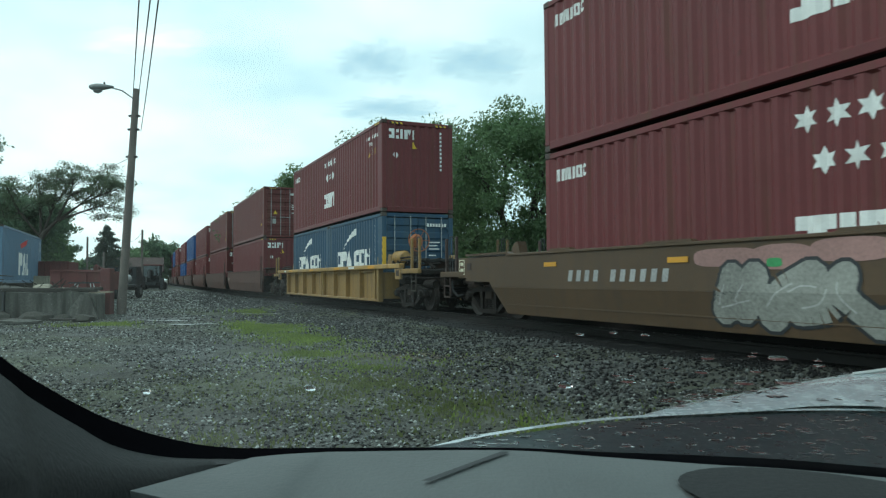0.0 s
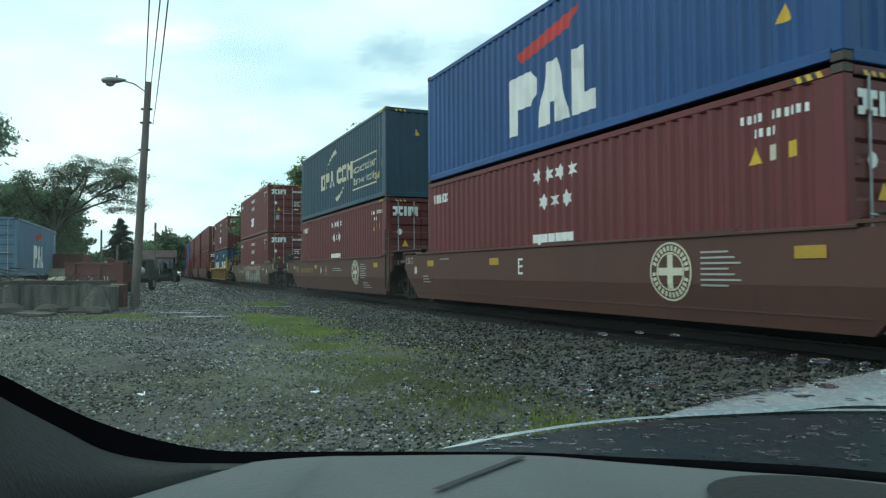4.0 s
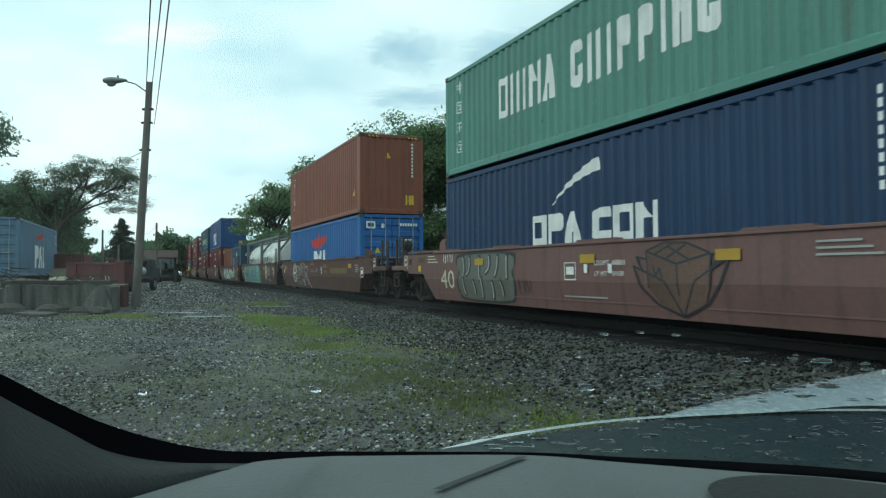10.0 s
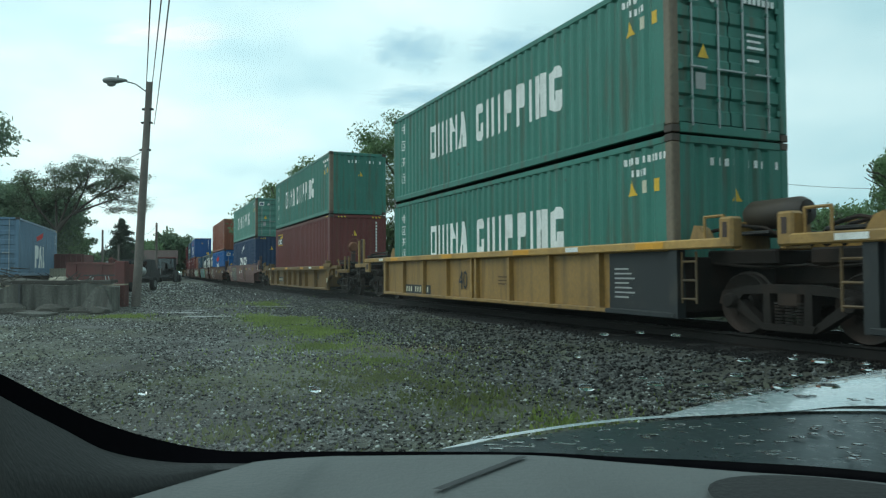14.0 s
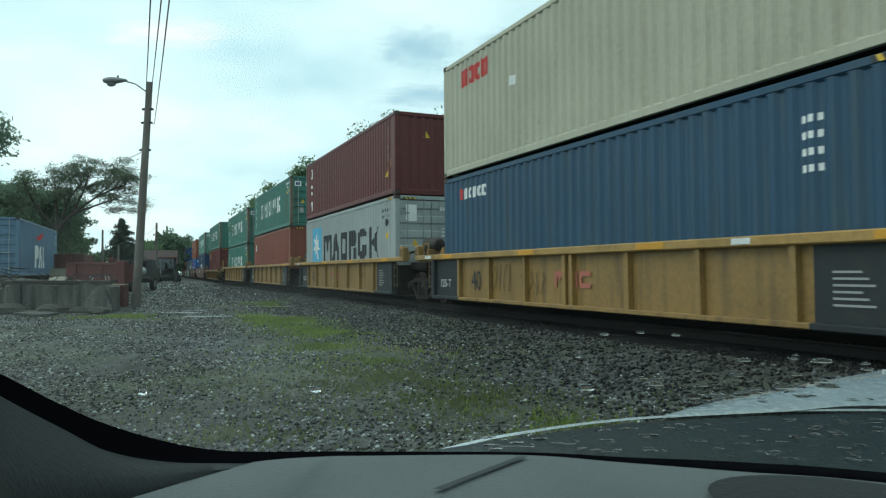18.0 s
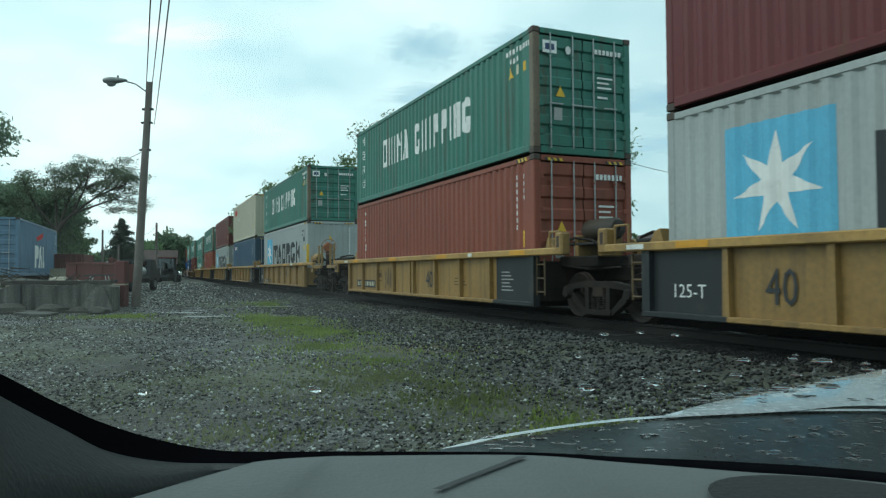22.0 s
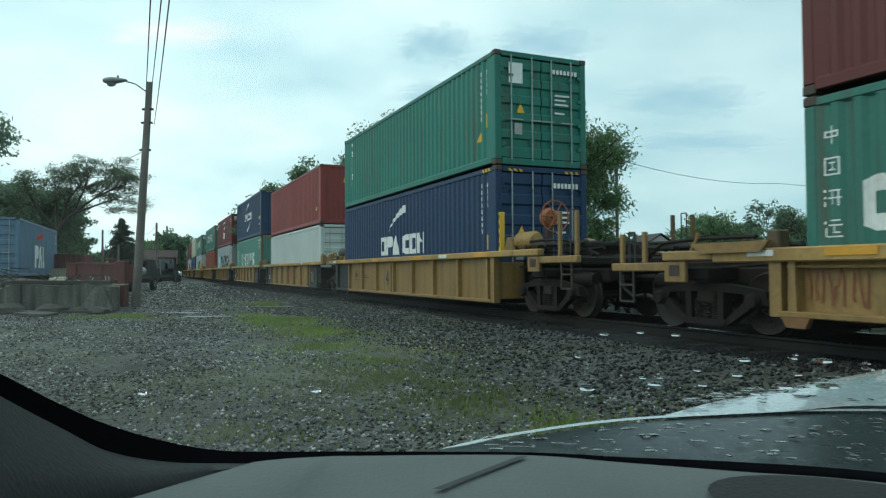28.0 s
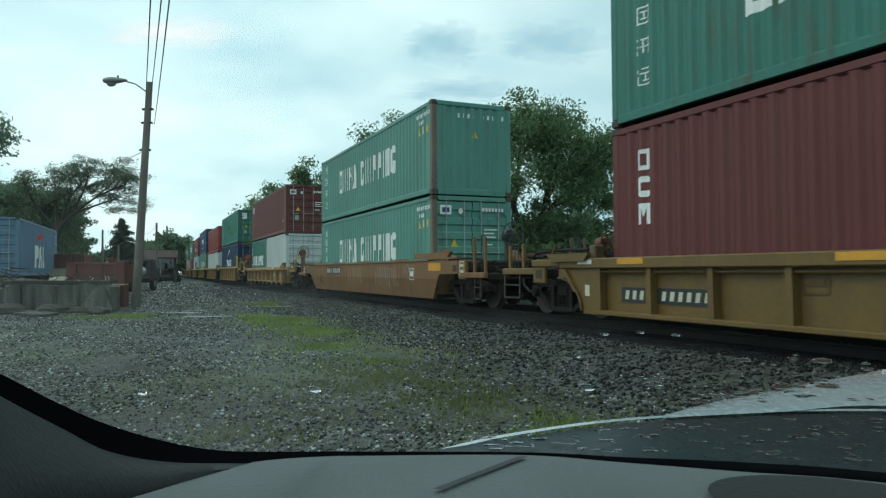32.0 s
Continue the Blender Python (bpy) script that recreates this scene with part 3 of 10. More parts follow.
def build_ground():
    near = np.concatenate([np.linspace(-2500, -60, 14), np.linspace(-55, -16, 40)[:-1], np.linspace(-16, 16, 161), np.linspace(16, 55, 40)[1:], np.linspace(60, 2500, 14)])
    ys = np.concatenate([np.linspace(-2500, -40, 12), np.linspace(-38, 0, 20), np.linspace(0, 30, 151)[1:], np.linspace(30, 90, 61)[1:], np.linspace(95, 2500, 16)])
    X, Y = np.meshgrid(near, ys)
    Z = ground_height(X, Y)
    n, m = X.shape
    idx = np.arange(n * m).reshape(n, m)
    faces = np.stack([idx[:-1, :-1], idx[:-1, 1:], idx[1:, 1:], idx[1:, :-1]], -1).reshape(-1, 4)
    me = raw_mesh("ground", np.stack([X, Y, Z], -1).reshape(-1, 3), faces, GROUND)
    me.polygons.foreach_set("use_smooth", [True] * len(me.polygons))
    tagged(new("ground", me), "wet grey gravel yard with thin weeds beside the track", "ground", kind="structure")


build_ground()
RNG = np.random.default_rng(11)


def stones(name, pts, sizes, mat, label, category):
    """Many loose stones as one mesh: each a squashed, jittered octahedron."""
    n = len(pts)
    base = np.array([(1, 0, 0), (0, 1, 0), (-1, 0, 0), (0, -1, 0), (0, 0, 1), (0, 0, -1)], float)
    tri = np.array([(0, 1, 4), (1, 2, 4), (2, 3, 4), (3, 0, 4), (1, 0, 5), (2, 1, 5), (3, 2, 5), (0, 3, 5)])
    v = base[None] * (1 + RNG.uniform(-0.35, 0.35, (n, 6, 1))) * sizes[:, None, None]
    v[..., 2] *= RNG.uniform(0.45, 0.85, (n, 1))
    v[..., :2] += RNG.uniform(-0.25, 0.25, (n, 6, 2)) * sizes[:, None, None]
    w = RNG.uniform(0, 2 * np.pi, n)
    c, s = np.cos(w)[:, None], np.sin(w)[:, None]
    x, y = v[..., 0] * c - v[..., 1] * s, v[..., 0] * s + v[..., 1] * c
    v = np.stack([x, y, v[..., 2]], -1) + pts[:, None, :]
    f = (tri[None] + 6 * np.arange(n)[:, None, None]).reshape(-1, 3)
    tagged(new(name, raw_mesh(name, v.reshape(-1, 3), f, mat)), label, category, kind="stuff")


def scatter_gravel():
    # loose stone over the yard, denser close by
    n = 118000
    y = 2.2 + 26 * RNG.random(n) ** 1.6
    x = (RNG.random(n) * 2 - 1) * (y * 0.70 + 0.5)
    keep = distance_to_track(x, y) > 3.0
    clump = np.sin(x * 1.7 + 0.6 * y) * np.sin(1.3 * y - 0.4 * x) + 0.6 * np.sin(3.1 * x + 1.0) * np.sin(2.7 * y)
    keep &= clump + RNG.normal(0, 0.55, n) > -0.45
    x, y = x[keep], y[keep]
    size = (0.005 + 0.0135 * RNG.random(len(x)) ** 2) * (1 + y / 24)
    stones("gravel", np.stack([x, y, ground_height(x, y) + size * 0.25], -1), size, STONE, "loose wet grey gravel stones on the yard", "gravel")
    # coarser stone further off
    n = 30000
    y = 27 + 50 * RNG.random(n) ** 1.4
    x = -0.42 * y + RNG.uniform(-0.22, 0.40, n) * y
    keep = (distance_to_track(x, y) > 2.5) & ((x > -0.47 * y) | (y < 22))
    x, y = x[keep], y[keep]
    size = RNG.uniform(0.018, 0.045, len(x)) * (y / 30)
    stones("far_gravel", np.stack([x, y, ground_height(x, y) + size * 0.1], -1), size, STONE, "grey gravel further along the yard road", "gravel")
    # coarse ballast along the track
    n = 95000
    s = -4 + 74 * RNG.random(n) ** 1.35
    d = 4.9 - 7.1 * RNG.random(n) ** 1.35
    keep = RNG.random(n) < np.clip((5.0 - d) / 1.6, 0, 1)
    s, d = s[keep], d[keep]
    cx, cy = on_track(s)
    x, y = cx - math.cos(HEADING) * d, cy + math.sin(HEADING) * d
    size = RNG.uniform(0.014, 0.034, len(x))
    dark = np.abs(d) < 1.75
    stones("oily_ballast", np.stack([x, y, ground_height(x, y) + size * 0.3], -1)[dark], size[dark], OILY_SHADED, "oily ballast between the rails, coloured darker for the train's shade", "ballast")
    x, y, size = x[~dark], y[~dark], size[~dark]
    stones("ballast", np.stack([x, y, ground_height(x, y) + size * 0.3], -1), size, BALLAST, "dark grey crushed-stone ballast under the track", "ballast")


scatter_gravel()


def blades(name, pts, height, mat, label, width=0.012):
    n = len(pts)
    w = RNG.uniform(0, 2 * np.pi, n)
    lean = RNG.uniform(0.1, 0.7, n) * height
    side = np.stack([np.cos(w), np.sin(w), 0 * w], -1) * (width * RNG.uniform(0.6, 1.4, n))[:, None]
    a = RNG.uniform(0, 2 * np.pi, n)
    off = np.stack([np.cos(a) * lean, np.sin(a) * lean, height], -1)
    v = np.stack([pts - side, pts + side, pts + off * 0.55 + side * 0.7, pts + off, pts + off * 0.55 - side * 0.7], 1)
    f = np.arange(5 * n).reshape(n, 5)
    tagged(new(name, raw_mesh(name, v.reshape(-1, 3), f, mat)), label, "grass", kind="stuff")


def grass_patch(n, cx, cy, rx, ry, turn, low, high, mat, label):
    r, a = np.abs(RNG.normal(0, 0.62, n)), RNG.uniform(0, 2 * np.pi, n)
    r = r * (0.75 + 0.25 * np.sin(3 * a + cx) + 0.15 * np.sin(5 * a))
    u, v = r * np.cos(a) * rx, r * np.sin(a) * ry
    c, s = math.cos(turn), math.sin(turn)
    x, y = cx + u * c - v * s, cy + u * s + v * c
    gap = np.sin(6.1 * x + y) * np.sin(4.3 * y - 2 * x) + RNG.normal(0, 0.6, n) > -0.35
    x, y = x[gap], y[gap]
    blades("grass", np.stack([x, y, ground_height(x, y)], -1), RNG.uniform(low, high, len(x)), mat, label)


grass_patch(7500, -4.1, 17.4, 1.0, 2.6, 0.45, 0.03, 0.09, GRASS, "bright yellow-green low grass patch on the gravel")
grass_patch(4200, -2.6, 14.2, 1.1, 2.4, 0.5, 0.02, 0.07, GRASS, "bright yellow-green low grass patch on the gravel")
grass_patch(1300, -2.0, 11.5, 1.5, 1.6, 0.4, 0.02, 0.07, GRASS, "thin green grass among gravel")
grass_patch(2200, -8.9, 19.3, 1.2, 0.9, 0.0, 0.03, 0.10, GRASS, "small grass tuft by the dock wall")
grass_patch(1500, 0.2, 6.8, 1.8, 2.4, 0.6, 0.015, 0.06, WEED, "sparse short weeds in the gravel")
grass_patch(800, -1.6, 5.2, 1.4, 1.8, -0.4, 0.015, 0.05, WEED, "sparse short weeds in the gravel")
grass_patch(600, 1.0, 5.6, 1.2, 1.8, 0.3, 0.02, 0.06, GRASS, "scattered grass shoots among stones")
grass_patch(1200, -0.9, 9.6, 2.2, 2.0, 0.0, 0.015, 0.05, GRASS, "sparse short weeds in the gravel")
grass_patch(7000, -0.8, 8.0, 3.6, 4.2, 0.2, 0.008, 0.035, WEED, "thin weeds spread over the gravel")
grass_patch(1500, -6.5, 26.0, 1.0, 3.5, 0.3, 0.04, 0.12, GRASS, "low grass strip along the yard road")


def puddle(cx, cy, rx, ry, seed):
    g = Geo()
    pts = []
    for i in range(36):
        a = 2 * math.pi * i / 36
        k = 1 + 0.28 * math.sin(2 * a + seed) + 0.2 * math.sin(3 * a + 2 * seed) + 0.1 * math.sin(7 * a)
        x, y = cx + rx * k * math.cos(a), cy + ry * k * math.sin(a)
        pts.append((x, y, float(ground_height(np.array(cx), np.array(cy))) + 0.022))
    g.poly(pts)
    single("puddle", g, PUDDLE, "shallow rain puddle lying in the gravel", "puddle", "puddles on the yard")


PUDDLE = material("muddy_water", (0.055, 0.058, 0.050), 0.30, 0, 0.1, 4, 0.01)
PUDDLE.node_tree.nodes["Principled BSDF"].inputs["Specular IOR Level"].default_value = 0.5
for k, (cx, cy, rx, ry) in enumerate(((-6.4, 18.8, 0.55, 0.22), (-7.7, 20.7, 0.45, 0.25), (-5.9, 24.5, 0.7, 0.3))):
    puddle(cx, cy, rx, ry, k * 1.7)


def build_track():
    track = thing("railway_track", "single railway track of rusty rails on dark wooden ties", "railway track", kind="structure")
    head = [(-0.036, 0.0), (-0.036, -0.03), (-0.009, -0.045), (-0.009, -0.15), (-0.07, -0.17), (-0.07, -0.18), (0.07, -0.18), (0.07, -0.17), (0.009, -0.15), (0.009, -0.045), (0.036, -0.03), (0.036, 0.0)]
    steps = np.concatenate([np.arange(-400, -20, 20.0), np.arange(-20, 80, 4.0), np.arange(80, 741, 20.0)])
    for side in (0.755, -0.755):
        g, tread = Geo(), Geo()
        rings = [[tuple(beside(s, side + a, RAIL_TOP + b)) for a, b in head] for s in steps]
        n = len(head)
        for ring in rings:
            g.v += ring
        for k in range(len(rings) - 1):
            for i in range(n):
                j = (i + 1) % n
                g.f.append((k * n + i, k * n + j, (k + 1) * n + j, (k + 1) * n + i))
        for s in steps:
            tread.v += [tuple(beside(s, side - 0.028, RAIL_TOP + 0.003)), tuple(beside(s, side + 0.028, RAIL_TOP + 0.003))]
        for k in range(len(steps) - 1):
            tread.f.append((2 * k, 2 * k + 1, 2 * k + 3, 2 * k + 2))
        rail = part("rail", g, RAIL_SIDE, track, "rusty steel rail")
        part("running_surface", tread, TREAD, rail, "worn bright running surface")
    tie = Geo().box((0, 0, 0), (0.23, 2.6, 0.18), cut=0.012).mesh("tie")
    tie.materials.append(TIE_WOOD)
    for i in range(90):
        ob = part("tie", tie, TIE_WOOD, track)
        ob.matrix_local = track_pose(-8 + 0.56 * i, 0.5, RAIL_TOP - 0.265)
    far = Geo()
    for i in range(330):
        p = track_pose(-8 + 0.56 * (90 + i), 0.5, RAIL_TOP - 0.265)
        far.box(p.translation, (0.23, 2.6, 0.18), p.to_3x3())
    tagged(part("far_ties", far, TIE_WOOD, track), kind="stuff")


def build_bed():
    """The oily bed that the ties lie in, its colour darkened for the train's shade."""
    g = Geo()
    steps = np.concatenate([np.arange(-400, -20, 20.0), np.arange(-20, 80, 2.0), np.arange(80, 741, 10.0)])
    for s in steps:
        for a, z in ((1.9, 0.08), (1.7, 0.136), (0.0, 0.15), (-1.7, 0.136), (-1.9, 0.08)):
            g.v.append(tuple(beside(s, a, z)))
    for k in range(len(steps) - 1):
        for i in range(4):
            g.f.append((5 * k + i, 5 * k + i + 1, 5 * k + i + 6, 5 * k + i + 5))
    single("ballast_bed", g, OILY_SHADED, "oil-soaked ballast bed of the railway, coloured darker for the train's shade", "ballast", kind="structure")


build_track()
build_bed()


# ---- yard beside the track ----
def at(px, depth, z=0.0):
    """A point at that depth ahead of the camera, by its tangent to the side (in thousandths)."""
    return Vector((px * depth / 1000, depth, z))


def build_dock():
    dock = thing("loading_dock", "low stained concrete loading dock with a broken top edge", "loading dock", kind="structure")
    face = Geo()
    x0, x1, y = -30.0, -10.35, 22.0
    pts = []
    n = 44
    for i in range(n + 1):
        x = x0 + (x1 - x0) * i / n
        pts.append((x, 0.84 + 0.05 * math.sin(i * 1.7) + 0.04 * math.sin(i * 4.1) - (0.10 if i in (31, 36) else 0)))
    face.prism([(x0, -0.05)] + [(x1, -0.05)] + list(reversed(pts)), y, y + 0.45)
    part("front_wall", face, CONCRETE, dock, "stained concrete retaining wall")
    fill = Geo().prism([(-60.0, y + 0.45), (x1, y + 0.45), (-13.8, 30.0), (-21.8, 47.5), (-25.5, 58.0), (-60.0, 58.0)], 0.0, 0.76, "z")
    part("fill", fill, GROUND, dock, "rough gravel top of the dock")
    part("end_post", Geo().box((-11.45, 25.0, 0.80), (0.36, 0.36, 1.66), cut=0.02), RED_STEEL, dock, "rust-red steel end post")
    part("joint_post", Geo().box((-13.25, y - 0.03, 0.42), (0.07, 0.1, 0.9)), DARK_STEEL, dock)
    for k, (px, py, w, h) in enumerate(((-15.6, 24.2, 3.4, 1.1), (-13.4, 23.9, 2.4, 0.75), (-17.6, 25.0, 3.0, 1.3))):
        me = lump(1.0, 20 + k)
        me.transform(Matrix.Diagonal((w, 1.6, h, 1)))
        me.materials.append(SOIL)
        tagged(new("dirt_mound", me), "dark heap of dirt dumped on the dock", "dirt heap", "dirt on the dock").location = (px, py, 0.78)
    # rubble and planks lie on it
    for k, (px, sz, lift) in enumerate(((-12.55, 0.55, 0.16), (-12.1, 0.34, 0.1), (-12.85, 0.28, 0.08), (-14.6, 0.22, 0.06))):
        me = lump(sz, k)
        me.materials.append(DEBRIS)
        tagged(new("rubble_lump", me), "pale lump of broken concrete on the dock", "rubble", "rubble on the dock").location = (px, y + 1.0 + 0.2 * (k % 3), 0.76 + lift + 0.03)
    for k, (a, b, w) in enumerate((((-13.6, 22.12, 0.88), (-10.45, 22.12, 0.86), 0.16), ((-16.4, 22.3, 0.90), (-14.2, 22.1, 0.86), 0.2), ((-11.9, 22.7, 0.86), (-10.5, 22.6, 0.90), 0.13))):
        d = Vector(b) - Vector(a)
        ob = single("timber_beam", Geo().box((0, 0, 0), (d.length, w, w * 0.8), cut=0.02), OLD_BEAM, "rotten dark timber along the dock edge", "timber", "timbers on the dock")
        ob.matrix_world = Matrix.Translation((Vector(a) + Vector(b)) / 2 + Vector((0, 0, 0.05))) @ d.to_track_quat("X", "Z").to_matrix().to_4x4()
    r = random.Random(12)
    for k, (px, py, n, w, h) in enumerate(((-14.9, 22.9, 70, 1.7, 0.75), (-12.3, 22.9, 34, 0.9, 0.35))):
        g = Geo()
        for i in range(n):
            a = Vector((r.gauss(0, w * 0.45), r.gauss(0, 0.25), r.uniform(0.0, h) * max(0.15, 1 - abs(r.gauss(0, 0.5)))))
            d = Vector((r.uniform(-0.7, 0.7), r.uniform(-0.25, 0.25), r.uniform(-0.25, 0.35)))
            b = a + d
            b.z = max(0.02, b.z)
            g.rod(a, b, r.uniform(0.012, 0.04), 5, 0.010)
        single("scrap_pile", g, OLD_BEAM, "tangled dark heap of broken boards and sticks", "scrap pile", "scrap on the dock", "stuff").location = (px, py, 0.78)
    # broken pieces lean on the wall and lie at its foot
    slab = single("concrete_slab", Geo().prism([(-0.55, 0.0), (0.55, 0.0), (0.2, 0.72), (-0.1, 0.80)], -0.06, 0.06), CONCRETE, "pale broken slab leaning on the dock wall", "rubble")
    slab.matrix_world = pose(-10.75, 21.72, 0.0, -18, 0, 0)
    flat = single("concrete_slab", Geo().prism([(-0.5, -0.25), (0.35, -0.3), (0.55, 0.15), (-0.3, 0.3)], 0.0, 0.07, "z"), CONCRETE, "pale broken slab lying on the ground", "rubble")
    flat.matrix_world = pose(-11.6, 20.0, 0.03, 4, 3, 10)
    for k, (px, py, l, w, tz) in enumerate(((-12.3, 20.6, 1.5, 0.18, 8), (-10.9, 21.0, 0.9, 0.14, -12), (-13.6, 19.6, 1.8, 0.16, 5), (-12.9, 21.3, 1.2, 0.2, -4))):
        ob = single("scrap_board", Geo().box((0, 0, 0), (l, w, 0.06), cut=0.01), OLD_BEAM, "dark rotten board lying before the dock", "board", "boards before the dock")
        ob.matrix_world = pose(px, py, 0.06, 3 * (k % 2), 0, tz)
    for k, (px, py, sz) in enumerate(((-10.4, 21.2, 0.6), (-12.0, 21.5, 0.9), (-13.4, 21.5, 1.1), (-11.2, 21.6, 0.5), (-14.6, 21.4, 1.3))):
        me = lump(sz, 40 + k)
        me.materials.append(SOIL)
        tagged(new("dirt_mound", me), "low dark heap of soil at the dock's foot", "dirt heap", "dirt at the dock").location = (px, py, 0.03)
    for k, (a, b) in enumerate((((-12.9, 23.3), (-10.9, 22.9)), ((-12.5, 23.9), (-10.6, 23.5)), ((-14.9, 23.4), (-13.5, 23.2)))):
        d = Vector((b[0] - a[0], b[1] - a[1], 0.05))
        g = Geo().box((0, 0, 0), (d.length, 0.16, 0.05), cut=0.006)
        ob = single("plank", g, PLANK, "weathered loose plank lying on the dock", "plank", "planks on the dock")
        ob.matrix_world = Matrix.Translation(((a[0] + b[0]) / 2, (a[1] + b[1]) / 2, 0.80)) @ d.to_track_quat("X", "Z").to_matrix().to_4x4()


def lump(size, seed):
    bm = bmesh.new()
    bmesh.ops.create_icosphere(bm, subdivisions=2, radius=size / 2)
    for v in bm.verts:
        k = 1 + 0.35 * noise.noise(v.co * 3 / size + Vector((seed * 3.1, 0, 0)))
        v.co = Vector((v.co.x * k * 1.2, v.co.y * k, v.co.z * k * 0.55))
    me = bpy.data.meshes.new("lump")
    bm.to_mesh(me); bm.free()
    return me


build_dock()


def build_lamp_post():
    post = thing("street_lamp", "leaning grey wooden pole with a cobra-head lamp", "street lamp", m=pose(-10.95, 25.0, 0.0))
    top = Vector((0.44, 0.0, 8.05))
    base = Vector((0.0, 0.0, -0.1))
    g = Geo()
    for i in range(8):
        a, b = base.lerp(top, i / 8), base.lerp(top, (i + 1) / 8)
        g.rod(a, b, 0.158 - 0.006 * i, 12, 0.158 - 0.006 * (i + 1), caps=(i in (0, 7)))
    part("pole", g, POLE_WOOD, post, "weathered grey wooden pole", smooth=40)
    a = base.lerp(top, 0.95)
    arm = [a, a + Vector((-0.22, 0, 0.16)), a + Vector((-0.5, 0, 0.36)), a + Vector((-0.82, 0, 0.44))]
    part("arm", Geo().path(arm, 0.024, 8), LAMP_GREY, post, "thin curved steel arm", smooth=60)
    h = arm[-1]
    prof = [(0.01, -0.86), (0.10, -0.80), (0.155, -0.62), (0.15, -0.42), (0.09, -0.15), (0.05, 0.02), (0.01, 0.04)]
    head = Geo().lathe(prof, (0, 0, 0), "x", 14)
    head.v = [(x + h.x, y + h.y, z * (0.75 if z > 0 else 0.9) + h.z + 0.05) for x, y, z in head.v]
    lamp = part("lamp_head", head, LAMP_GREY, post, "grey cobra-head lamp housing", smooth=60)
    lens = Geo().lathe([(0.005, -0.72), (0.09, -0.66), (0.115, -0.52), (0.08, -0.40), (0.005, -0.36)], (0, 0, 0), "x", 12)
    lens.v = [(x + h.x, y + h.y, min(z, 0.0) * 1.4 + h.z - 0.03) for x, y, z in lens.v]
    part("lens", lens, LAMP_GREY, lamp, "dull glass lens", smooth=60)
    part("photocell", Geo().rod(h + Vector((-0.30, 0, 0.13)), h + Vector((-0.30, 0, 0.22)), 0.035, 8), DARK_STEEL, lamp)
    for k in (0.70, 0.82, 0.88):
        p = base.lerp(top, k)
        part("bracket", Geo().box(p + Vector((0, -0.02, 0)), (0.40, 0.10, 0.07), cut=0.01), DARK_STEEL, post)


build_lamp_post()


def wire(name, a, b, sag, label, r=0.012, n=18):
    pts = []
    for i in range(n + 1):
        t = i / n
        p = Vector(a).lerp(Vector(b), t)
        p.z -= sag * 4 * t * (1 - t)
        pts.append(p)
    single(name, Geo().path(pts, r, 5), CABLE, label, "cable", "overhead cables", smooth=60)


# three lines that climb out over the camera, and one to the trees
wire("overhead_cable", (-10.62, 24.9, 7.2), (-3.76, 9.0, 5.3), 0.05, "thin black overhead cable from the lamp pole")
wire("overhead_cable", (-10.42, 24.9, 7.57), (-3.58, 9.0, 5.4), 0.05, "thin black overhead cable from the lamp pole")
wire("overhead_cable", (-10.30, 24.9, 6.5), (-3.47, 9.0, 5.4), 0.12, "thin black overhead cable from the lamp pole")
wire("overhead_cable", (-10.75, 25.0, 5.55), (-26.0, 48.0, 8.3), 0.4, "thin service cable running to the trees")


def build_poles():
    for px, depth, h, r in ((-409, 70.0, 6.2, 0.13), (-486, 78.0, 6.0, 0.13), (-463, 60.0, 3.6, 0.10), (249, 47.0, 8.9, 0.13)):
        p = at(px, depth)
        pole = thing("utility_pole", "plain dark wooden utility pole", "utility pole", "utility poles", m=Matrix.Translation(p))
        part("pole", Geo().rod((0, 0, -0.2), (0, 0, h), r, 10, r * 0.75), POLE_WOOD, pole, smooth=40)
        if h > 7:
            part("crossarm", Geo().box((0, 0, h - 0.5), (1.2, 0.1, 0.12), cut=0.01), POLE_WOOD, pole)


build_poles()
wire("overhead_cable", at(255, 47.0, 8.6), at(480, 62.0, 8.8), 0.5, "thin overhead cable beyond the railway", 0.02)
wire("overhead_cable", at(480, 62.0, 8.8), at(800, 75.0, 10.4), 0.6, "thin overhead cable beyond the railway", 0.02)
wire("overhead_cable", (-28.6, 70.0, 6.0), (-60, 140.0, 9.0), 0.5, "thin overhead cable over the yard", 0.02)


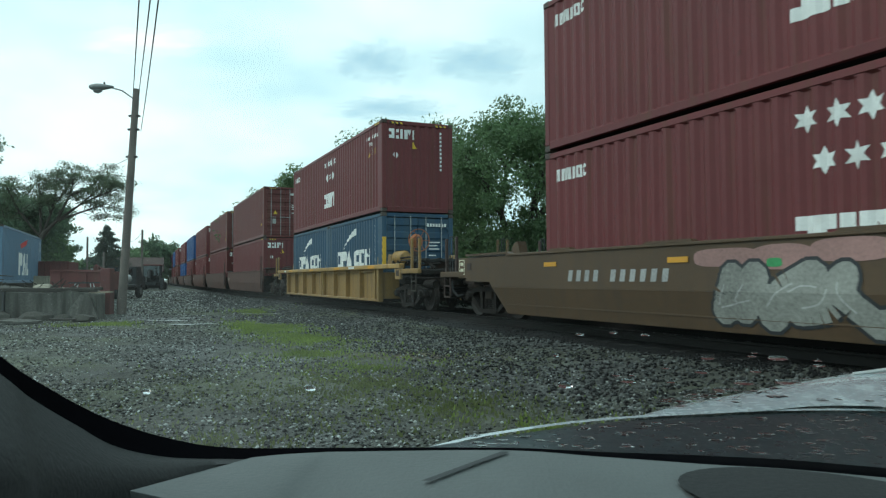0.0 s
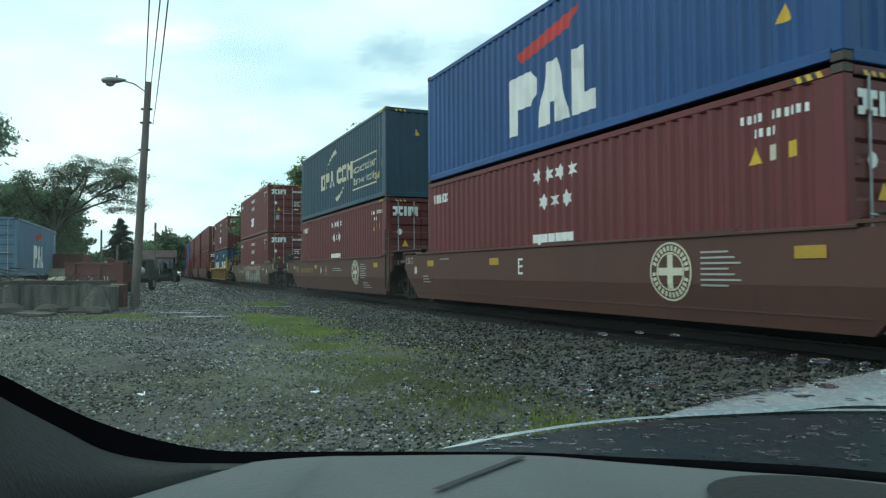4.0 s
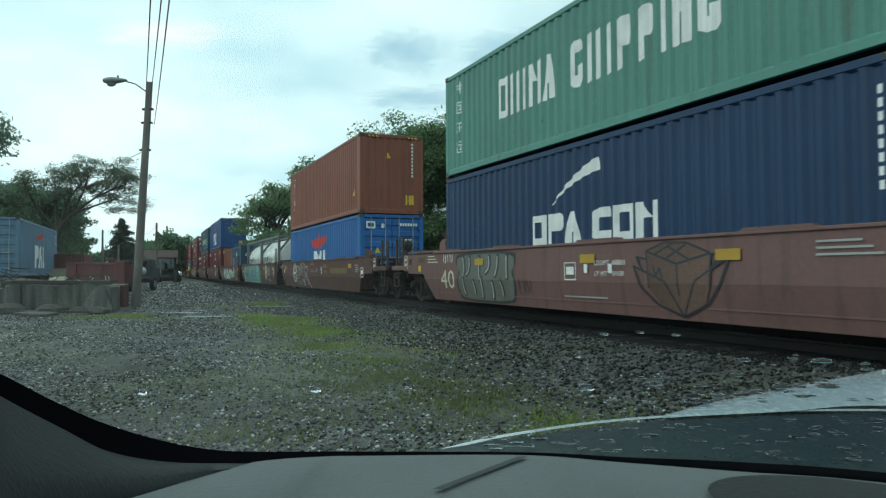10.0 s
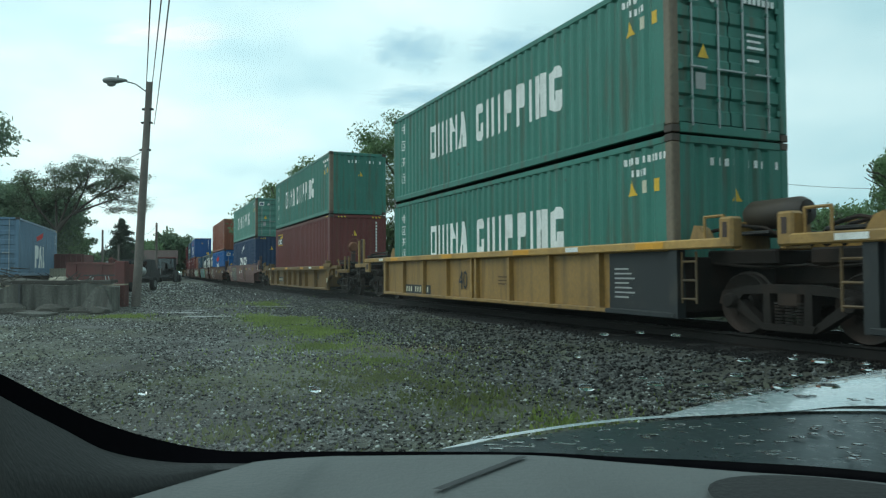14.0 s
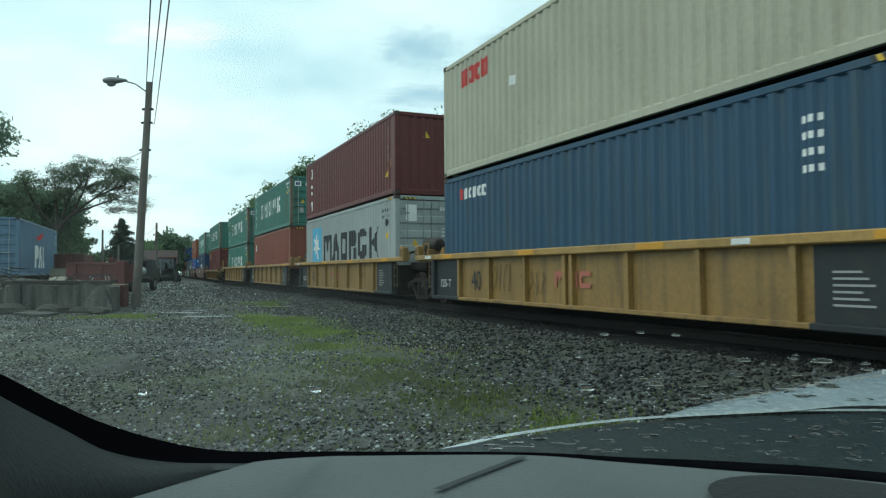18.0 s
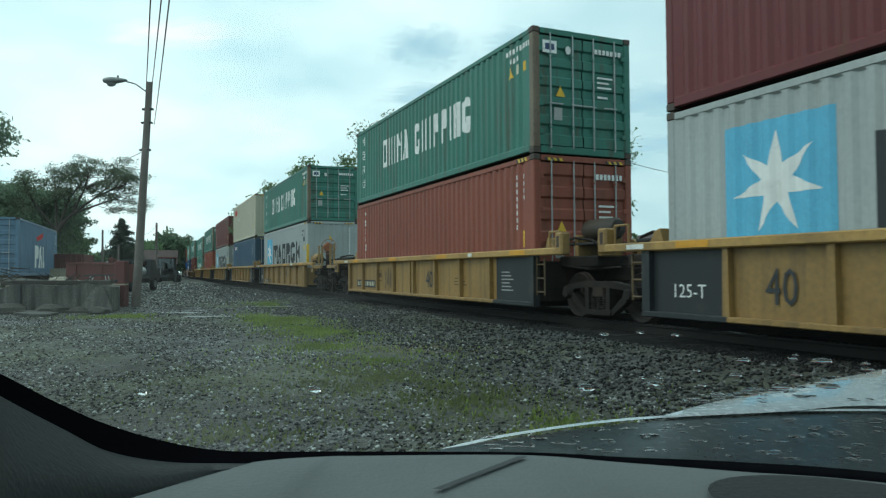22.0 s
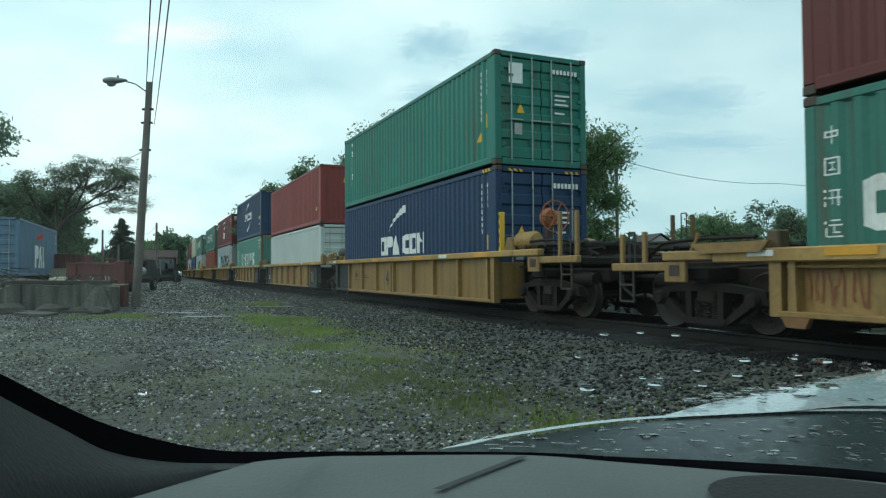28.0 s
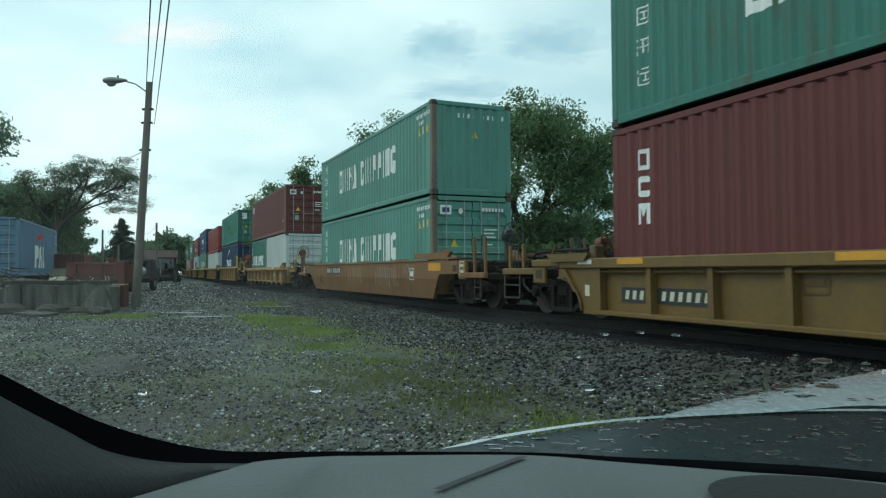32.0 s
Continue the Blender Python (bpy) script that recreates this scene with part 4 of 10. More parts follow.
def build_yard_things():
    # rust-red open skip boxes on the dock
    def skip(name, label, c, size, mat, turn=0.0, ribs=6):
        t = thing(name, label, "steel box", m=pose(*c, 0, 0, turn))
        l, w, h = size
        for y in (-w / 2 + 0.03, w / 2 - 0.03):
            part("side_wall", Geo().box((0, y, h / 2), (l, 0.06, h), cut=0.01), mat, t)
        for x in (-l / 2 + 0.03, l / 2 - 0.03):
            part("end_wall", Geo().box((x, 0, h / 2), (0.06, w - 0.13, h), cut=0.01), mat, t)
        part("floor_plate", Geo().box((0, 0, 0.05), (l - 0.14, w - 0.14, 0.08)), mat, t)
        part("top_rim", Geo().box((0, -w / 2, h), (l + 0.05, 0.1, 0.09), cut=0.012), mat, t)
        for i in range(ribs):
            part("rib", Geo().box((-l / 2 + l * (i + 0.5) / ribs, -w / 2 - 0.035, h / 2), (0.07, 0.07, h - 0.1), cut=0.008), mat, t)
        return t
    skip("steel_skip", "low rust-red open steel skip on the dock", (-17.4, 35.0, 0.76), (2.0, 1.6, 0.92), RED_STEEL, ribs=2)
    skip("steel_skip", "rust-red open steel skip behind the dock rubble", (-15.55, 33.4, 0.76), (1.5, 1.4, 0.86), RED_STEEL, ribs=2)
    skip("steel_skip", "tall dark red steel bin beside the blue container", (-24.0, 45.5, 0.76), (1.9, 1.8, 1.62), RED_STEEL, 8)
    crate = thing("metal_crate", "grey corrugated metal crate on the dock", "crate", m=pose(-20.2, 37.6, 0.76))
    for i in range(8):
        part("slat", Geo().box((-0.55 + i * 0.16, -0.5, 0.35), (0.12, 0.05, 0.7), cut=0.008), DEBRIS, crate)
    part("box", Geo().box((0, 0, 0.34), (1.3, 0.9, 0.66)), DEBRIS, crate)
    sign = thing("trestle", "small white-legged trestle on the dock", "trestle", m=pose(-14.35, 29.2, 0.76))
    for x in (-0.45, -0.3, 0.3, 0.45):
        part("leg", Geo().rod((x * 1.1, 0, 0), (x * 0.8, 0.1, 0.33), 0.022, 6), WALL_PALE, sign)
    part("beam", Geo().box((0, 0.1, 0.35), (1.3, 0.12, 0.06)), DARK_STEEL, sign)
    # flatbed service truck
    tr = thing("service_truck", "parked flatbed service truck with a loaded crane bed", "truck", m=pose(-20.55, 46.0, 0.0, 0, 0, 94))
    part("chassis", Geo().box((0, 0, 0.62), (5.6, 0.9, 0.2), cut=0.02), DARK_STEEL, tr)
    part("flatbed", Geo().box((-0.9, 0, 0.86), (3.8, 2.1, 0.14), cut=0.02), DARK_STEEL, tr)
    cab = part("cab", Geo().prism([(1.1, 0.7), (2.9, 0.7), (2.9, 1.35), (2.35, 1.45), (2.0, 2.1), (1.15, 2.1)], -0.95, 0.95), DARK_STEEL, tr, "dark cab")
    part("cab_window", Geo().prism([(1.3, 1.45), (2.25, 1.45), (1.95, 2.0), (1.3, 2.0)], 0.955, 0.965), CAB_GLASS, cab)
    part("rear_window", Geo().box((1.09, 0, 1.75), (0.02, 1.4, 0.45)), CAB_GLASS, cab)
    for x, s2 in ((-2.0, 1), (-2.0, -1), (1.9, 1), (1.9, -1)):
        w = part("wheel", Geo().lathe([(0.05, -0.13), (0.42, -0.13), (0.46, -0.08), (0.46, 0.08), (0.42, 0.13), (0.05, 0.13)], (x, 0.88 * s2, 0.46), "y", 18), TYRE, tr, smooth=40)
        part("rim", Geo().lathe([(0.02, -0.14), (0.25, -0.14), (0.26, 0.14), (0.02, 0.14)], (x, 0.88 * s2, 0.46), "y", 14), LAMP_GREY, w, smooth=40)
    part("crane_post", Geo().box((-2.3, 0.3, 1.5), (0.25, 0.25, 1.2), cut=0.02), RED_STEEL, tr, "red crane post")
    part("crane_boom", Geo().rod((-2.3, 0.3, 2.1), (-0.3, 0.1, 1.6), 0.10, 8), RED_STEEL, tr)
    part("tank", Geo().rod((-1.0, -0.7, 1.30), (0.2, -0.7, 1.30), 0.30, 14), TRUCK_WHITE, tr, "white tank on the bed", smooth=40)
    part("tool_box", Geo().box((-0.2, 0.6, 1.2), (1.0, 0.6, 0.5), cut=0.03), RED_STEEL, tr, "red tool box")
    part("hose_reel", Geo().rod((-1.9, -0.55, 1.25), (-1.9, -0.15, 1.25), 0.30, 16), TRUCK_WHITE, tr, "pale hose reel", smooth=40)
    part("gas_bottle", Geo().rod((-1.4, 0.75, 0.93), (-1.4, 0.75, 1.95), 0.11, 10), RED_STEEL, tr, "red gas bottle", smooth=40)
    part("gas_bottle", Geo().rod((-1.7, 0.75, 0.93), (-1.7, 0.75, 1.95), 0.11, 10), TRUCK_WHITE, tr, "white gas bottle", smooth=40)
    part("stake", Geo().box((-2.75, -0.95, 1.3), (0.08, 0.08, 0.9)), DARK_STEEL, tr)
    part("stake", Geo().box((-2.75, 0.95, 1.3), (0.08, 0.08, 0.9)), DARK_STEEL, tr)
    # backhoe loader
    bh = thing("backhoe_loader", "dark backhoe loader with a tall glazed cab", "backhoe", m=pose(-34.2, 87.0, 0.0, 0, 0, 104) @ Matrix.Diagonal((1.0, 1.30, 1.0, 1)))
    part("engine_body", Geo().box((0.9, 0, 1.2), (2.2, 1.1, 0.9), cut=0.08), DARK_STEEL, bh)
    part("chassis", Geo().box((0, 0, 0.75), (4.2, 1.0, 0.4), cut=0.04), DARK_STEEL, bh)
    for x in (-1.3, -0.2):
        for s2 in (-0.75, 0.75):
            part("cab_pillar", Geo().box((x, s2, 2.1), (0.15, 0.14, 1.7), cut=0.015), DARK_STEEL, bh)
    part("cab_roof", Geo().box((-0.75, 0, 3.0), (1.6, 1.8, 0.18), cut=0.04), RED_STEEL, bh)
    for s2 in (-0.76, 0.76):
        part("side_glass", Geo().box((-0.75, s2, 2.2), (1.0, 0.02, 1.4)), CAB_GLASS, bh)
    part("rear_glass", Geo().box((-1.33, 0, 2.3), (0.02, 1.4, 1.2)), CAB_GLASS, bh)
    part("seat", Geo().box((-0.75, 0, 1.7), (0.5, 0.6, 0.9), cut=0.06), TYRE, bh)
    for x, r, s2 in ((-1.0, 0.72, 0.85), (-1.0, 0.72, -0.85), (1.6, 0.48, 0.85), (1.6, 0.48, -0.85)):
        part("wheel", Geo().lathe([(0.05, -0.2), (r - 0.06, -0.2), (r, -0.12), (r, 0.12), (r - 0.06, 0.2), (0.05, 0.2)], (x, s2, r), "y", 20), TYRE, bh, smooth=40)
    part("boom", Geo().path([(-1.9, 0.1, 0.9), (-2.5, 0.1, 2.4), (-2.9, 0.1, 1.4)], 0.14, 6), DARK_STEEL, bh)
    part("stabiliser", Geo().box((-2.0, 0.95, 0.7), (0.2, 0.2, 1.3), cut=0.02), DARK_STEEL, bh)
    part("stabiliser", Geo().box((-2.0, -0.95, 0.7), (0.2, 0.2, 1.3), cut=0.02), DARK_STEEL, bh)
    part("front_bucket", Geo().prism([(2.6, 0.1), (3.4, 0.1), (3.2, 0.5), (2.7, 0.9), (2.55, 0.9)], -1.0, 1.0), DARK_STEEL, bh)


build_yard_things()


def house(name, label, c, size, roof_h, turn, wall_mat, roof_mat, windows=2):
    t = thing(name, label, "building", m=pose(*c, 0, 0, turn))
    l, w, h = size
    part("wall", Geo().prism([(-w / 2, 0), (w / 2, 0), (w / 2, h), (0, h + roof_h), (-w / 2, h)], -l / 2, l / 2, "x"), wall_mat, t)
    for s2 in (-1, 1):
        part("roof", Geo().prism([(0, h + roof_h + 0.16), (s2 * (w / 2 + 0.35), h - 0.12), (s2 * (w / 2 + 0.35), h + 0.02), (0, h + roof_h + 0.30)], -l / 2 - 0.3, l / 2 + 0.3, "x"), roof_mat, t)
    for i in range(windows):
        wn = part("window", Geo().box((-l / 2 + l * (i + 0.5) / windows, -w / 2 - 0.02, h * 0.55), (0.9, 0.06, 1.1)), CAB_GLASS, t)
        part("frame", Geo().box((-l / 2 + l * (i + 0.5) / windows, -w / 2 - 0.01, h * 0.55), (1.05, 0.05, 1.25)), WALL_PALE, wn)


house("storage_shed", "low shed with a brown shingle roof beyond the yard", (*at(-432, 115.0)[:2], 0), (11.0, 8.0, 2.6), 2.0, 20, ROOF_BROWN, ROOF_BROWN)
house("small_house", "small gabled house beyond the railway", (*at(293, 95.0)[:2], 0), (7.0, 5.5, 4.0), 1.7, 100, WALL_PALE, ROOF_BROWN)
house("long_shed", "long low shed with a pale metal roof", (*at(560, 92.0)[:2], 0), (30.0, 10.0, 2.9), 0.9, 8, WALL_PALE, ROOF_PALE, 6)


# ---- trees ----
def tree(name, label, x, y, height, radius, leaf, count, seed, spread=1.0, leaf_size=0.16, base=0.25, lean=0.0, ground=0.0, crown_low=None):
    """A trunk with forking limbs; leaves in clumps round the twigs, with gaps between them."""
    rng = np.random.default_rng(seed)
    t = thing(name, label, "tree", "trees", m=pose(x, y, ground))
    wood = Geo()
    tips = []

    def limb(p, d, length, r, depth):
        q = p + d * length * 0.5 + Vector(rng.normal(0, 0.06 * length, 3))
        e = q + (d + Vector((0, 0, 0.10))).normalized() * length * 0.5
        wood.rod(p, q, r, 7 if depth < 2 else 5, r * 0.82, caps=False)
        wood.rod(q, e, r * 0.82, 7 if depth < 2 else 5, r * 0.62, caps=False)
        if depth >= 2:
            tips.append((q, 0.5)); tips.append((e, 1.0))
        if depth >= 4 or r < 0.014:
            return
        for k in range(int(rng.integers(2, 4)) + (1 if depth == 0 else 0)):
            w, tilt = rng.uniform(0, 2 * np.pi), rng.uniform(0.35, 0.85) * spread
            side = Vector((math.cos(w), math.sin(w), 0))
            nd = (d * math.cos(tilt) + side * math.sin(tilt) + Vector((0, 0, 0.08))).normalized()
            limb(e, nd, length * rng.uniform(0.62, 0.82), r * rng.uniform(0.55, 0.7), depth + 1)

    limb(Vector((0, 0, -0.2)), Vector((lean, 0, 1)).normalized(), height * base + 0.2, max(0.10, height * 0.018), 0)
    pts = np.array([tuple(p) for p, _ in tips])
    # fit the twigs into the crown's size
    low = height * (base * 0.75)
    ctr = np.array([pts[:, 0].mean(), pts[:, 1].mean()])
    far = np.percentile(np.hypot(*(pts[:, :2] - ctr).T), 92)
    kx, kz = radius * 0.86 / far, (height - low) * 0.90 / max(0.1, np.percentile(pts[:, 2], 98) - low)

    def fit(p):
        f = min(1.0, max(0.0, (p[2] - low * 0.4) / (low * 0.6 + 0.01)))
        return (p[0] * (1 + (kx - 1) * f), p[1] * (1 + (kx - 1) * f), low + (p[2] - low) * kz if p[2] > low else p[2])
    wood.v = [fit(p) for p in wood.v]
    part("trunk", wood, BARK, t, "dark branching trunk", smooth=60)
    pts = np.array([fit(p) for p in pts])
    pts[:, :2] -= ctr * 0.5
    # clumps: round the twigs, and over an uneven crown
    k = 90
    w, up = rng.uniform(0, 2 * np.pi, k), rng.uniform(-0.95, 1.0, k)
    r = (0.55 + 0.45 * rng.random(k) ** 0.5) * (1 + 0.16 * np.sin(3 * w + seed) + 0.10 * np.sin(5 * w))
    side = np.sqrt(np.maximum(0.05, 1 - up ** 2))
    foot = low * 0.55 if crown_low is None else crown_low
    mid, half = (foot + height) / 2, (height - foot) / 2
    egg = np.stack([np.cos(w) * side * r * radius * 0.95, np.sin(w) * side * r * radius * 0.95, mid + up * r * half * 0.96], -1)
    centre = np.concatenate([pts, egg])
    own = 0.45      # share of the leaves that follow the twigs
    weight = np.concatenate([np.full(len(pts), own / len(pts)), np.full(k, (1 - own) / k)]) * rng.uniform(0.3, 1.5, len(pts) + k)
    pick = rng.choice(len(centre), count, p=weight / weight.sum())
    size = radius * rng.uniform(0.14, 0.30, len(centre)) * 1.1
    ball = rng.normal(0, 1, (count, 3)); ball /= np.linalg.norm(ball, axis=1)[:, None]
    ball *= rng.random((count, 1)) ** 0.6
    pos = centre[pick] + ball * size[pick][:, None] * np.array([1.15, 1.15, 0.72])
    pos[:, 2] = np.maximum(pos[:, 2], height * 0.05)
    n = count
    a = rng.normal(0, 1, (n, 3)); a /= np.linalg.norm(a, axis=1)[:, None]
    b = np.cross(a, rng.normal(0, 1, (n, 3))); b /= np.linalg.norm(b, axis=1)[:, None] + 1e-9
    s = leaf_size * rng.uniform(0.6, 1.3, (n, 1))
    v = np.stack([pos - a * s, pos + b * s * 0.42, pos + a * s, pos - b * s * 0.42], 1)
    me = raw_mesh("crown", v.reshape(-1, 3), np.arange(4 * n).reshape(n, 4), leaf)
    part("crown", me, leaf, t, "uneven crown of small leaves with gaps")
    return t


def spruce(x, y, height, radius, count, seed, ground=0.0):
    rng = np.random.default_rng(seed)
    t = thing("spruce_tree", "dark narrow spruce with drooping tiers", "tree", "trees", m=pose(x, y, ground))
    wood = Geo().rod((0, 0, -0.1), (0, 0, height * 0.97), height * 0.016, 7, 0.01)
    tiers = 26
    pos = []
    for i in range(tiers):
        z = height * (0.16 + 0.80 * (i + rng.uniform(-0.3, 0.3)) / tiers)
        r = (radius * (1 - i / tiers) + 0.10) * rng.uniform(0.6, 1.12)
        for k in range(7):
            w = rng.uniform(0, 2 * np.pi)
            k2 = rng.uniform(0.6, 1.1)
            e = Vector((math.cos(w) * r * k2, math.sin(w) * r * k2, z - 0.26 * r + rng.uniform(-0.12, 0.12)))
            wood.rod((0, 0, z), e, 0.02, 4, 0.008, caps=False)
            m = count // (tiers * 7)
            u = rng.random(m) ** 0.7
            pos.append(np.array([0, 0, z]) * (1 - u[:, None]) + np.array(e) * u[:, None] + rng.normal(0, 0.10, (m, 3)))
    part("trunk", wood, BARK, t)
    pos = np.concatenate(pos); n = len(pos)
    a = rng.normal(0, 1, (n, 3)); a[:, 2] -= 0.4; a /= np.linalg.norm(a, axis=1)[:, None]
    b = np.cross(a, rng.normal(0, 1, (n, 3))); b /= np.linalg.norm(b, axis=1)[:, None]
    v = np.stack([pos - a * 0.16, pos + b * 0.05, pos + a * 0.16, pos - b * 0.05], 1)
    part("crown", raw_mesh("crown", v.reshape(-1, 3), np.arange(4 * n).reshape(n, 4), NEEDLE), NEEDLE, t)


def fan_tree(x, y):
    """An open tree whose limbs fan out to one side, with thin layers of leaves along them."""
    rng = np.random.default_rng(5)
    t = thing("fan_shaped_tree", "open crooked tree with thin layers of grey-green leaves", "tree", "trees", m=pose(x, y, 0))
    limbs = (((0, -0.2), (0.1, 3.2), (0.7, 4.94)), ((0.7, 4.94), (0.3, 8.4), (-0.1, 9.9)), ((0.7, 4.94), (1.6, 7.7), (1.7, 10.0)), ((0.7, 4.94), (1.4, 5.8), (2.05, 6.44)), ((2.05, 6.44), (3.2, 8.7), (3.7, 10.4)),
             ((2.05, 6.44), (4.2, 7.94), (5.95, 9.5), (6.95, 9.9)), ((2.05, 6.44), (3.95, 7.1), (6.45, 7.9), (7.6, 7.5)), ((3.2, 8.7), (4.6, 9.5), (5.2, 10.5)), ((1.6, 7.7), (2.5, 9.2), (2.7, 10.5)), ((4.2, 7.94), (6.0, 8.6), (7.3, 8.9)), ((0.7, 4.94), (-0.8, 7.2), (-1.4, 9.2)))
    wood, pos = Geo(), []
    for k, limb in enumerate(limbs):
        r = 0.24 if k in (0, 3) else 0.12
        deep = 0.0 if k in (0, 3) else rng.uniform(-1.6, 1.6)
        line = [Vector((a, deep * i / (len(limb) - 1), b)) for i, (a, b) in enumerate(limb)]
        n = len(line) - 1
        for i in range(n):
            wood.rod(line[i], line[i + 1], r * (1 - 0.28 * i), 7, r * (1 - 0.28 * (i + 1)), caps=False)
        if k in (0, 3):
            continue
        for q in range(15):
            f = rng.uniform(0.3, 1.0) * n
            i = min(int(f), n - 1)
            p = line[i].lerp(line[i + 1], f - i)
            d = (line[i + 1] - line[i]).normalized()
            way = (d + Vector(rng.normal(0, 0.75, 3)) + Vector((0, 0, 0.12))).normalized()
            e = p + way * rng.uniform(0.7, 1.5)
            wood.rod(p, e, 0.035, 4, 0.012, caps=False)
            for w in range(2):
                e2 = e + (way + Vector(rng.normal(0, 0.8, 3))).normalized() * rng.uniform(0.3, 0.8)
                wood.rod(e, e2, 0.014, 3, 0.006, caps=False)
                m = int(rng.integers(60, 130))
                pos.append(np.array(e.lerp(e2, 0.6)) + rng.normal(0, 1, (m, 3)) * np.array([0.34, 0.34, 0.15]))
    part("trunk", wood, BARK, t, "dark branching trunk", smooth=60)
    pos = np.concatenate(pos)
    n = len(pos)
    a = rng.normal(0, 1, (n, 3)); a[:, 2] *= 0.5; a /= np.linalg.norm(a, axis=1)[:, None]
    b = np.cross(a, rng.normal(0, 1, (n, 3))); b /= np.linalg.norm(b, axis=1)[:, None] + 1e-9
    k = 0.085 * rng.uniform(0.6, 1.3, (n, 1))
    v = np.stack([pos - a * k, pos + b * k * 0.42, pos + a * k, pos - b * k * 0.42], 1)
    part("crown", raw_mesh("crown", v.reshape(-1, 3), np.arange(4 * n).reshape(n, 4), LEAF_GREY), LEAF_GREY, t, "thin layered crown with gaps")


# beyond the railway
tree("locust_tree", "tall leafy green tree beyond the railway", -2.3, 48.0, 11.9, 4.3, LEAF, 52000, 3, 1.05, 0.11, base=0.16)
tree("locust_tree", "leafy green tree crowded between taller ones", 1.3, 46.0, 10.6, 3.3, LEAF, 30000, 4, 1.05, 0.11, base=0.14)
tree("locust_tree", "tall feathery green tree beyond the railway", 5.5, 42.0, 11.7, 4.9, LEAF, 64000, 8, 0.95, 0.11, base=0.15)
tree("locust_tree", "leafy green tree beyond the railway", -8.3, 54.0, 10.0, 3.2, LEAF, 24000, 5, 1.0, 0.14, base=0.15)
tree("locust_tree", "lower green tree beyond the railway", -14.6, 62.0, 9.2, 3.6, LEAF, 12000, 15, 1.0, base=0.15)
tree("locust_tree", "slim green tree beside a utility pole", 9.3, 45.5, 10.2, 2.2, LEAF, 15000, 21, 1.0, 0.11, base=0.18)
tree("shade_tree", "broad dark green tree beyond the railway", 28.3, 41.0, 9.2, 2.8, LEAF, 24000, 34, 1.0, 0.11)
tree("shade_tree", "flat-topped small tree far beyond the railway", *at(475, 86.0)[:2], 9.6, 3.6, LEAF_DARK, 4500, 55, 1.3, 0.22)
for k, (px, dep, h, r) in enumerate(((372, 96, 8.9, 3.6), (398, 104, 9.6, 4.0), (430, 110, 8.6, 4.2), (352, 110, 8.0, 3.6), (520, 92, 8.4, 4.6), (560, 90, 9.0, 4.8), (600, 84, 9.4, 4.6))):
    tree("shade_tree", "rounded green tree far beyond the railway", *at(px, dep)[:2], h, r, LEAF, 3800, 60 + k, 1.0, 0.26)
# undergrowth behind the train
for k, (px, dep, h, r) in enumerate(((-215, 56, 4.6, 3.0), (-120, 50, 4.4, 3.2), (-30, 47, 4.6, 3.2), (60, 44, 4.6, 3.0), (140, 42, 4.4, 3.0), (215, 43, 3.6, 2.4), (-180, 60, 5.2, 3.0))):
    tree("shrub", "dense green shrub along the railway", *at(px, dep)[:2], h, r, LEAF, 5000, 80 + k, 1.2, 0.2, base=0.10)
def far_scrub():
    """Low scrub added along the far side of the railway, near black for shade."""
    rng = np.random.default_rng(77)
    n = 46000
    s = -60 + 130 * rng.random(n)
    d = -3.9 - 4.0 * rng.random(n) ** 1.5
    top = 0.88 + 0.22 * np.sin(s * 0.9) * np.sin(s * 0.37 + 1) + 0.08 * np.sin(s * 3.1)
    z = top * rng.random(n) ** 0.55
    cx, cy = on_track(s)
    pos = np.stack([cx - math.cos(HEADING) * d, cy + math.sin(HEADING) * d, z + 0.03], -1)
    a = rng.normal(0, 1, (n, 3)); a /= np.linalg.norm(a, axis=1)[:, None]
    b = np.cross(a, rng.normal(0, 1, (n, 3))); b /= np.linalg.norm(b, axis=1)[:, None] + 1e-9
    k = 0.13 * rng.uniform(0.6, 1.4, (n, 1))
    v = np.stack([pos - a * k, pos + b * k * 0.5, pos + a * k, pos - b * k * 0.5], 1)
    tagged(new("scrub", raw_mesh("scrub", v.reshape(-1, 3), np.arange(4 * n).reshape(n, 4), SHADED_SCRUB)), "dense low scrub beyond the railway, coloured near black as shade", "scrub", kind="stuff")


far_scrub()
# on the yard's side
tree("shade_tree", "leafy tree hanging in beside the yard", -27.4, 38.0, 9.6, 3.9, LEAF_DARK, 9000, 41, 1.0, 0.15, base=0.92, ground=0.74, crown_low=6.9)
tree("shade_tree", "dark rounded tree behind the blue container", *at(-600, 74.0)[:2], 11.0, 4.6, LEAF_DARK, 18000, 42, 1.0, 0.22)
tree("shade_tree", "dark rounded tree behind the blue container", *at(-555, 80.0)[:2], 10.6, 3.6, LEAF_DARK, 13000, 43, 1.0, 0.22)
fan_tree(-34.9, 62.0)
spruce(*at(-459, 86.0)[:2], 8.3, 4.9, 15000, 9)
tree("shade_tree", "bright green bushy tree behind the blue container", *at(-538, 78.0)[:2], 6.6, 2.6, LEAF, 7000, 48, 1.0, 0.16)
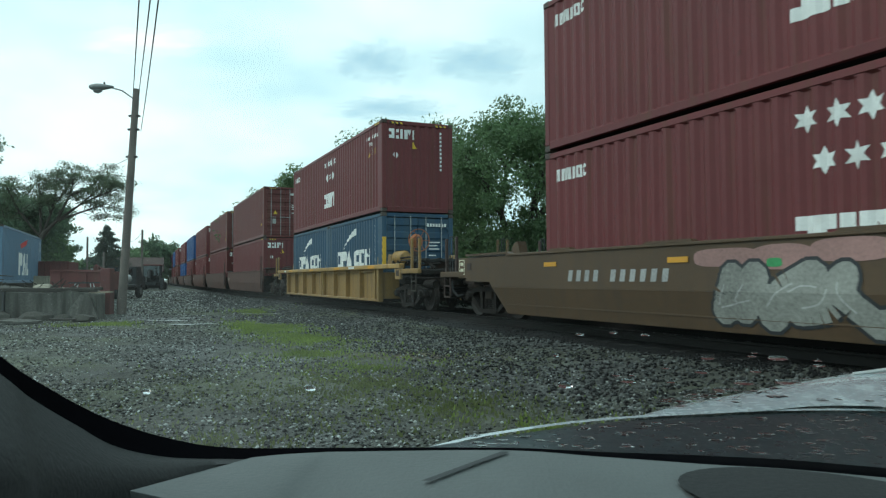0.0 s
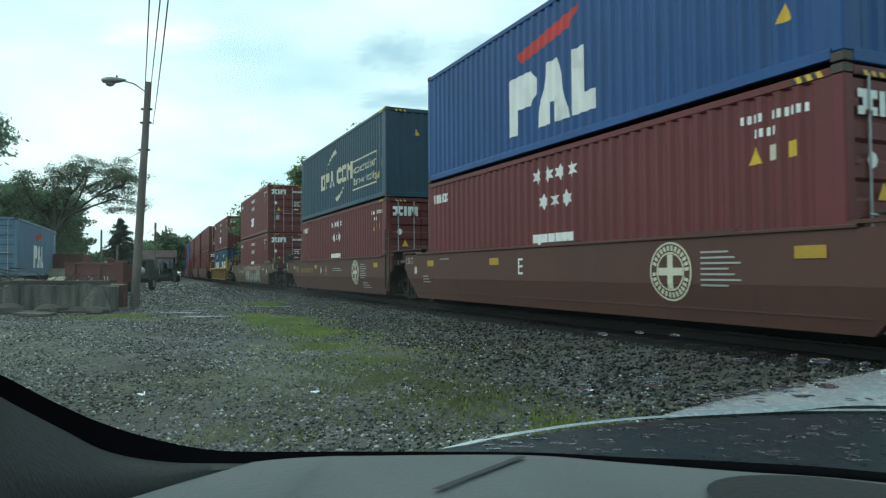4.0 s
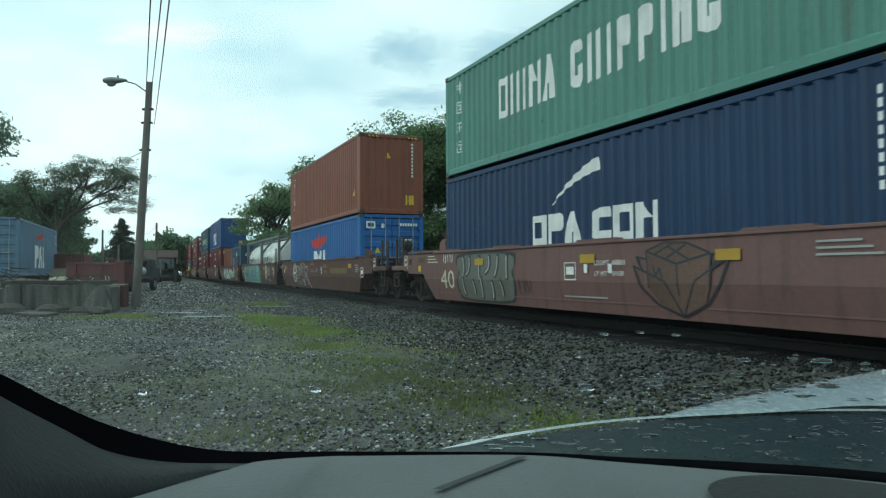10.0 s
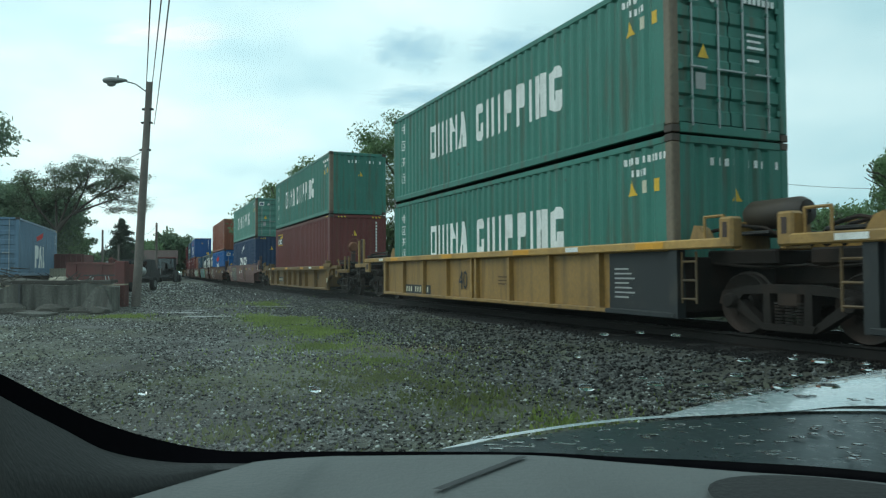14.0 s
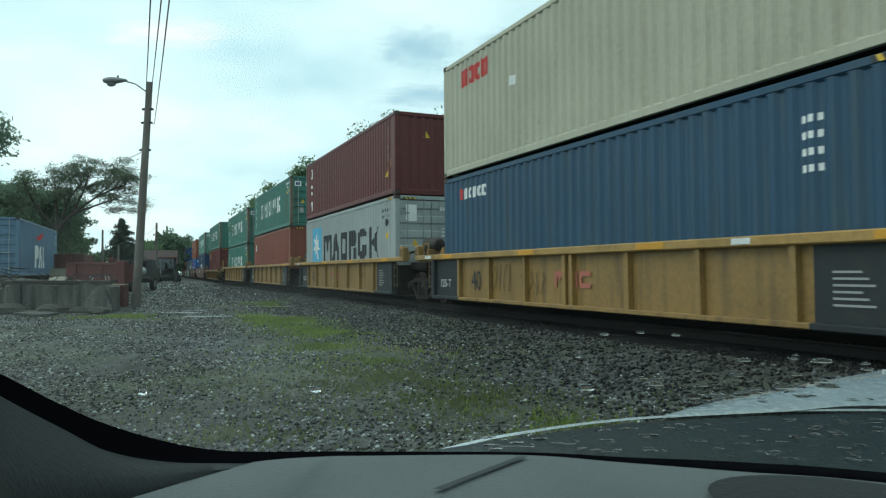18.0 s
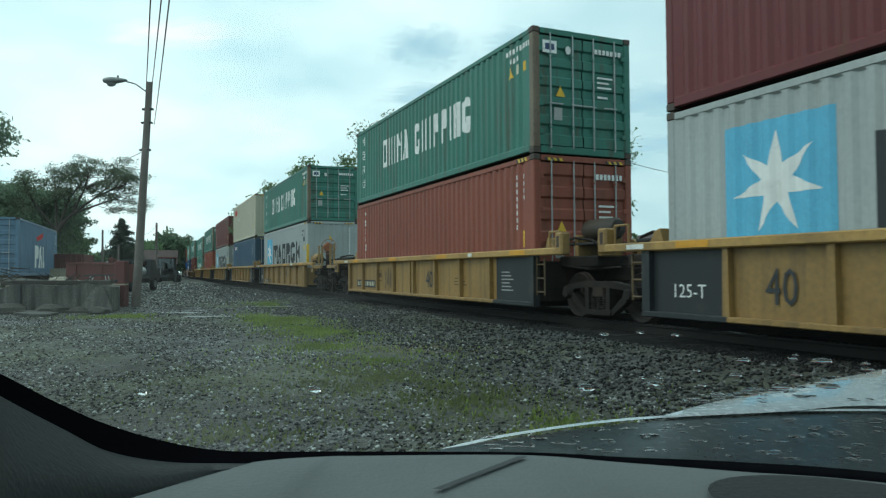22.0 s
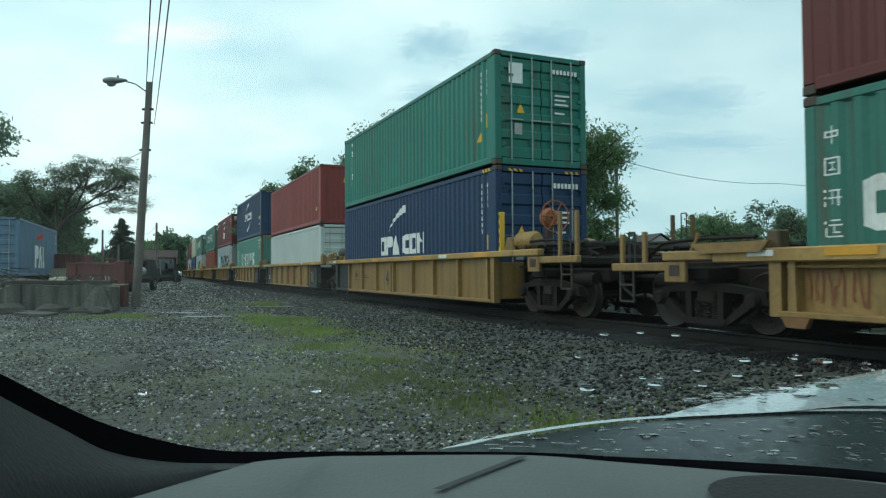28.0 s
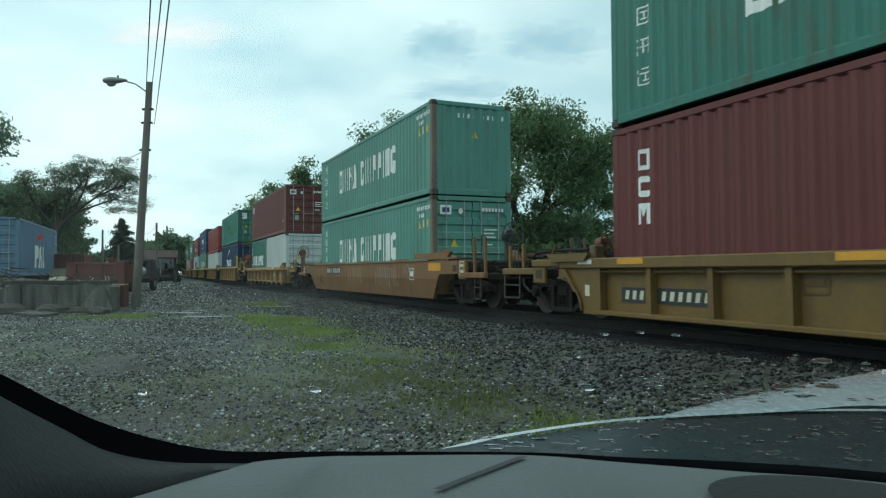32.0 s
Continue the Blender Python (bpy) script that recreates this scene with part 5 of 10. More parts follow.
for k, (px, dep, h, r, lf) in enumerate(((-410, 150, 8.5, 4.2, LEAF), (-385, 150, 10.0, 4.6, LEAF_DARK), (-372, 165, 9.2, 3.6, LEAF), (-560, 100, 8.0, 4.0, LEAF), (-538, 105, 7.0, 3.4, LEAF), (-497, 110, 4.2, 3.4, LEAF),
                                         (-430, 140, 7.0, 5.0, LEAF), (-278, 150, 8.2, 2.8, LEAF), (-300, 240, 9.5, 7.0, LEAF), (-335, 300, 10, 8, LEAF_DARK), (-365, 330, 10, 9, LEAF_DARK))):
    tree("shade_tree", "rounded green tree beyond the yard", *at(px, dep)[:2], h, r, lf, 3200, 100 + k, 1.0, 0.2 + dep / 600)


# ---- containers ----
HALF_W = 1.219
PITCH = 0.278


def ripple(u, length):
    """Depth of the pressed side wall at u: 0 on the outer flats, 36 mm in the grooves."""
    edge = length / 2 - 0.18
    if abs(u) > edge:
        return 0.0
    t = (u + edge) % PITCH
    for a, b, d0, d1 in ((0, 0.072, 0, 0), (0.072, 0.139, 0, 0.036), (0.139, 0.209, 0.036, 0.036), (0.209, PITCH, 0.036, 0)):
        if t <= b:
            return d0 + (d1 - d0) * (t - a) / (b - a)
    return 0.0


def breaks(length):
    edge = length / 2 - 0.18
    out, x = [-edge], -edge
    while x < edge - 0.01:
        for d in (0.072, 0.139, 0.209, PITCH):
            if x + d < edge:
                out.append(x + d)
        x += PITCH
    out.append(edge)
    return out


def pressed_wall(length, low, high):
    """A corrugated wall in the x-z plane, its outer flats at y = 0, grooves towards -y."""
    g = Geo()
    xs = [-length / 2] + breaks(length) + [length / 2]
    for i, x in enumerate(xs):
        y = -ripple(x, length)
        g.v += [(x, 0, low), (x, y, low + 0.035), (x, y, high - 0.035), (x, 0, high)]
        if i:
            b = 4 * i
            g.f += [(b - 4 + k, b + k, b + k + 1, b - 3 + k) for k in range(3)]
    return g


def clip(pts, x, keep_right):
    out = []
    for (a, b), (c, d) in zip(pts, pts[1:] + pts[:1]):
        ia, ic = (a >= x) == keep_right, (c >= x) == keep_right
        if ia:
            out.append((a, b))
        if ia != ic and a != c:
            k = (x - a) / (c - a)
            out.append((x, b + (d - b) * k))
    return out


def on_wall(shapes, length, lift=0.004, flat=False):
    """Convex outlines of (u, z), laid on the pressed wall so that they follow its grooves."""
    g = Geo()
    br = breaks(length)
    for shape in shapes:
        if flat:
            g.poly([(a, lift, b) for a, b in shape])
            continue
        lo, hi = min(p[0] for p in shape), max(p[0] for p in shape)
        cuts = [b for b in br if lo < b < hi]
        for a, b in zip([lo] + cuts, cuts + [hi]):
            piece = clip(clip(list(shape), a - 1e-6, True), b + 1e-6, False)
            if len(piece) > 2:
                g.poly([(x, -ripple(x, length) + lift, z) for x, z in piece])
    return g


def rect(u0, u1, z0, z1):
    return [(u0, z0), (u1, z0), (u1, z1), (u0, z1)]


def glyph(kind, u, z, w, h, t):
    """A plain block figure; u is its left edge as one looks at it (rows run towards -u). kind picks a simple outline."""
    q = lambda *pts: [(u - a, z + b) for a, b in pts]
    r = lambda a, b, c, d: q((a, c), (b, c), (b, d), (a, d))
    k, e = t * 1.15, t * 0.55
    kind = str(kind)
    hook = q((0, e), (k, 0.0), (k, h), (0, h - e))
    if kind == "0":
        return [r(0, k, 0, h), r(w - k, w, 0, h)]
    if kind == "1":
        return [r(0, t, 0, h), r(w - t, w, 0, h), r(t, w - t, 0, t), r(t, w - t, h - t, h)]
    if kind == "2":
        return [hook, q((k, 0), (w - e, 0), (w, e), (w, h * 0.30), (w - k, h * 0.30), (k, h * 0.30)), q((k, h * 0.70), (w, h * 0.70), (w, h - e), (w - e, h), (k, h))]
    if kind == "3":
        return [r(0, k, 0, h), r(w - k, w, 0, h), q((k, h), (k, h * 0.80), (w / 2, h * 0.34), (w - k, h * 0.80), (w - k, h))]
    if kind == "4":
        return [r((w - t) / 2, (w + t) / 2, 0, h)]
    if kind == "6":
        return [q((0, 0), (w * 0.42, 0), (w * 0.42, h), (w * 0.34, h)), q((w * 0.58, 0), (w, 0), (w * 0.66, h), (w * 0.58, h)), q((w * 0.42, h * 0.35), (w * 0.58, h * 0.35), (w * 0.58, h), (w * 0.42, h))]
    if kind == "7":
        return [q((0, h * 0.40), (w * 0.6, h * 0.40), (w * 0.6, h), (e, h), (0, h - e)), q((w * 0.6, h * 0.68), (w, h * 0.68), (w, h - e), (w - e, h), (w * 0.6, h)), q((0, e), (e, 0), (w - e, 0), (w, e), (w, h * 0.30), (0, h * 0.30)), r(w * 0.6, w, h * 0.30, h * 0.55)]
    if kind == "8":
        return [r(0, k, 0, h), q((k, h * 0.42), (w - e, h * 0.42), (w, h * 0.42 + e), (w, h - e), (w - e, h), (k, h))]
    if kind == "9":
        return [hook, q((k, 0), (w - e, 0), (w, e), (w, h * 0.46), (w * 0.55, h * 0.46), (w * 0.55, h * 0.26), (k, h * 0.26)), q((k, h * 0.74), (w, h * 0.74), (w, h - e), (w - e, h), (k, h))]
    if kind == "n":
        return [r(0, k, 0, h), r(w - k, w, 0, h), q((k, h), (k, h * 0.55), (w - k, h * 0.55))]
    if kind == "e":
        return [r(0, k, 0, h), r(k, w, 0, t), r(k, w, h - t, h)]
    if kind == "k":
        return [r(0, k, 0, h), q((k * 1.2, h * 0.5), (w, h), (w - k * 0.6, h * 0.5), (w, 0))]
    if kind == "d":
        return [r(0, k, 0, h), q((k, h * 0.45), (w - e, h * 0.45), (w, h * 0.45 + e), (w, h - e), (w - e, h), (k, h)), r(w - k * 1.2, w, 0, h * 0.40)]
    if kind == "z":
        return [r(0, w, 0, t), r(0, w, h - t, h), r(w * 0.25, w * 0.75, t, h - t)]
    return [r(0, w, 0, h)]


def word(spec, u, z, h, t, gap, w):
    out = []
    for ch in spec:
        if ch == " ":
            u -= w * 0.6
            continue
        ww = t if ch == "4" else w
        out += glyph(ch, u, z, ww, h, t)
        u -= ww + gap
    return out


# kind, left and right edge of the fourteen-part name on the green boxes
LONG_NAME = (("1", 3.29, 2.84), ("0", 2.77, 2.33), ("4", 2.27, 2.05), ("n", 1.98, 1.49), ("6", 1.45, 1.00), ("9", 0.51, 0.08), ("0", -0.02, -0.45),
             ("4", -0.58, -0.74), ("8", -0.86, -1.25), ("8", -1.40, -1.77), ("4", -1.93, -2.06), ("n", -2.19, -2.58), ("9", -2.72, -3.13))
STAR_NAME = (("3", 2.86, 1.66), ("6", 1.50, 0.38), ("1", 0.27, -0.73), ("d", -0.93, -1.90), ("9", -2.13, -3.05), ("k", -3.34, -4.42))


def long_name(spec, z, h, t):
    return [s2 for kind, a, b in spec for s2 in glyph(kind, a, z, a - b, h, min(t, a - b))]


def brush_figure(k, u, z, w):
    """One square brush figure: a few crossing strokes, no real character."""
    t = w * 0.13
    r = lambda a, b, c, d: rect(u - b * w, u - a * w, z + c * w, z + d * w)
    rows = ((r(0.44, 0.56, 0, 1), r(0.1, 0.44, 0.62, 0.72), r(0.56, 0.9, 0.62, 0.72), r(0.1, 0.2, 0.36, 0.62), r(0.8, 0.9, 0.36, 0.62), r(0.2, 0.44, 0.36, 0.45), r(0.56, 0.8, 0.36, 0.45)),
            (r(0.05, 0.15, 0, 0.95), r(0.85, 0.95, 0, 0.95), r(0.15, 0.85, 0.86, 0.95), r(0.15, 0.85, 0, 0.09), r(0.3, 0.7, 0.62, 0.70), r(0.3, 0.7, 0.25, 0.33), r(0.46, 0.55, 0.33, 0.62)),
            (r(0.0, 0.14, 0.75, 0.9), r(0.0, 0.14, 0.4, 0.52), r(0.02, 0.12, 0, 0.25), r(0.3, 0.95, 0.78, 0.87), r(0.38, 0.48, 0.1, 0.78), r(0.78, 0.88, 0.0, 0.78), r(0.25, 1.0, 0.40, 0.48)),
            (r(0.0, 0.12, 0.7, 0.85), r(0.35, 0.9, 0.85, 0.93), r(0.25, 1.0, 0.6, 0.68), r(0.5, 0.6, 0.25, 0.6), r(0.4, 0.9, 0.22, 0.30), r(0.05, 0.15, 0.05, 0.5), r(0.15, 1.0, 0.0, 0.08)))
    return list(rows[k % 4])


def crescent(a, b, thick, bow):
    """A tapering arc from its thin end a to its thick end b."""
    n = 9
    d = Vector((b[0] - a[0], b[1] - a[1]))
    side = Vector((-d.y, d.x)).normalized()
    mid = [Vector(a) + d * (i / n) + side * bow * 4 * (i / n) * (1 - i / n) for i in range(n + 1)]
    half = [thick * 0.5 * min(1.0, 0.08 + (i / n) ** 1.2) for i in range(n + 1)]
    return [[tuple(mid[i] + side * half[i]), tuple(mid[i + 1] + side * half[i + 1]), tuple(mid[i + 1] - side * half[i + 1]), tuple(mid[i] - side * half[i])] for i in range(n)]


def code_rows(u, z, n1, n2, w=0.055, pitch=0.095, h=0.11):
    """Two short rows of identification marks, as bars."""
    return [rect(u - pitch * i - w, u - pitch * i, z, z + h) for i in range(n1) if i != 4] + [rect(u - 0.2 - pitch * i - w, u - 0.2 - pitch * i, z - 0.20, z - 0.20 + h) for i in range(n2)]


def star(u, z, r, n=6, inner=0.5, turn=0.0):
    pts = []
    for i in range(2 * n):
        a = math.pi * i / n + turn
        k = r if i % 2 == 0 else r * inner
        pts.append((u + k * math.sin(a), z + k * math.cos(a)))
    return [[(u, z), pts[i], pts[(i + 1) % (2 * n)]] for i in range(2 * n)]


def lettering(text, u, z, h, slant=0.0, narrow=1.0):
    """Readable words as faces of (u, z); reading runs towards -u."""
    c = bpy.data.curves.new("text", "FONT")
    c.body, c.size = text, h * 1.38
    c.resolution_u = 2
    ob = bpy.data.objects.new("text", c)
    scene.collection.objects.link(ob)
    dg = bpy.context.evaluated_depsgraph_get()
    me = bpy.data.meshes.new_from_object(ob.evaluated_get(dg))
    out = [[(u - narrow * me.vertices[i].co.x - slant * me.vertices[i].co.y, z + me.vertices[i].co.y) for i in p.vertices] for p in me.polygons]
    bpy.data.objects.remove(ob); bpy.data.curves.remove(c); bpy.data.meshes.remove(me)
    return out


def side_code(length, h, n=8):
    """The small upright identification lines near the end of a side, as bars."""
    u = -length / 2 + 0.75
    out = [rect(u - 0.035, u + 0.035, h - 0.45 - 0.15 * i, h - 0.35 - 0.15 * i) for i in range(n)]
    out += [rect(u - 0.33, u - 0.26, h - 0.45 - 0.15 * i, h - 0.35 - 0.15 * i) for i in range(4)]
    return out


def triangle(u, z, s):
    return [[(u - s / 2, z), (u + s / 2, z), (u, z + s)]]


def logo_marks(kind, length, h):
    """Marks on the side that faces the yard: a list of (name, shapes, material)."""
    z = h * 0.5
    m = [("code_bars", side_code(length, h), WHITE), ("warning_sticker", triangle(-length / 2 + 0.8, h * 0.24, 0.24), YELLOW_MARK),
         ("small_sticker", [rect(-length / 2 + 0.40, -length / 2 + 0.52, h * 0.35, h * 0.47)], YELLOW_MARK)]
    if kind in ("green_line", "green_low"):
        low = 0.96 if kind == "green_line" else (1.00 if h > 2.7 else 0.87)
        m.append(("name_blocks", long_name(LONG_NAME, low, 0.87, 0.155), WHITE))
        m.append(("character_blocks", [s2 for i in range(4) for s2 in brush_figure(i, 5.44, 2.02 - 0.49 * i, 0.30)] if kind == "green_line" else [s2 for i in range(5) for s2 in brush_figure(i, 5.44, 1.96 - 0.34 * i, 0.26)], WHITE))
        m[0] = ("code_bars", code_rows(-4.95, h - 0.36, 11, 4), WHITE)
        m[1] = ("warning_sticker", triangle(-5.14, h - 0.86, 0.24), YELLOW_MARK)
        m[2] = ("small_sticker", [rect(-5.80, -5.66, h - 0.84, h - 0.64)], YELLOW_MARK)
        m.append(("white_sticker", [rect(-5.50, -5.38, h - 0.84, h - 0.64)], CREAM_MARK))
    elif kind == "grey_star":
        m.append(("logo_square", [rect(3.34, 5.00, 0.70, h * 0.845)], SKY_MARK))
        m.append(("logo_star", [[(a, b) for a, b in t] for t in star(4.17, h * 0.565, 0.68, 7, 0.36)], WHITE))
        m.append(("name_blocks", long_name(STAR_NAME, 0.98, 1.06, 0.25), BLACK))
        m[0] = ("code_bars", [rect(-4.82 - 0.13 * i, -4.74 - 0.13 * i, h - 0.46 - 0.2 * j, h - 0.36 - 0.2 * j) for i in range(6) for j in range(3) if (i + j * 2) % 7 < 5], BLACK)
        m[1] = ("warning_sticker", triangle(-5.28, 1.58, 0.26), YELLOW_MARK)
        m[2] = ("small_sticker", [rect(-5.30, -5.16, 1.98, 2.20)], BLACK)
    elif kind == "stars":
        m.append(("star_marks", [t for i in range(4) for t in star(0.52 - 0.40 * i, h * 0.83, 0.17)] + [t for i in range(3) for t in star(0.30 - 0.40 * i, h * 0.65, 0.17)], WHITE))
        m.append(("name_blocks", long_name((("z", 0.69, 0.17), ("4", 0.12, -0.05), ("3", -0.10, -0.72)), 0.70, 0.55, 0.17), WHITE))
        m.append(("web_blocks", word("333312", 5.75, h * 0.80, 0.22, 0.05, 0.03, 0.13), WHITE))
        m[0] = ("code_bars", code_rows(-4.60, h - 0.46, 11, 4), WHITE)
        m[1] = ("warning_sticker", triangle(-4.82, h - 1.00, 0.24), YELLOW_MARK)
        m[2] = ("small_sticker", [rect(-5.45, -5.31, h - 0.98, h - 0.78)], YELLOW_MARK)
        m.append(("white_sticker", [rect(-5.15, -5.03, h - 0.98, h - 0.78)], CREAM_MARK))
    elif kind == "swoosh_name":
        m.append(("name_blocks", word("186 21n", 1.90, h * 0.36, 0.58, 0.13, 0.06, 0.52), WHITE))
        m.append(("swoosh", crescent((1.15, h * 0.62), (-0.35, h * 0.83), 0.24, -0.10), WHITE))
    elif kind == "two_swooshes":
        m.append(("name_blocks", word("18621n", 1.66, 1.30, 0.51, 0.12, 0.07, 0.495), WHITE))
        m.append(("swoosh", crescent((1.02, 2.02), (-0.40, 2.46), 0.20, -0.08), WHITE))
        m.append(("swoosh", crescent((-1.18, 1.16), (0.36, 0.62), 0.20, -0.08), WHITE))
        m.append(("orange_sticker", [rect(-5.62, -5.20, 1.03, 1.24)], YELLOW_MARK))
    elif kind == "eco":
        m.append(("name_blocks", word("186 21n", 2.36, 1.05, 0.64, 0.16, 0.08, 0.64), CREAM_MARK))
        m.append(("swoosh", crescent((1.42, 1.88), (0.02, 2.40), 0.20, -0.10), CREAM_MARK))
        m.append(("swoosh", crescent((-1.30, 0.98), (0.02, 0.46), 0.20, -0.10), CREAM_MARK))
        m.append(("frame_line", [rect(-5.15, -2.25, 1.60, 1.65), rect(-5.15, -2.25, 0.57, 0.62), rect(-2.30, -2.25, 0.62, 1.60), rect(-5.15, -5.10, 0.62, 1.60)], CREAM_MARK))
        m.append(("words", lettering("eco container", -2.42, 1.17, 0.34) + lettering("bamboo flooring", -2.44, 0.76, 0.29), CREAM_MARK))
    elif kind == "eagle":
        m.append(("bird_mark", [[(1.55, h * 0.745), (0.30, h * 0.765), (0.22, h * 0.62), (0.90, h * 0.60), (1.30, h * 0.64)], [(-0.10, h * 0.77), (-1.30, h * 0.79), (-1.05, h * 0.68), (-0.70, h * 0.64), (-0.05, h * 0.62)], [(0.30, h * 0.765), (-0.10, h * 0.77), (-0.05, h * 0.62), (0.22, h * 0.62)], [(0.25, h * 0.62), (-0.08, h * 0.62), (-0.10, h * 0.592), (0.05, h * 0.578), (0.26, h * 0.592)], [(0.16, h * 0.77), (-0.02, h * 0.77), (0.02, h * 0.85), (0.14, h * 0.84)]], RED_MARK))
        m.append(("name_blocks", word("86", 1.12, 0.62, 0.82, 0.30, 0.02, 0.84) + [rect(-1.05, -0.68, 0.62, 1.44)], WHITE))
    elif kind == "eagle_high":
        m.append(("bird_mark", [[(1.3, h * 0.74), (-1.0, h * 0.86), (-0.6, h * 0.74), (1.1, h * 0.66)]], RED_MARK))
        m.append(("name_blocks", word("86", 1.66, 0.46, 1.22, 0.36, 0.03, 1.12) + [rect(-1.40, -0.72, 0.46, 0.82), rect(-1.08, -0.72, 0.82, 1.68)], WHITE))
    elif kind == "upright":
        m.append(("name_blocks", [s2 for i in range(6) for s2 in glyph("8d4414n"[i % 7], 5.26, h * 0.82 - 0.28 * i, 0.20, 0.21, 0.05)], WHITE))
    elif kind == "upright3":
        m.append(("name_blocks", [s2 for i in range(3) for s2 in glyph((i + 1) % 4, 5.24, 1.82 - 0.73 * i, 0.26, 0.42, 0.07)], WHITE))
    elif kind == "tall3":
        m.append(("name_blocks", [s2 for i in range(3) for s2 in glyph((i + 1) % 4, 5.47, 2.12 - 0.43 * i, 0.26, 0.33, 0.07)], WHITE))
    elif kind == "ray_sign":
        m.append(("sign_border", [rect(4.13, 5.39, 1.97, 2.57)], YELLOW_MARK))
        m.append(("sign_field", [rect(4.17, 5.35, 2.01, 2.53)], BLACK))
        m.append(("sign_rays", [[(5.05, 2.33), (4.18, 2.51), (4.18, 2.36)]], YELLOW_MARK))
        m.append(("sign_blocks", word("512021", 5.32, 2.05, 0.25, 0.05, 0.025, 0.155), WHITE))
    elif kind == "red_name":
        m.append(("name_blocks", word("1121", 5.05, 2.12, 0.42, 0.12, 0.05, 0.31), RED_MARK))
        m.append(("small_sticker", [rect(2.4, 2.65, h * 0.55, h * 0.62)], WHITE))
    elif kind == "small_name":
        m.append(("name_blocks", word("02021", 4.98, 2.28, 0.26, 0.07, 0.04, 0.21), WHITE))
        m.append(("red_bar", [rect(5.03, 5.20, 2.28, 2.54)], RED_MARK))
        m[0] = ("code_bars", [rect(-4.55 - 0.11 * i, -4.48 - 0.11 * i, h - 0.60 - 0.20 * j, h - 0.51 - 0.20 * j) for i in range(3) for j in range(4)], WHITE)
    elif kind == "corner_badge":
        m.append(("badge", [rect(5.06, 5.36, 1.88, 2.31)], WHITE))
    elif kind == "cross_name":
        m.append(("cross_mark", [[(2.1, 1.62), (1.95, 1.72), (1.15, 1.22), (1.25, 1.12)], [(2.05, 1.18), (1.95, 1.10), (1.1, 1.66), (1.25, 1.74)]], ORANGE_MARK))
        m.append(("name_blocks", word("54322", 2.2, 0.80, 0.22, 0.06, 0.05, 0.20), WHITE))
        m.append(("hazard_placard", [[(-0.55, 1.95), (-0.30, 2.2), (-0.05, 1.95), (-0.30, 1.7)]], WHITE))
    elif kind == "diamond":
        m.append(("hazard_placard", [[(0.0, 1.75), (0.22, 1.95), (0.44, 1.75), (0.22, 1.55)]], WHITE))
    elif kind == "green_short":
        m.append(("name_blocks", word("204n6 704884n9", 2.30, 0.95, 0.62, 0.105, 0.05, 0.30), WHITE))
        m.append(("character_blocks", [s2 for i in range(4) for s2 in brush_figure(i, 2.78, 1.98 - 0.36 * i, 0.22)], WHITE))
    return m


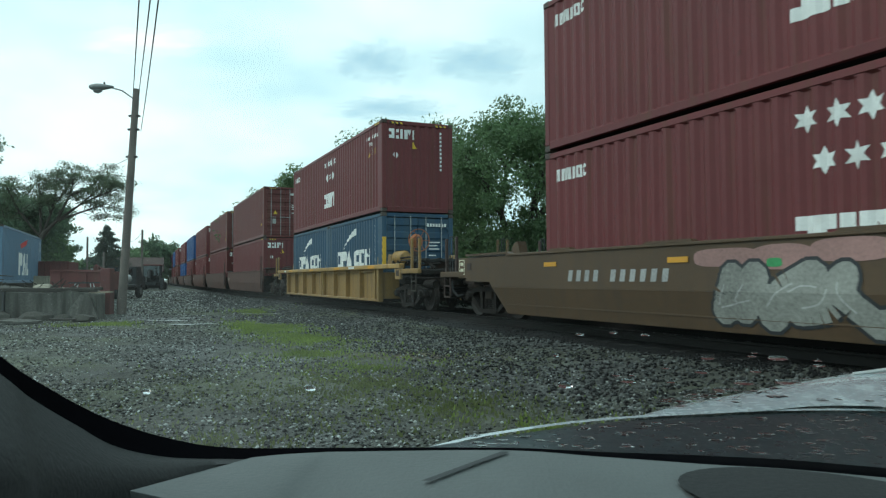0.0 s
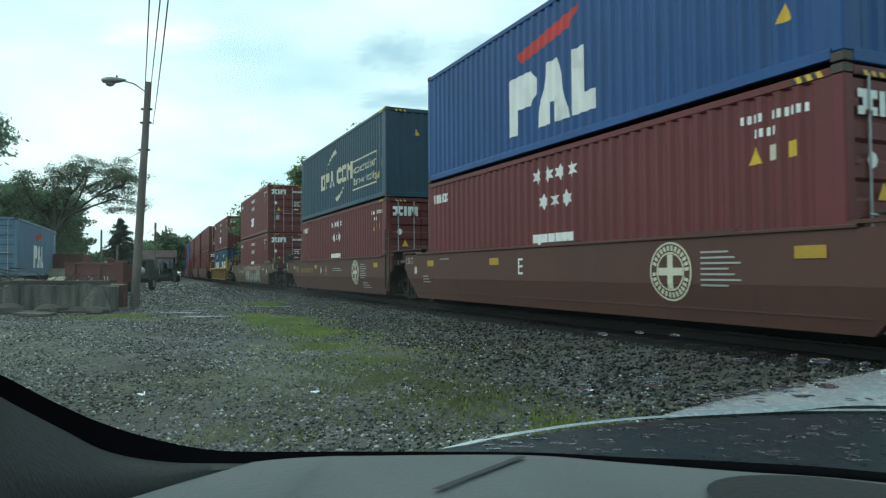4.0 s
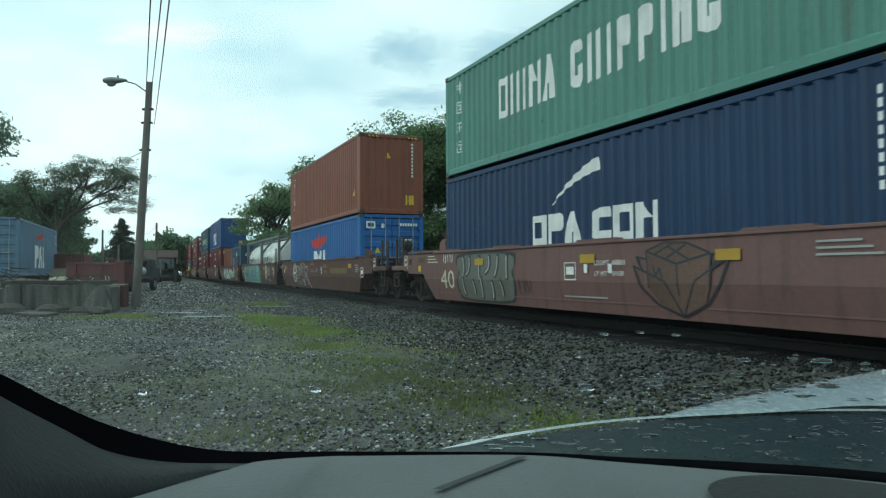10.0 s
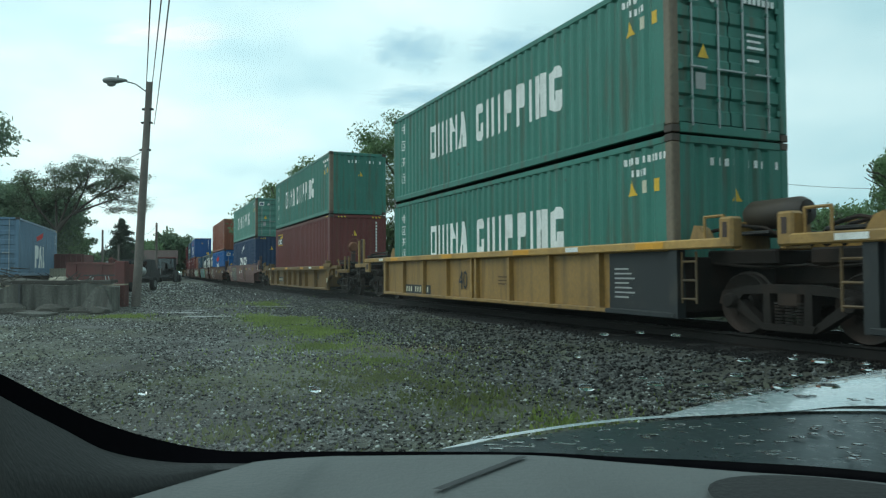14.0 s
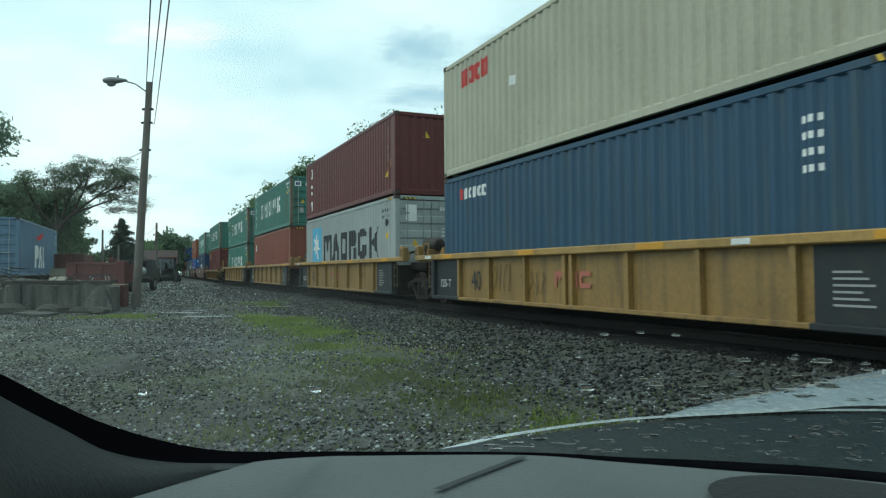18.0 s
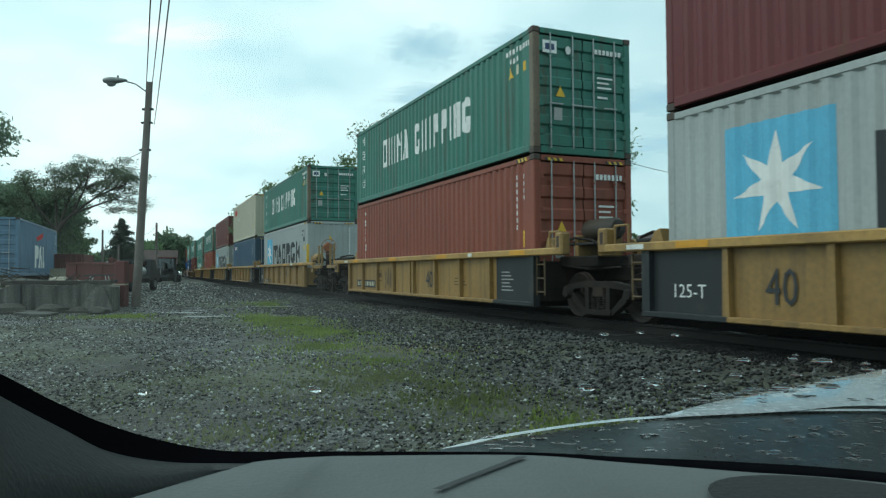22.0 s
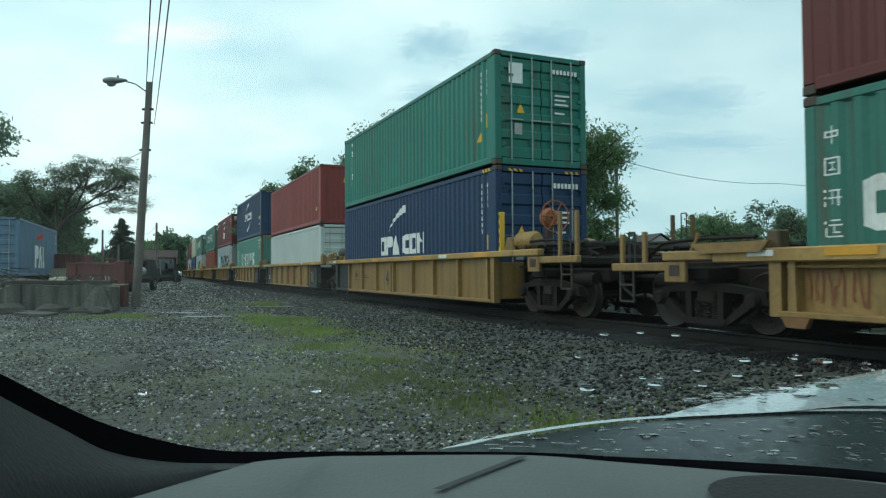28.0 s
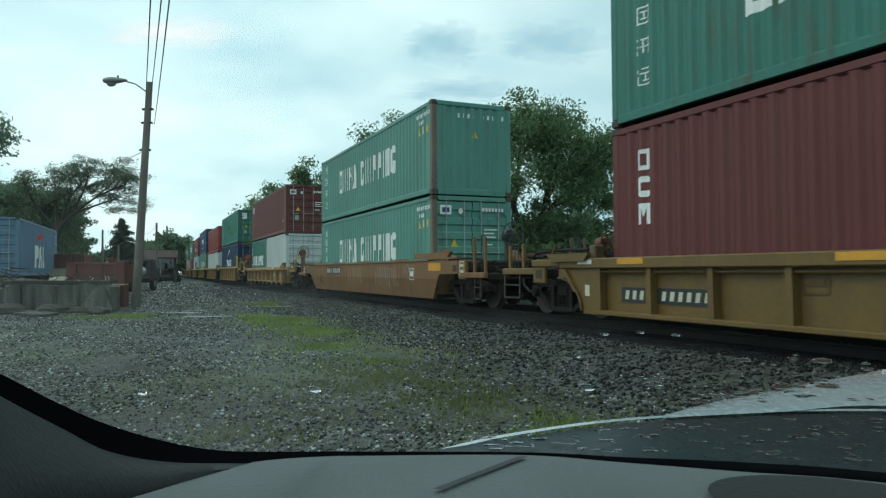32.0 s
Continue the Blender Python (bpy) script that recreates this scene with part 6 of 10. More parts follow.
def container(label, length, h, mat, rear, marks="", end_marks="", bent=0):
    """A corrugated steel box; its +y side faces the yard, its -x end is the rear one."""
    t = thing("shipping_container", label, "container", "containers on the train")
    L2 = length / 2
    wall = pressed_wall(length - 0.30, 0.17, h - 0.12)
    for s2 in (1, -1):
        g = Geo()
        g.f = list(wall.f)
        g.v = [(x * s2, (y + HALF_W - 0.012) * s2, z) for x, y, z in wall.v]
        part("side_panel", g, mat, t, "corrugated steel side")
    # frame
    for s2 in (1, -1):
        part("top_rail", Geo().box((0, s2 * (HALF_W - 0.035), h - 0.075), (length - 0.34, 0.07, 0.10), cut=0.008), mat, t)
        part("bottom_rail", Geo().box((0, s2 * (HALF_W - 0.045), 0.11), (length - 0.34, 0.09, 0.13), cut=0.008), mat, t)
        for e in (1, -1):
            part("corner_post", Geo().box((e * (L2 - 0.085), s2 * (HALF_W - 0.085), h / 2), (0.165, 0.165, h - 0.23), cut=0.02), WORN_POST if e < 0 < s2 and mat in (PAINT["pale_green"], PAINT["teal"]) else mat, t)
    for e in (1, -1):
        part("end_header", Geo().box((e * (L2 - 0.06), 0, h - 0.07), (0.11, 2 * HALF_W - 0.35, 0.12), cut=0.01), mat, t)
        part("end_sill", Geo().box((e * (L2 - 0.06), 0, 0.085), (0.11, 2 * HALF_W - 0.35, 0.15), cut=0.01), mat, t)
    cast = bpy.data.meshes.get("corner_casting") or Geo().box((0, 0, 0), (0.178, 0.162, 0.118), cut=0.012).mesh("corner_casting")
    for e in (1, -1):
        for s2 in (1, -1):
            for z in (0.059, h - 0.059):
                part("corner_casting", cast, CASTING, t).location = (e * (L2 - 0.089), s2 * (HALF_W - 0.081), z)
    roof = Geo()
    n = int(length / 0.5)
    for i in range(n + 1):
        x = -L2 + 0.1 + (length - 0.2) * i / n
        z = h - 0.03 - (0.02 if i % 2 else 0)
        roof.v += [(x, -HALF_W + 0.05, z), (x, HALF_W - 0.05, z)]
        if i:
            roof.f.append((2 * i - 2, 2 * i - 1, 2 * i + 1, 2 * i))
    part("roof", roof, mat, t)
    part("floor", Geo().box((0, 0, 0.13), (length - 0.2, 2 * HALF_W - 0.2, 0.05)), UNDER, t)
    # the two ends
    for e in (1, -1):
        doors = (rear == "doors") == (e < 0)
        if doors:
            for s2 in (1, -1):
                door = Geo()
                w = HALF_W - 0.175
                zs = [0.18, 0.30]
                rib = (h - 0.60) / 5
                for i in range(5):
                    z0 = 0.30 + rib * i
                    zs += [z0 + rib * 0.2, z0 + rib * 0.3, z0 + rib * 0.7, z0 + rib * 0.8]
                zs += [h - 0.30, h - 0.16]
                xs = []
                for z in zs:
                    k = (z - 0.30) / rib % 1.0
                    xs.append(0.036 if 0.30 < z < h - 0.30 and 0.28 < k < 0.72 else 0.0)
                for i, (z, d) in enumerate(zip(zs, xs)):
                    x = e * (L2 - 0.028 - d)
                    door.v += [(x, s2 * 0.012, z), (x, s2 * (0.012 + w), z)]
                    if i:
                        door.f.append((2 * i - 2, 2 * i - 1, 2 * i + 1, 2 * i))
                leaf = part("door", door, mat, t, "ribbed steel door leaf")
                for y in (0.26, 0.80):
                    part("lock_rod", Geo().rod((e * (L2 - 0.004), s2 * y, 0.12), (e * (L2 - 0.004), s2 * y, h - 0.10), 0.017, 8), ROD, leaf, "galvanised locking rod", smooth=60)
                    part("handle", Geo().box((e * (L2 + 0.012), s2 * (y - 0.12), h * 0.40), (0.02, 0.34, 0.03), cut=0.006), ROD, leaf)
                    for z in (0.55, h - 0.55):
                        part("rod_bracket", Geo().box((e * (L2 - 0.008), s2 * y, z), (0.035, 0.10, 0.06), cut=0.006), mat, leaf)
                for i in range(4):
                    part("hinge", Geo().box((e * (L2 - 0.014), s2 * (HALF_W - 0.19), 0.45 + (h - 0.9) * i / 3), (0.03, 0.09, 0.10), cut=0.008), mat, leaf)
        else:
            g = pressed_wall(2 * HALF_W - 0.32, 0.16, h - 0.13)
            g.v = [(e * (L2 - 0.02 + y), x, z) for x, y, z in g.v]
            part("end_panel", g, mat, t, "corrugated steel end wall")
    # marks on the yard side
    for name, shapes, m in logo_marks(marks, length, h):
        if mat is PAINT["white_box"] and name == "code_bars":
            m = BLACK
        top = 0.008 if name in ("sign_field", "logo_star") else (0.011 if name in ("sign_rays", "sign_blocks") else 0.004)
        g = on_wall(shapes, length - 0.30, top)
        g.v = [(x, y + HALF_W - 0.012, z) for x, y, z in g.v]
        part(name, g, m, t)
    # marks on the rear end
    ends = []
    plate = rear == "doors"
    if plate:
        ends += [("code_bars", [rect(0.30 + 0.1 * i, 0.37 + 0.1 * i, h * 0.84, h * 0.88) for i in range(7)] + [rect(0.36, 0.66, h * 0.60, h * 0.615), rect(0.36, 0.75, h * 0.64, h * 0.655), rect(0.36, 0.72, h * 0.56, h * 0.575), rect(0.36, 0.62, h * 0.48, h * 0.495)], WHITE),
                 ("warning_sticker", triangle(-0.56, h * 0.46, 0.22), YELLOW_MARK), ("data_plate", [rect(-0.72, -0.52, h * 0.27, h * 0.37)], GREY_MARK)]
    elif marks.startswith("green"):
        ends += [("code_bars", [rect(-0.42 + 0.15 * i, -0.36 + 0.15 * i, h - 0.44, h - 0.32) for i in range(10) if i not in (4, 8)], WHITE), ("warning_sticker", triangle(0.10, h * 0.62, 0.22), YELLOW_MARK)]
    else:
        ends += [("code_bars", [rect(0.76, 0.82, h - 0.36 - 0.13 * i, h - 0.28 - 0.13 * i) for i in range(10)], WHITE), ("warning_sticker", triangle(-0.15, h * 0.70, 0.22), YELLOW_MARK)]
    if end_marks == "badge":
        ends += [("badge", [rect(-0.98, -0.64, h * 0.80, h * 0.90)], WHITE), ("badge_bar", [rect(-0.92, -0.70, h * 0.825, h * 0.875)], STEEL_MARK), ("round_mark", [[(-0.36 + 0.07 * math.cos(k), h * 0.84 + 0.09 * math.sin(k)) for k in np.linspace(0, 5.5, 8)]], WHITE)]
    elif end_marks == "short_name":
        ends += [("name_blocks", [[(-a, b) for a, b in s2] for s2 in word("z43", 0.98, h * 0.80, 0.30, 0.10, 0.04, 0.34)], WHITE), ("round_mark", [[(-0.75 + 0.09 * math.cos(k), h * 0.62 + 0.10 * math.sin(k)) for k in np.linspace(0, 5.5, 8)]], WHITE)]
    elif end_marks == "yellow":
        ends += [("yellow_sticker", [rect(0.52, 0.84, h * 0.12, h * 0.24)], YELLOW_MARK)]
    elif end_marks == "red_name":
        ends += [("name_blocks", [[(-a, b) for a, b in s2] for s2 in word("1121", 0.20, h * 0.71, 0.17, 0.05, 0.02, 0.13)], RED_MARK)]
    elif end_marks == "white_square":
        ends += [("white_plate", [rect(-0.86, -0.50, h * 0.72, h * 0.90)], WHITE)]
    elif end_marks == "placard":
        ends += [("hazard_placard", [[(-0.9, h * 0.72), (-0.65, h * 0.60), (-0.4, h * 0.72), (-0.65, h * 0.84)]], WHITE)]
    for name, shapes, m in ends:
        g = on_wall(shapes, 2 * HALF_W - 0.32, 0.006, flat=plate)
        if name == "badge_bar":
            g.v = [(x, y + 0.004, z) for x, y, z in g.v]
        # seen from behind the train, +u of the end runs to the right, away from the yard
        g.v = [(-L2 + 0.02 - y, -x, z) for x, y, z in g.v]
        part(name, g, m, t)
    # tall boxes carry short black and yellow bars at the top corners
    if h > 2.7:
        for mat2, shift in ((YELLOW_MARK, 0.0), (BLACK, 0.07)):
            g = Geo()
            for i in range(3):
                x = -L2 + 0.26 + 0.14 * i + shift
                g.poly([(x, HALF_W + 0.003, h - 0.115), (x + 0.07, HALF_W + 0.003, h - 0.115), (x + 0.11, HALF_W + 0.003, h - 0.035), (x + 0.04, HALF_W + 0.003, h - 0.035)])
                for y0 in (-HALF_W + 0.24, HALF_W - 0.70):
                    y = y0 + 0.14 * i + shift
                    g.poly([(-L2 - 0.006, y, h - 0.125), (-L2 - 0.006, y + 0.07, h - 0.125), (-L2 - 0.006, y + 0.11, h - 0.065), (-L2 - 0.006, y + 0.04, h - 0.065)])
            part("hazard_stripes", g, mat2, t, "short warning stripes at the top corners")
    return t


STEEL_MARK = material("navy_badge_marking", (0.03, 0.06, 0.14), 0.6)


def tank_container(label):
    """A tank in an open 20 ft frame."""
    t = thing("tank_container", label, "tank container", "tank containers")
    L2, h = 3.03, 2.591
    cyl = [(0.02, -2.92), (0.60, -2.89), (0.92, -2.82), (1.08, -2.72), (1.15, -2.56), (1.16, -2.40), (1.16, 2.40), (1.15, 2.56), (1.08, 2.72), (0.92, 2.82), (0.60, 2.89), (0.02, 2.92)]
    tank = part("tank", Geo().lathe(cyl, (0, 0, 1.30), "x", 40), TANK_WHITE, t, "glossy white tank shell", smooth=40)
    for x in (-1.4, 0, 1.4):
        part("band", Geo().lathe([(1.160, x - 0.008), (1.165, x - 0.008), (1.165, x + 0.008), (1.160, x + 0.008)], (0, 0, 1.30), "x", 40), GREY_MARK, tank)
    for e in (1, -1):
        for s2 in (1, -1):
            part("corner_post", Geo().box((e * (L2 - 0.07), s2 * (HALF_W - 0.07), h / 2), (0.14, 0.14, h), cut=0.015), FRAME_GREY, t)
            part("brace", Geo().rod((e * (L2 - 0.07), s2 * (HALF_W - 0.1), h - 0.85), (e * (L2 - 0.07), s2 * 0.50, h - 0.08), 0.062, 6), FRAME_GREY, t)
        for z in (0.08, h - 0.07):
            part("end_beam", Geo().box((e * (L2 - 0.07), 0, z), (0.12, 2 * HALF_W - 0.28, 0.13), cut=0.01), FRAME_GREY, t)
    for s2 in (1, -1):
        for z in (0.08, h - 0.06):
            part("side_rail", Geo().box((0, s2 * (HALF_W - 0.06), z), (2 * L2 - 0.28, 0.10, 0.10), cut=0.01), FRAME_GREY, t)
    part("walkway", Geo().box((0, 0.25, h - 0.10), (4.6, 0.5, 0.04)), ROD, t, "narrow top walkway")
    part("manlid", Geo().rod((0.3, 0, h - 0.2), (0.3, 0, h - 0.02), 0.28, 16), ROD, t, smooth=40)
    # marks wrap round the shell
    def wrap(shapes, r=1.163):
        g = Geo()
        for s2 in shapes:
            lo, hi = min(b for a, b in s2), max(b for a, b in s2)
            n = max(1, int((hi - lo) / 0.06))
            for k in range(n):
                flip = [(b, a) for a, b in s2]
                piece = clip(clip(flip, lo + (hi - lo) * k / n - 1e-6, True), lo + (hi - lo) * (k + 1) / n + 1e-6, False)
                if len(piece) > 2:
                    g.poly([(a, math.sqrt(max(0.05, r * r - (b - 1.30) ** 2)) + 0.006, b) for b, a in piece])
        return g
    part("name_blocks", wrap([q for u, w in ((1.88, 0.36), (1.42, 0.28), (1.06, 0.40), (0.58, 0.32), (0.18, 0.28), (-0.18, 0.16), (-0.44, 0.2)) for q in glyph(3 if w > 0.33 else (1 if w > 0.21 else 0), u, 0.98, w, 0.36 if w < 0.31 else 0.48, 0.042)]), LOGO_GREEN, tank, "dark green block name")
    part("logo_square", wrap([rect(2.0, 2.45, 0.94, 1.00), rect(2.0, 2.45, 1.36, 1.42), rect(2.0, 2.06, 1.0, 1.36), rect(2.39, 2.45, 1.0, 1.36), rect(2.28, 2.33, 1.06, 1.30), rect(2.12, 2.17, 1.06, 1.30)]), STEEL_MARK, tank)
    part("hazard_placard", wrap([[(0.57, 1.92), (0.75, 1.76), (0.93, 1.92), (0.75, 2.08)]]), RED_MARK, tank, "red-bordered flammable placard")
    part("placard_field", wrap([[(0.64, 1.92), (0.75, 1.82), (0.86, 1.92), (0.75, 2.02)]], 1.167), WHITE, tank)
    part("code_bars", wrap([rect(-2.5 + 0.16 * j, -2.40 + 0.16 * j, 1.72 - 0.16 * i, 1.80 - 0.16 * i) for i in range(4) for j in range(6) if (i * 5 + j) % 4]), GREY_MARK, tank)
    g = Geo().poly([(-2.935, -0.2, 1.45), (-2.935, 0.05, 1.20), (-2.935, 0.3, 1.45), (-2.935, 0.05, 1.70)])
    part("hazard_placard", g, RED_MARK, tank)
    g = Geo()
    for k in range(6):
        g.poly([(-2.935, -0.35, 2.02 - 0.11 * k), (-2.935, 0.05 + 0.08 * (k % 3), 2.02 - 0.11 * k), (-2.935, 0.05 + 0.08 * (k % 3), 2.07 - 0.11 * k), (-2.935, -0.35, 2.07 - 0.11 * k)])
    part("code_bars", g, GREY_MARK, tank)
    return t


TANK_WHITE = material("tank_white", (0.62, 0.64, 0.60), 0.3, 0, 0.05, 4, 0.02, (0.30, 0.27, 0.22), 0.12, streak=True)
FRAME_GREY = material("grey_frame_paint", (0.12, 0.14, 0.14), 0.5, 0, 0.1, 8, 0.05, RUST, 0.25)
LOGO_GREEN = material("dark_green_logo", (0.015, 0.085, 0.065), 0.5)


# ---- well cars ----
def wheelset_mesh():
    g = Geo().rod((0, -0.95, 0), (0, 0.95, 0), 0.075, 10)
    for s2 in (1, -1):
        prof = [(0.075, 0.62), (0.12, 0.66), (0.13, 0.72), (0.30, 0.725), (0.36, 0.69), (0.45, 0.69), (0.45, 0.715), (0.425, 0.73), (0.42, 0.80), (0.405, 0.82), (0.35, 0.80), (0.30, 0.775), (0.14, 0.79), (0.11, 0.83), (0.075, 0.83)]
        g.lathe([(r, y * s2) for r, y in prof], (0, 0, 0), "y", 28)
        for k in range(5):
            a = 2 * math.pi * k / 5
            g.box((0.22 * math.cos(a), s2 * 0.785, 0.22 * math.sin(a)), (0.05, 0.02, 0.05))
    return g.mesh("wheelset", 35)


WHEELSET = wheelset_mesh(); WHEELSET.materials.append(WHEEL_STEEL)
RIM = Geo()
for s2 in (1, -1):
    RIM.lathe([(0.4265, s2 * 0.732), (0.4215, s2 * 0.80), (0.4065, s2 * 0.823)], (0, 0, 0), "y", 28)
RIM = RIM.mesh("bright_tread", 35); RIM.materials.append(TREAD)


def side_frame_mesh():
    g = Geo()
    g.prism([(-1.12, 0.42), (-1.06, 0.60), (-0.7, 0.66), (-0.4, 0.70), (0.4, 0.70), (0.7, 0.66), (1.06, 0.60), (1.12, 0.42), (0.80, 0.44), (0.70, 0.56), (0.3, 0.585), (-0.3, 0.585), (-0.70, 0.56), (-0.80, 0.44)], -0.07, 0.07)
    g.prism([(-0.36, 0.60), (-0.26, 0.60), (-0.24, 0.20), (-0.36, 0.20)], -0.08, 0.08)
    g.prism([(0.26, 0.60), (0.36, 0.60), (0.36, 0.20), (0.24, 0.20)], -0.08, 0.08)
    g.prism([(-0.42, 0.20), (-0.36, 0.11), (0.36, 0.11), (0.42, 0.20)], -0.09, 0.09)
    for s2 in (1, -1):
        g.prism([(s2 * 0.98, 0.47), (s2 * 0.80, 0.52), (s2 * 0.30, 0.14), (s2 * 0.40, 0.11)], -0.07, 0.07)
    return g.mesh("side_frame")


SIDE_FRAME = side_frame_mesh(); SIDE_FRAME.materials.append(RUNNING)
SPRINGS = Geo()
for x in (-0.16, 0.0, 0.16):
    for k in range(7):
        SPRINGS.rod((x, 0, 0.21 + 0.04 * k), (x, 0, 0.235 + 0.04 * k), 0.072, 10)
SPRINGS = SPRINGS.mesh("springs"); SPRINGS.materials.append(RUNNING)
BEARING = Geo().lathe([(0.01, 0.10), (0.08, 0.10), (0.105, 0.07), (0.115, -0.08)], (0, 0, 0), "y", 14).mesh("bearing_cap", 40); BEARING.materials.append(RUNNING)
BOLSTER = Geo().box((0, 0, 0.52), (0.34, 2.1, 0.22), cut=0.03).mesh("bogie"); BOLSTER.materials.append(RUNNING)
SPINNING = []        # wheelsets with the place of their car along the train


def bogie(car, x, s0):
    b = part("bogie", BOLSTER, RUNNING, car, "greasy cast-steel bogie")
    b.location = (x, 0, 0)
    for s2 in (1, -1):
        part("side_frame", SIDE_FRAME, RUNNING, b).location = (0, s2 * 0.98, 0)
        part("springs", SPRINGS, RUNNING, b).location = (0, s2 * 0.98, 0)
        for e in (1, -1):
            part("bearing_cap", BEARING, RUNNING, b).matrix_local = pose(e * 0.89, s2 * 1.04, 0.47, 0, 0, 0 if s2 > 0 else 180)
    for e in (1, -1):
        w = part("wheelset", WHEELSET, WHEEL_STEEL, b, "steel wheelset with a bright tread")
        w.location = (e * 0.89, 0, 0.425)
        SPINNING.append((w, e * 0.89, s0 + x))


def ladder(car, x, mat, y=1.42, low=0.35, high=1.25, w=0.42):
    g = Geo()
    for k in (-w / 2, w / 2):
        g.rod((x + k, y, low), (x + k, y, high), 0.018, 6)
    for i in range(3):
        z = low + 0.06 + (high - low - 0.2) * i / 2
        g.rod((x - w / 2, y, z), (x + w / 2, y, z), 0.018, 6)
    part("ladder", g, mat, car, "steel sill steps")


def hand_brake(car, x, mat, facing=-1, z=2.02, big=0.33):
    rust = ORANGE_RUST if mat is CAR_YELLOW and z > 2.0 else DARK_STEEL if mat in (CAR_RUSTY, CAR_OLIVE, CAR_BROWN) else RUST_STEEL
    part("brake_stand", Geo().box((x, 0.55, 0.55 + z / 2), (0.12, 0.16, z - 1.1), cut=0.02), GREASY_BROWN, car)
    part("brake_housing", Geo().lathe([(0.02, -0.12), (0.5 * big, -0.11), (0.66 * big, -0.03), (0.56 * big, 0.08), (0.02, 0.10)], (x, 0.55, z - 0.02), "x", 16), rust, car, "rusty hand-brake housing", smooth=40)
    g = Geo()
    cx = x + facing * 0.24
    n = 22
    ring = [(cx, 0.55 + big * math.cos(2 * math.pi * i / n), z + big * math.sin(2 * math.pi * i / n)) for i in range(n + 1)]
    g.path(ring, 0.015, 6)
    for i in range(6):
        a = 2 * math.pi * i / 6
        g.rod((cx, 0.55, z), (cx, 0.55 + big * math.cos(a), z + big * math.sin(a)), 0.011, 5)
    part("brake_wheel", g, rust, car, "spoked hand-brake wheel", smooth=60)


ORANGE_RUST = material("orange_rusted_steel", (0.30, 0.105, 0.045), 0.7, 0.1, 0.3, 9, 0.2)
RUST_STEEL = material("rust_orange_steel", (0.16, 0.065, 0.035), 0.7, 0.2, 0.3, 9, 0.2)
WALKWAY = material("dark_grating", (0.035, 0.035, 0.034), 0.7, 0.2, 0.3, 12, 0.4)


def free_end(car, e, mat, hand=False, shift=0.0, top=1.3175, smooth=False):
    """An end with a coupler: deck over the bogie, low side beams with uprights, walkway, steps, pipes and hoses."""
    X = lambda v: e * (v + shift)
    reach = 9.42
    yellow = mat in (CAR_YELLOW, CAR_OCHRE, CAR_RUSTY, CAR_AMBER)
    fit = GREASY_YELLOW if yellow else GREASY_BROWN
    step = GREASY_RESERVOIR if yellow else GREASY_BROWN
    beam = top - (0.29 if smooth else 0.155)
    part("end_deck", Geo().box((X(7.85), 0, beam - 0.08), (3.0, 1.0, 0.20), cut=0.03), RUNNING, car, "end platform")
    part("cross_beam", Geo().box((X(reach), 0, beam - 0.10), (0.14, 2.66, 0.16), cut=0.03), RUNNING, car)
    for y in (1.40, -1.40):
        part("side_beam", Geo().box((X(8.88), y, beam - 0.065), (1.26, 0.10, 0.13), cut=0.014), mat, car, "low side beam over the wheels")
        tall = 0.58 if not smooth and top < 1.2 else 1.0
        for x, h in ((8.82, 0.83 * tall), (9.36, 0.80 * tall)):
            part("stanchion", Geo().box((X(x), y * 0.955, beam + h / 2), (0.085, 0.06, h), cut=0.01), mat if yellow and y > 0 else fit, car, "upright post")
        part("grab_iron", Geo().path([(X(9.10), y * 0.93, beam), (X(9.10), y * 0.93, beam + 0.84 * tall), (X(9.24), y * 0.93, beam + 0.84 * tall), (X(9.24), y * 0.93, beam)], 0.013, 6), DARK_STEEL, car, "thin bent grab iron")
    if smooth:
        panel = part("end_panel", Geo().box((X(8.33), 1.40, top - 0.22), (0.40, 0.08, 0.46), cut=0.012), mat, car, "end panel with a framed data plate")
        frame_y, x0, z0 = 1.443, X(8.33), top - 0.20
        g = Geo()
        for a, b, c, d in ((-0.13, 0.13, 0.15, 0.17), (-0.13, 0.13, -0.17, -0.15), (-0.13, -0.11, -0.15, 0.15), (0.11, 0.13, -0.15, 0.15), (-0.08, 0.08, 0.04, 0.11), (-0.08, 0.08, -0.10, -0.03)):
            g.poly([(x0 + a, frame_y, z0 + c), (x0 + b, frame_y, z0 + c), (x0 + b, frame_y, z0 + d), (x0 + a, frame_y, z0 + d)])
        part("data_plate", g, CREAM_MARK, panel)
        part("hatch", Geo().box((X(7.95), 1.456, top - 0.19), (0.20, 0.012, 0.16), cut=0.005), GREASY_BROWN, car, "small dark hatch")
    else:
        for y in (1.42, -1.42):
            part("chord_end", Geo().box((X(7.79), y, top - 0.068), (0.96, 0.16, 0.134), cut=0.016), LIT_CHORD_YELLOW if mat is CAR_YELLOW else mat, car, "end of the top chord")
        part("hanging_plate", Geo().box((X(8.05), 1.43, beam - 0.14), (0.42, 0.07, 0.30), cut=0.012), mat, car)
        part("plate_hatch", Geo().box((X(8.05), 1.468, beam - 0.12), (0.20, 0.01, 0.16)), GREASY_BROWN, car)
    # walkway of thin bars with pipes laid along it
    walk_z = beam + 0.26
    bars = Geo()
    for k in range(7):
        bars.box((X(8.15 + 0.05 * (k % 2)), -1.05 + 0.35 * k, walk_z), (2.2, 0.09, 0.035))
    for k in range(4):
        bars.box((X(7.3 + 0.6 * k), 0, walk_z - 0.04), (0.05, 2.2, 0.04))
    part("walkway", bars, WALKWAY, car, "open-grid walkway")
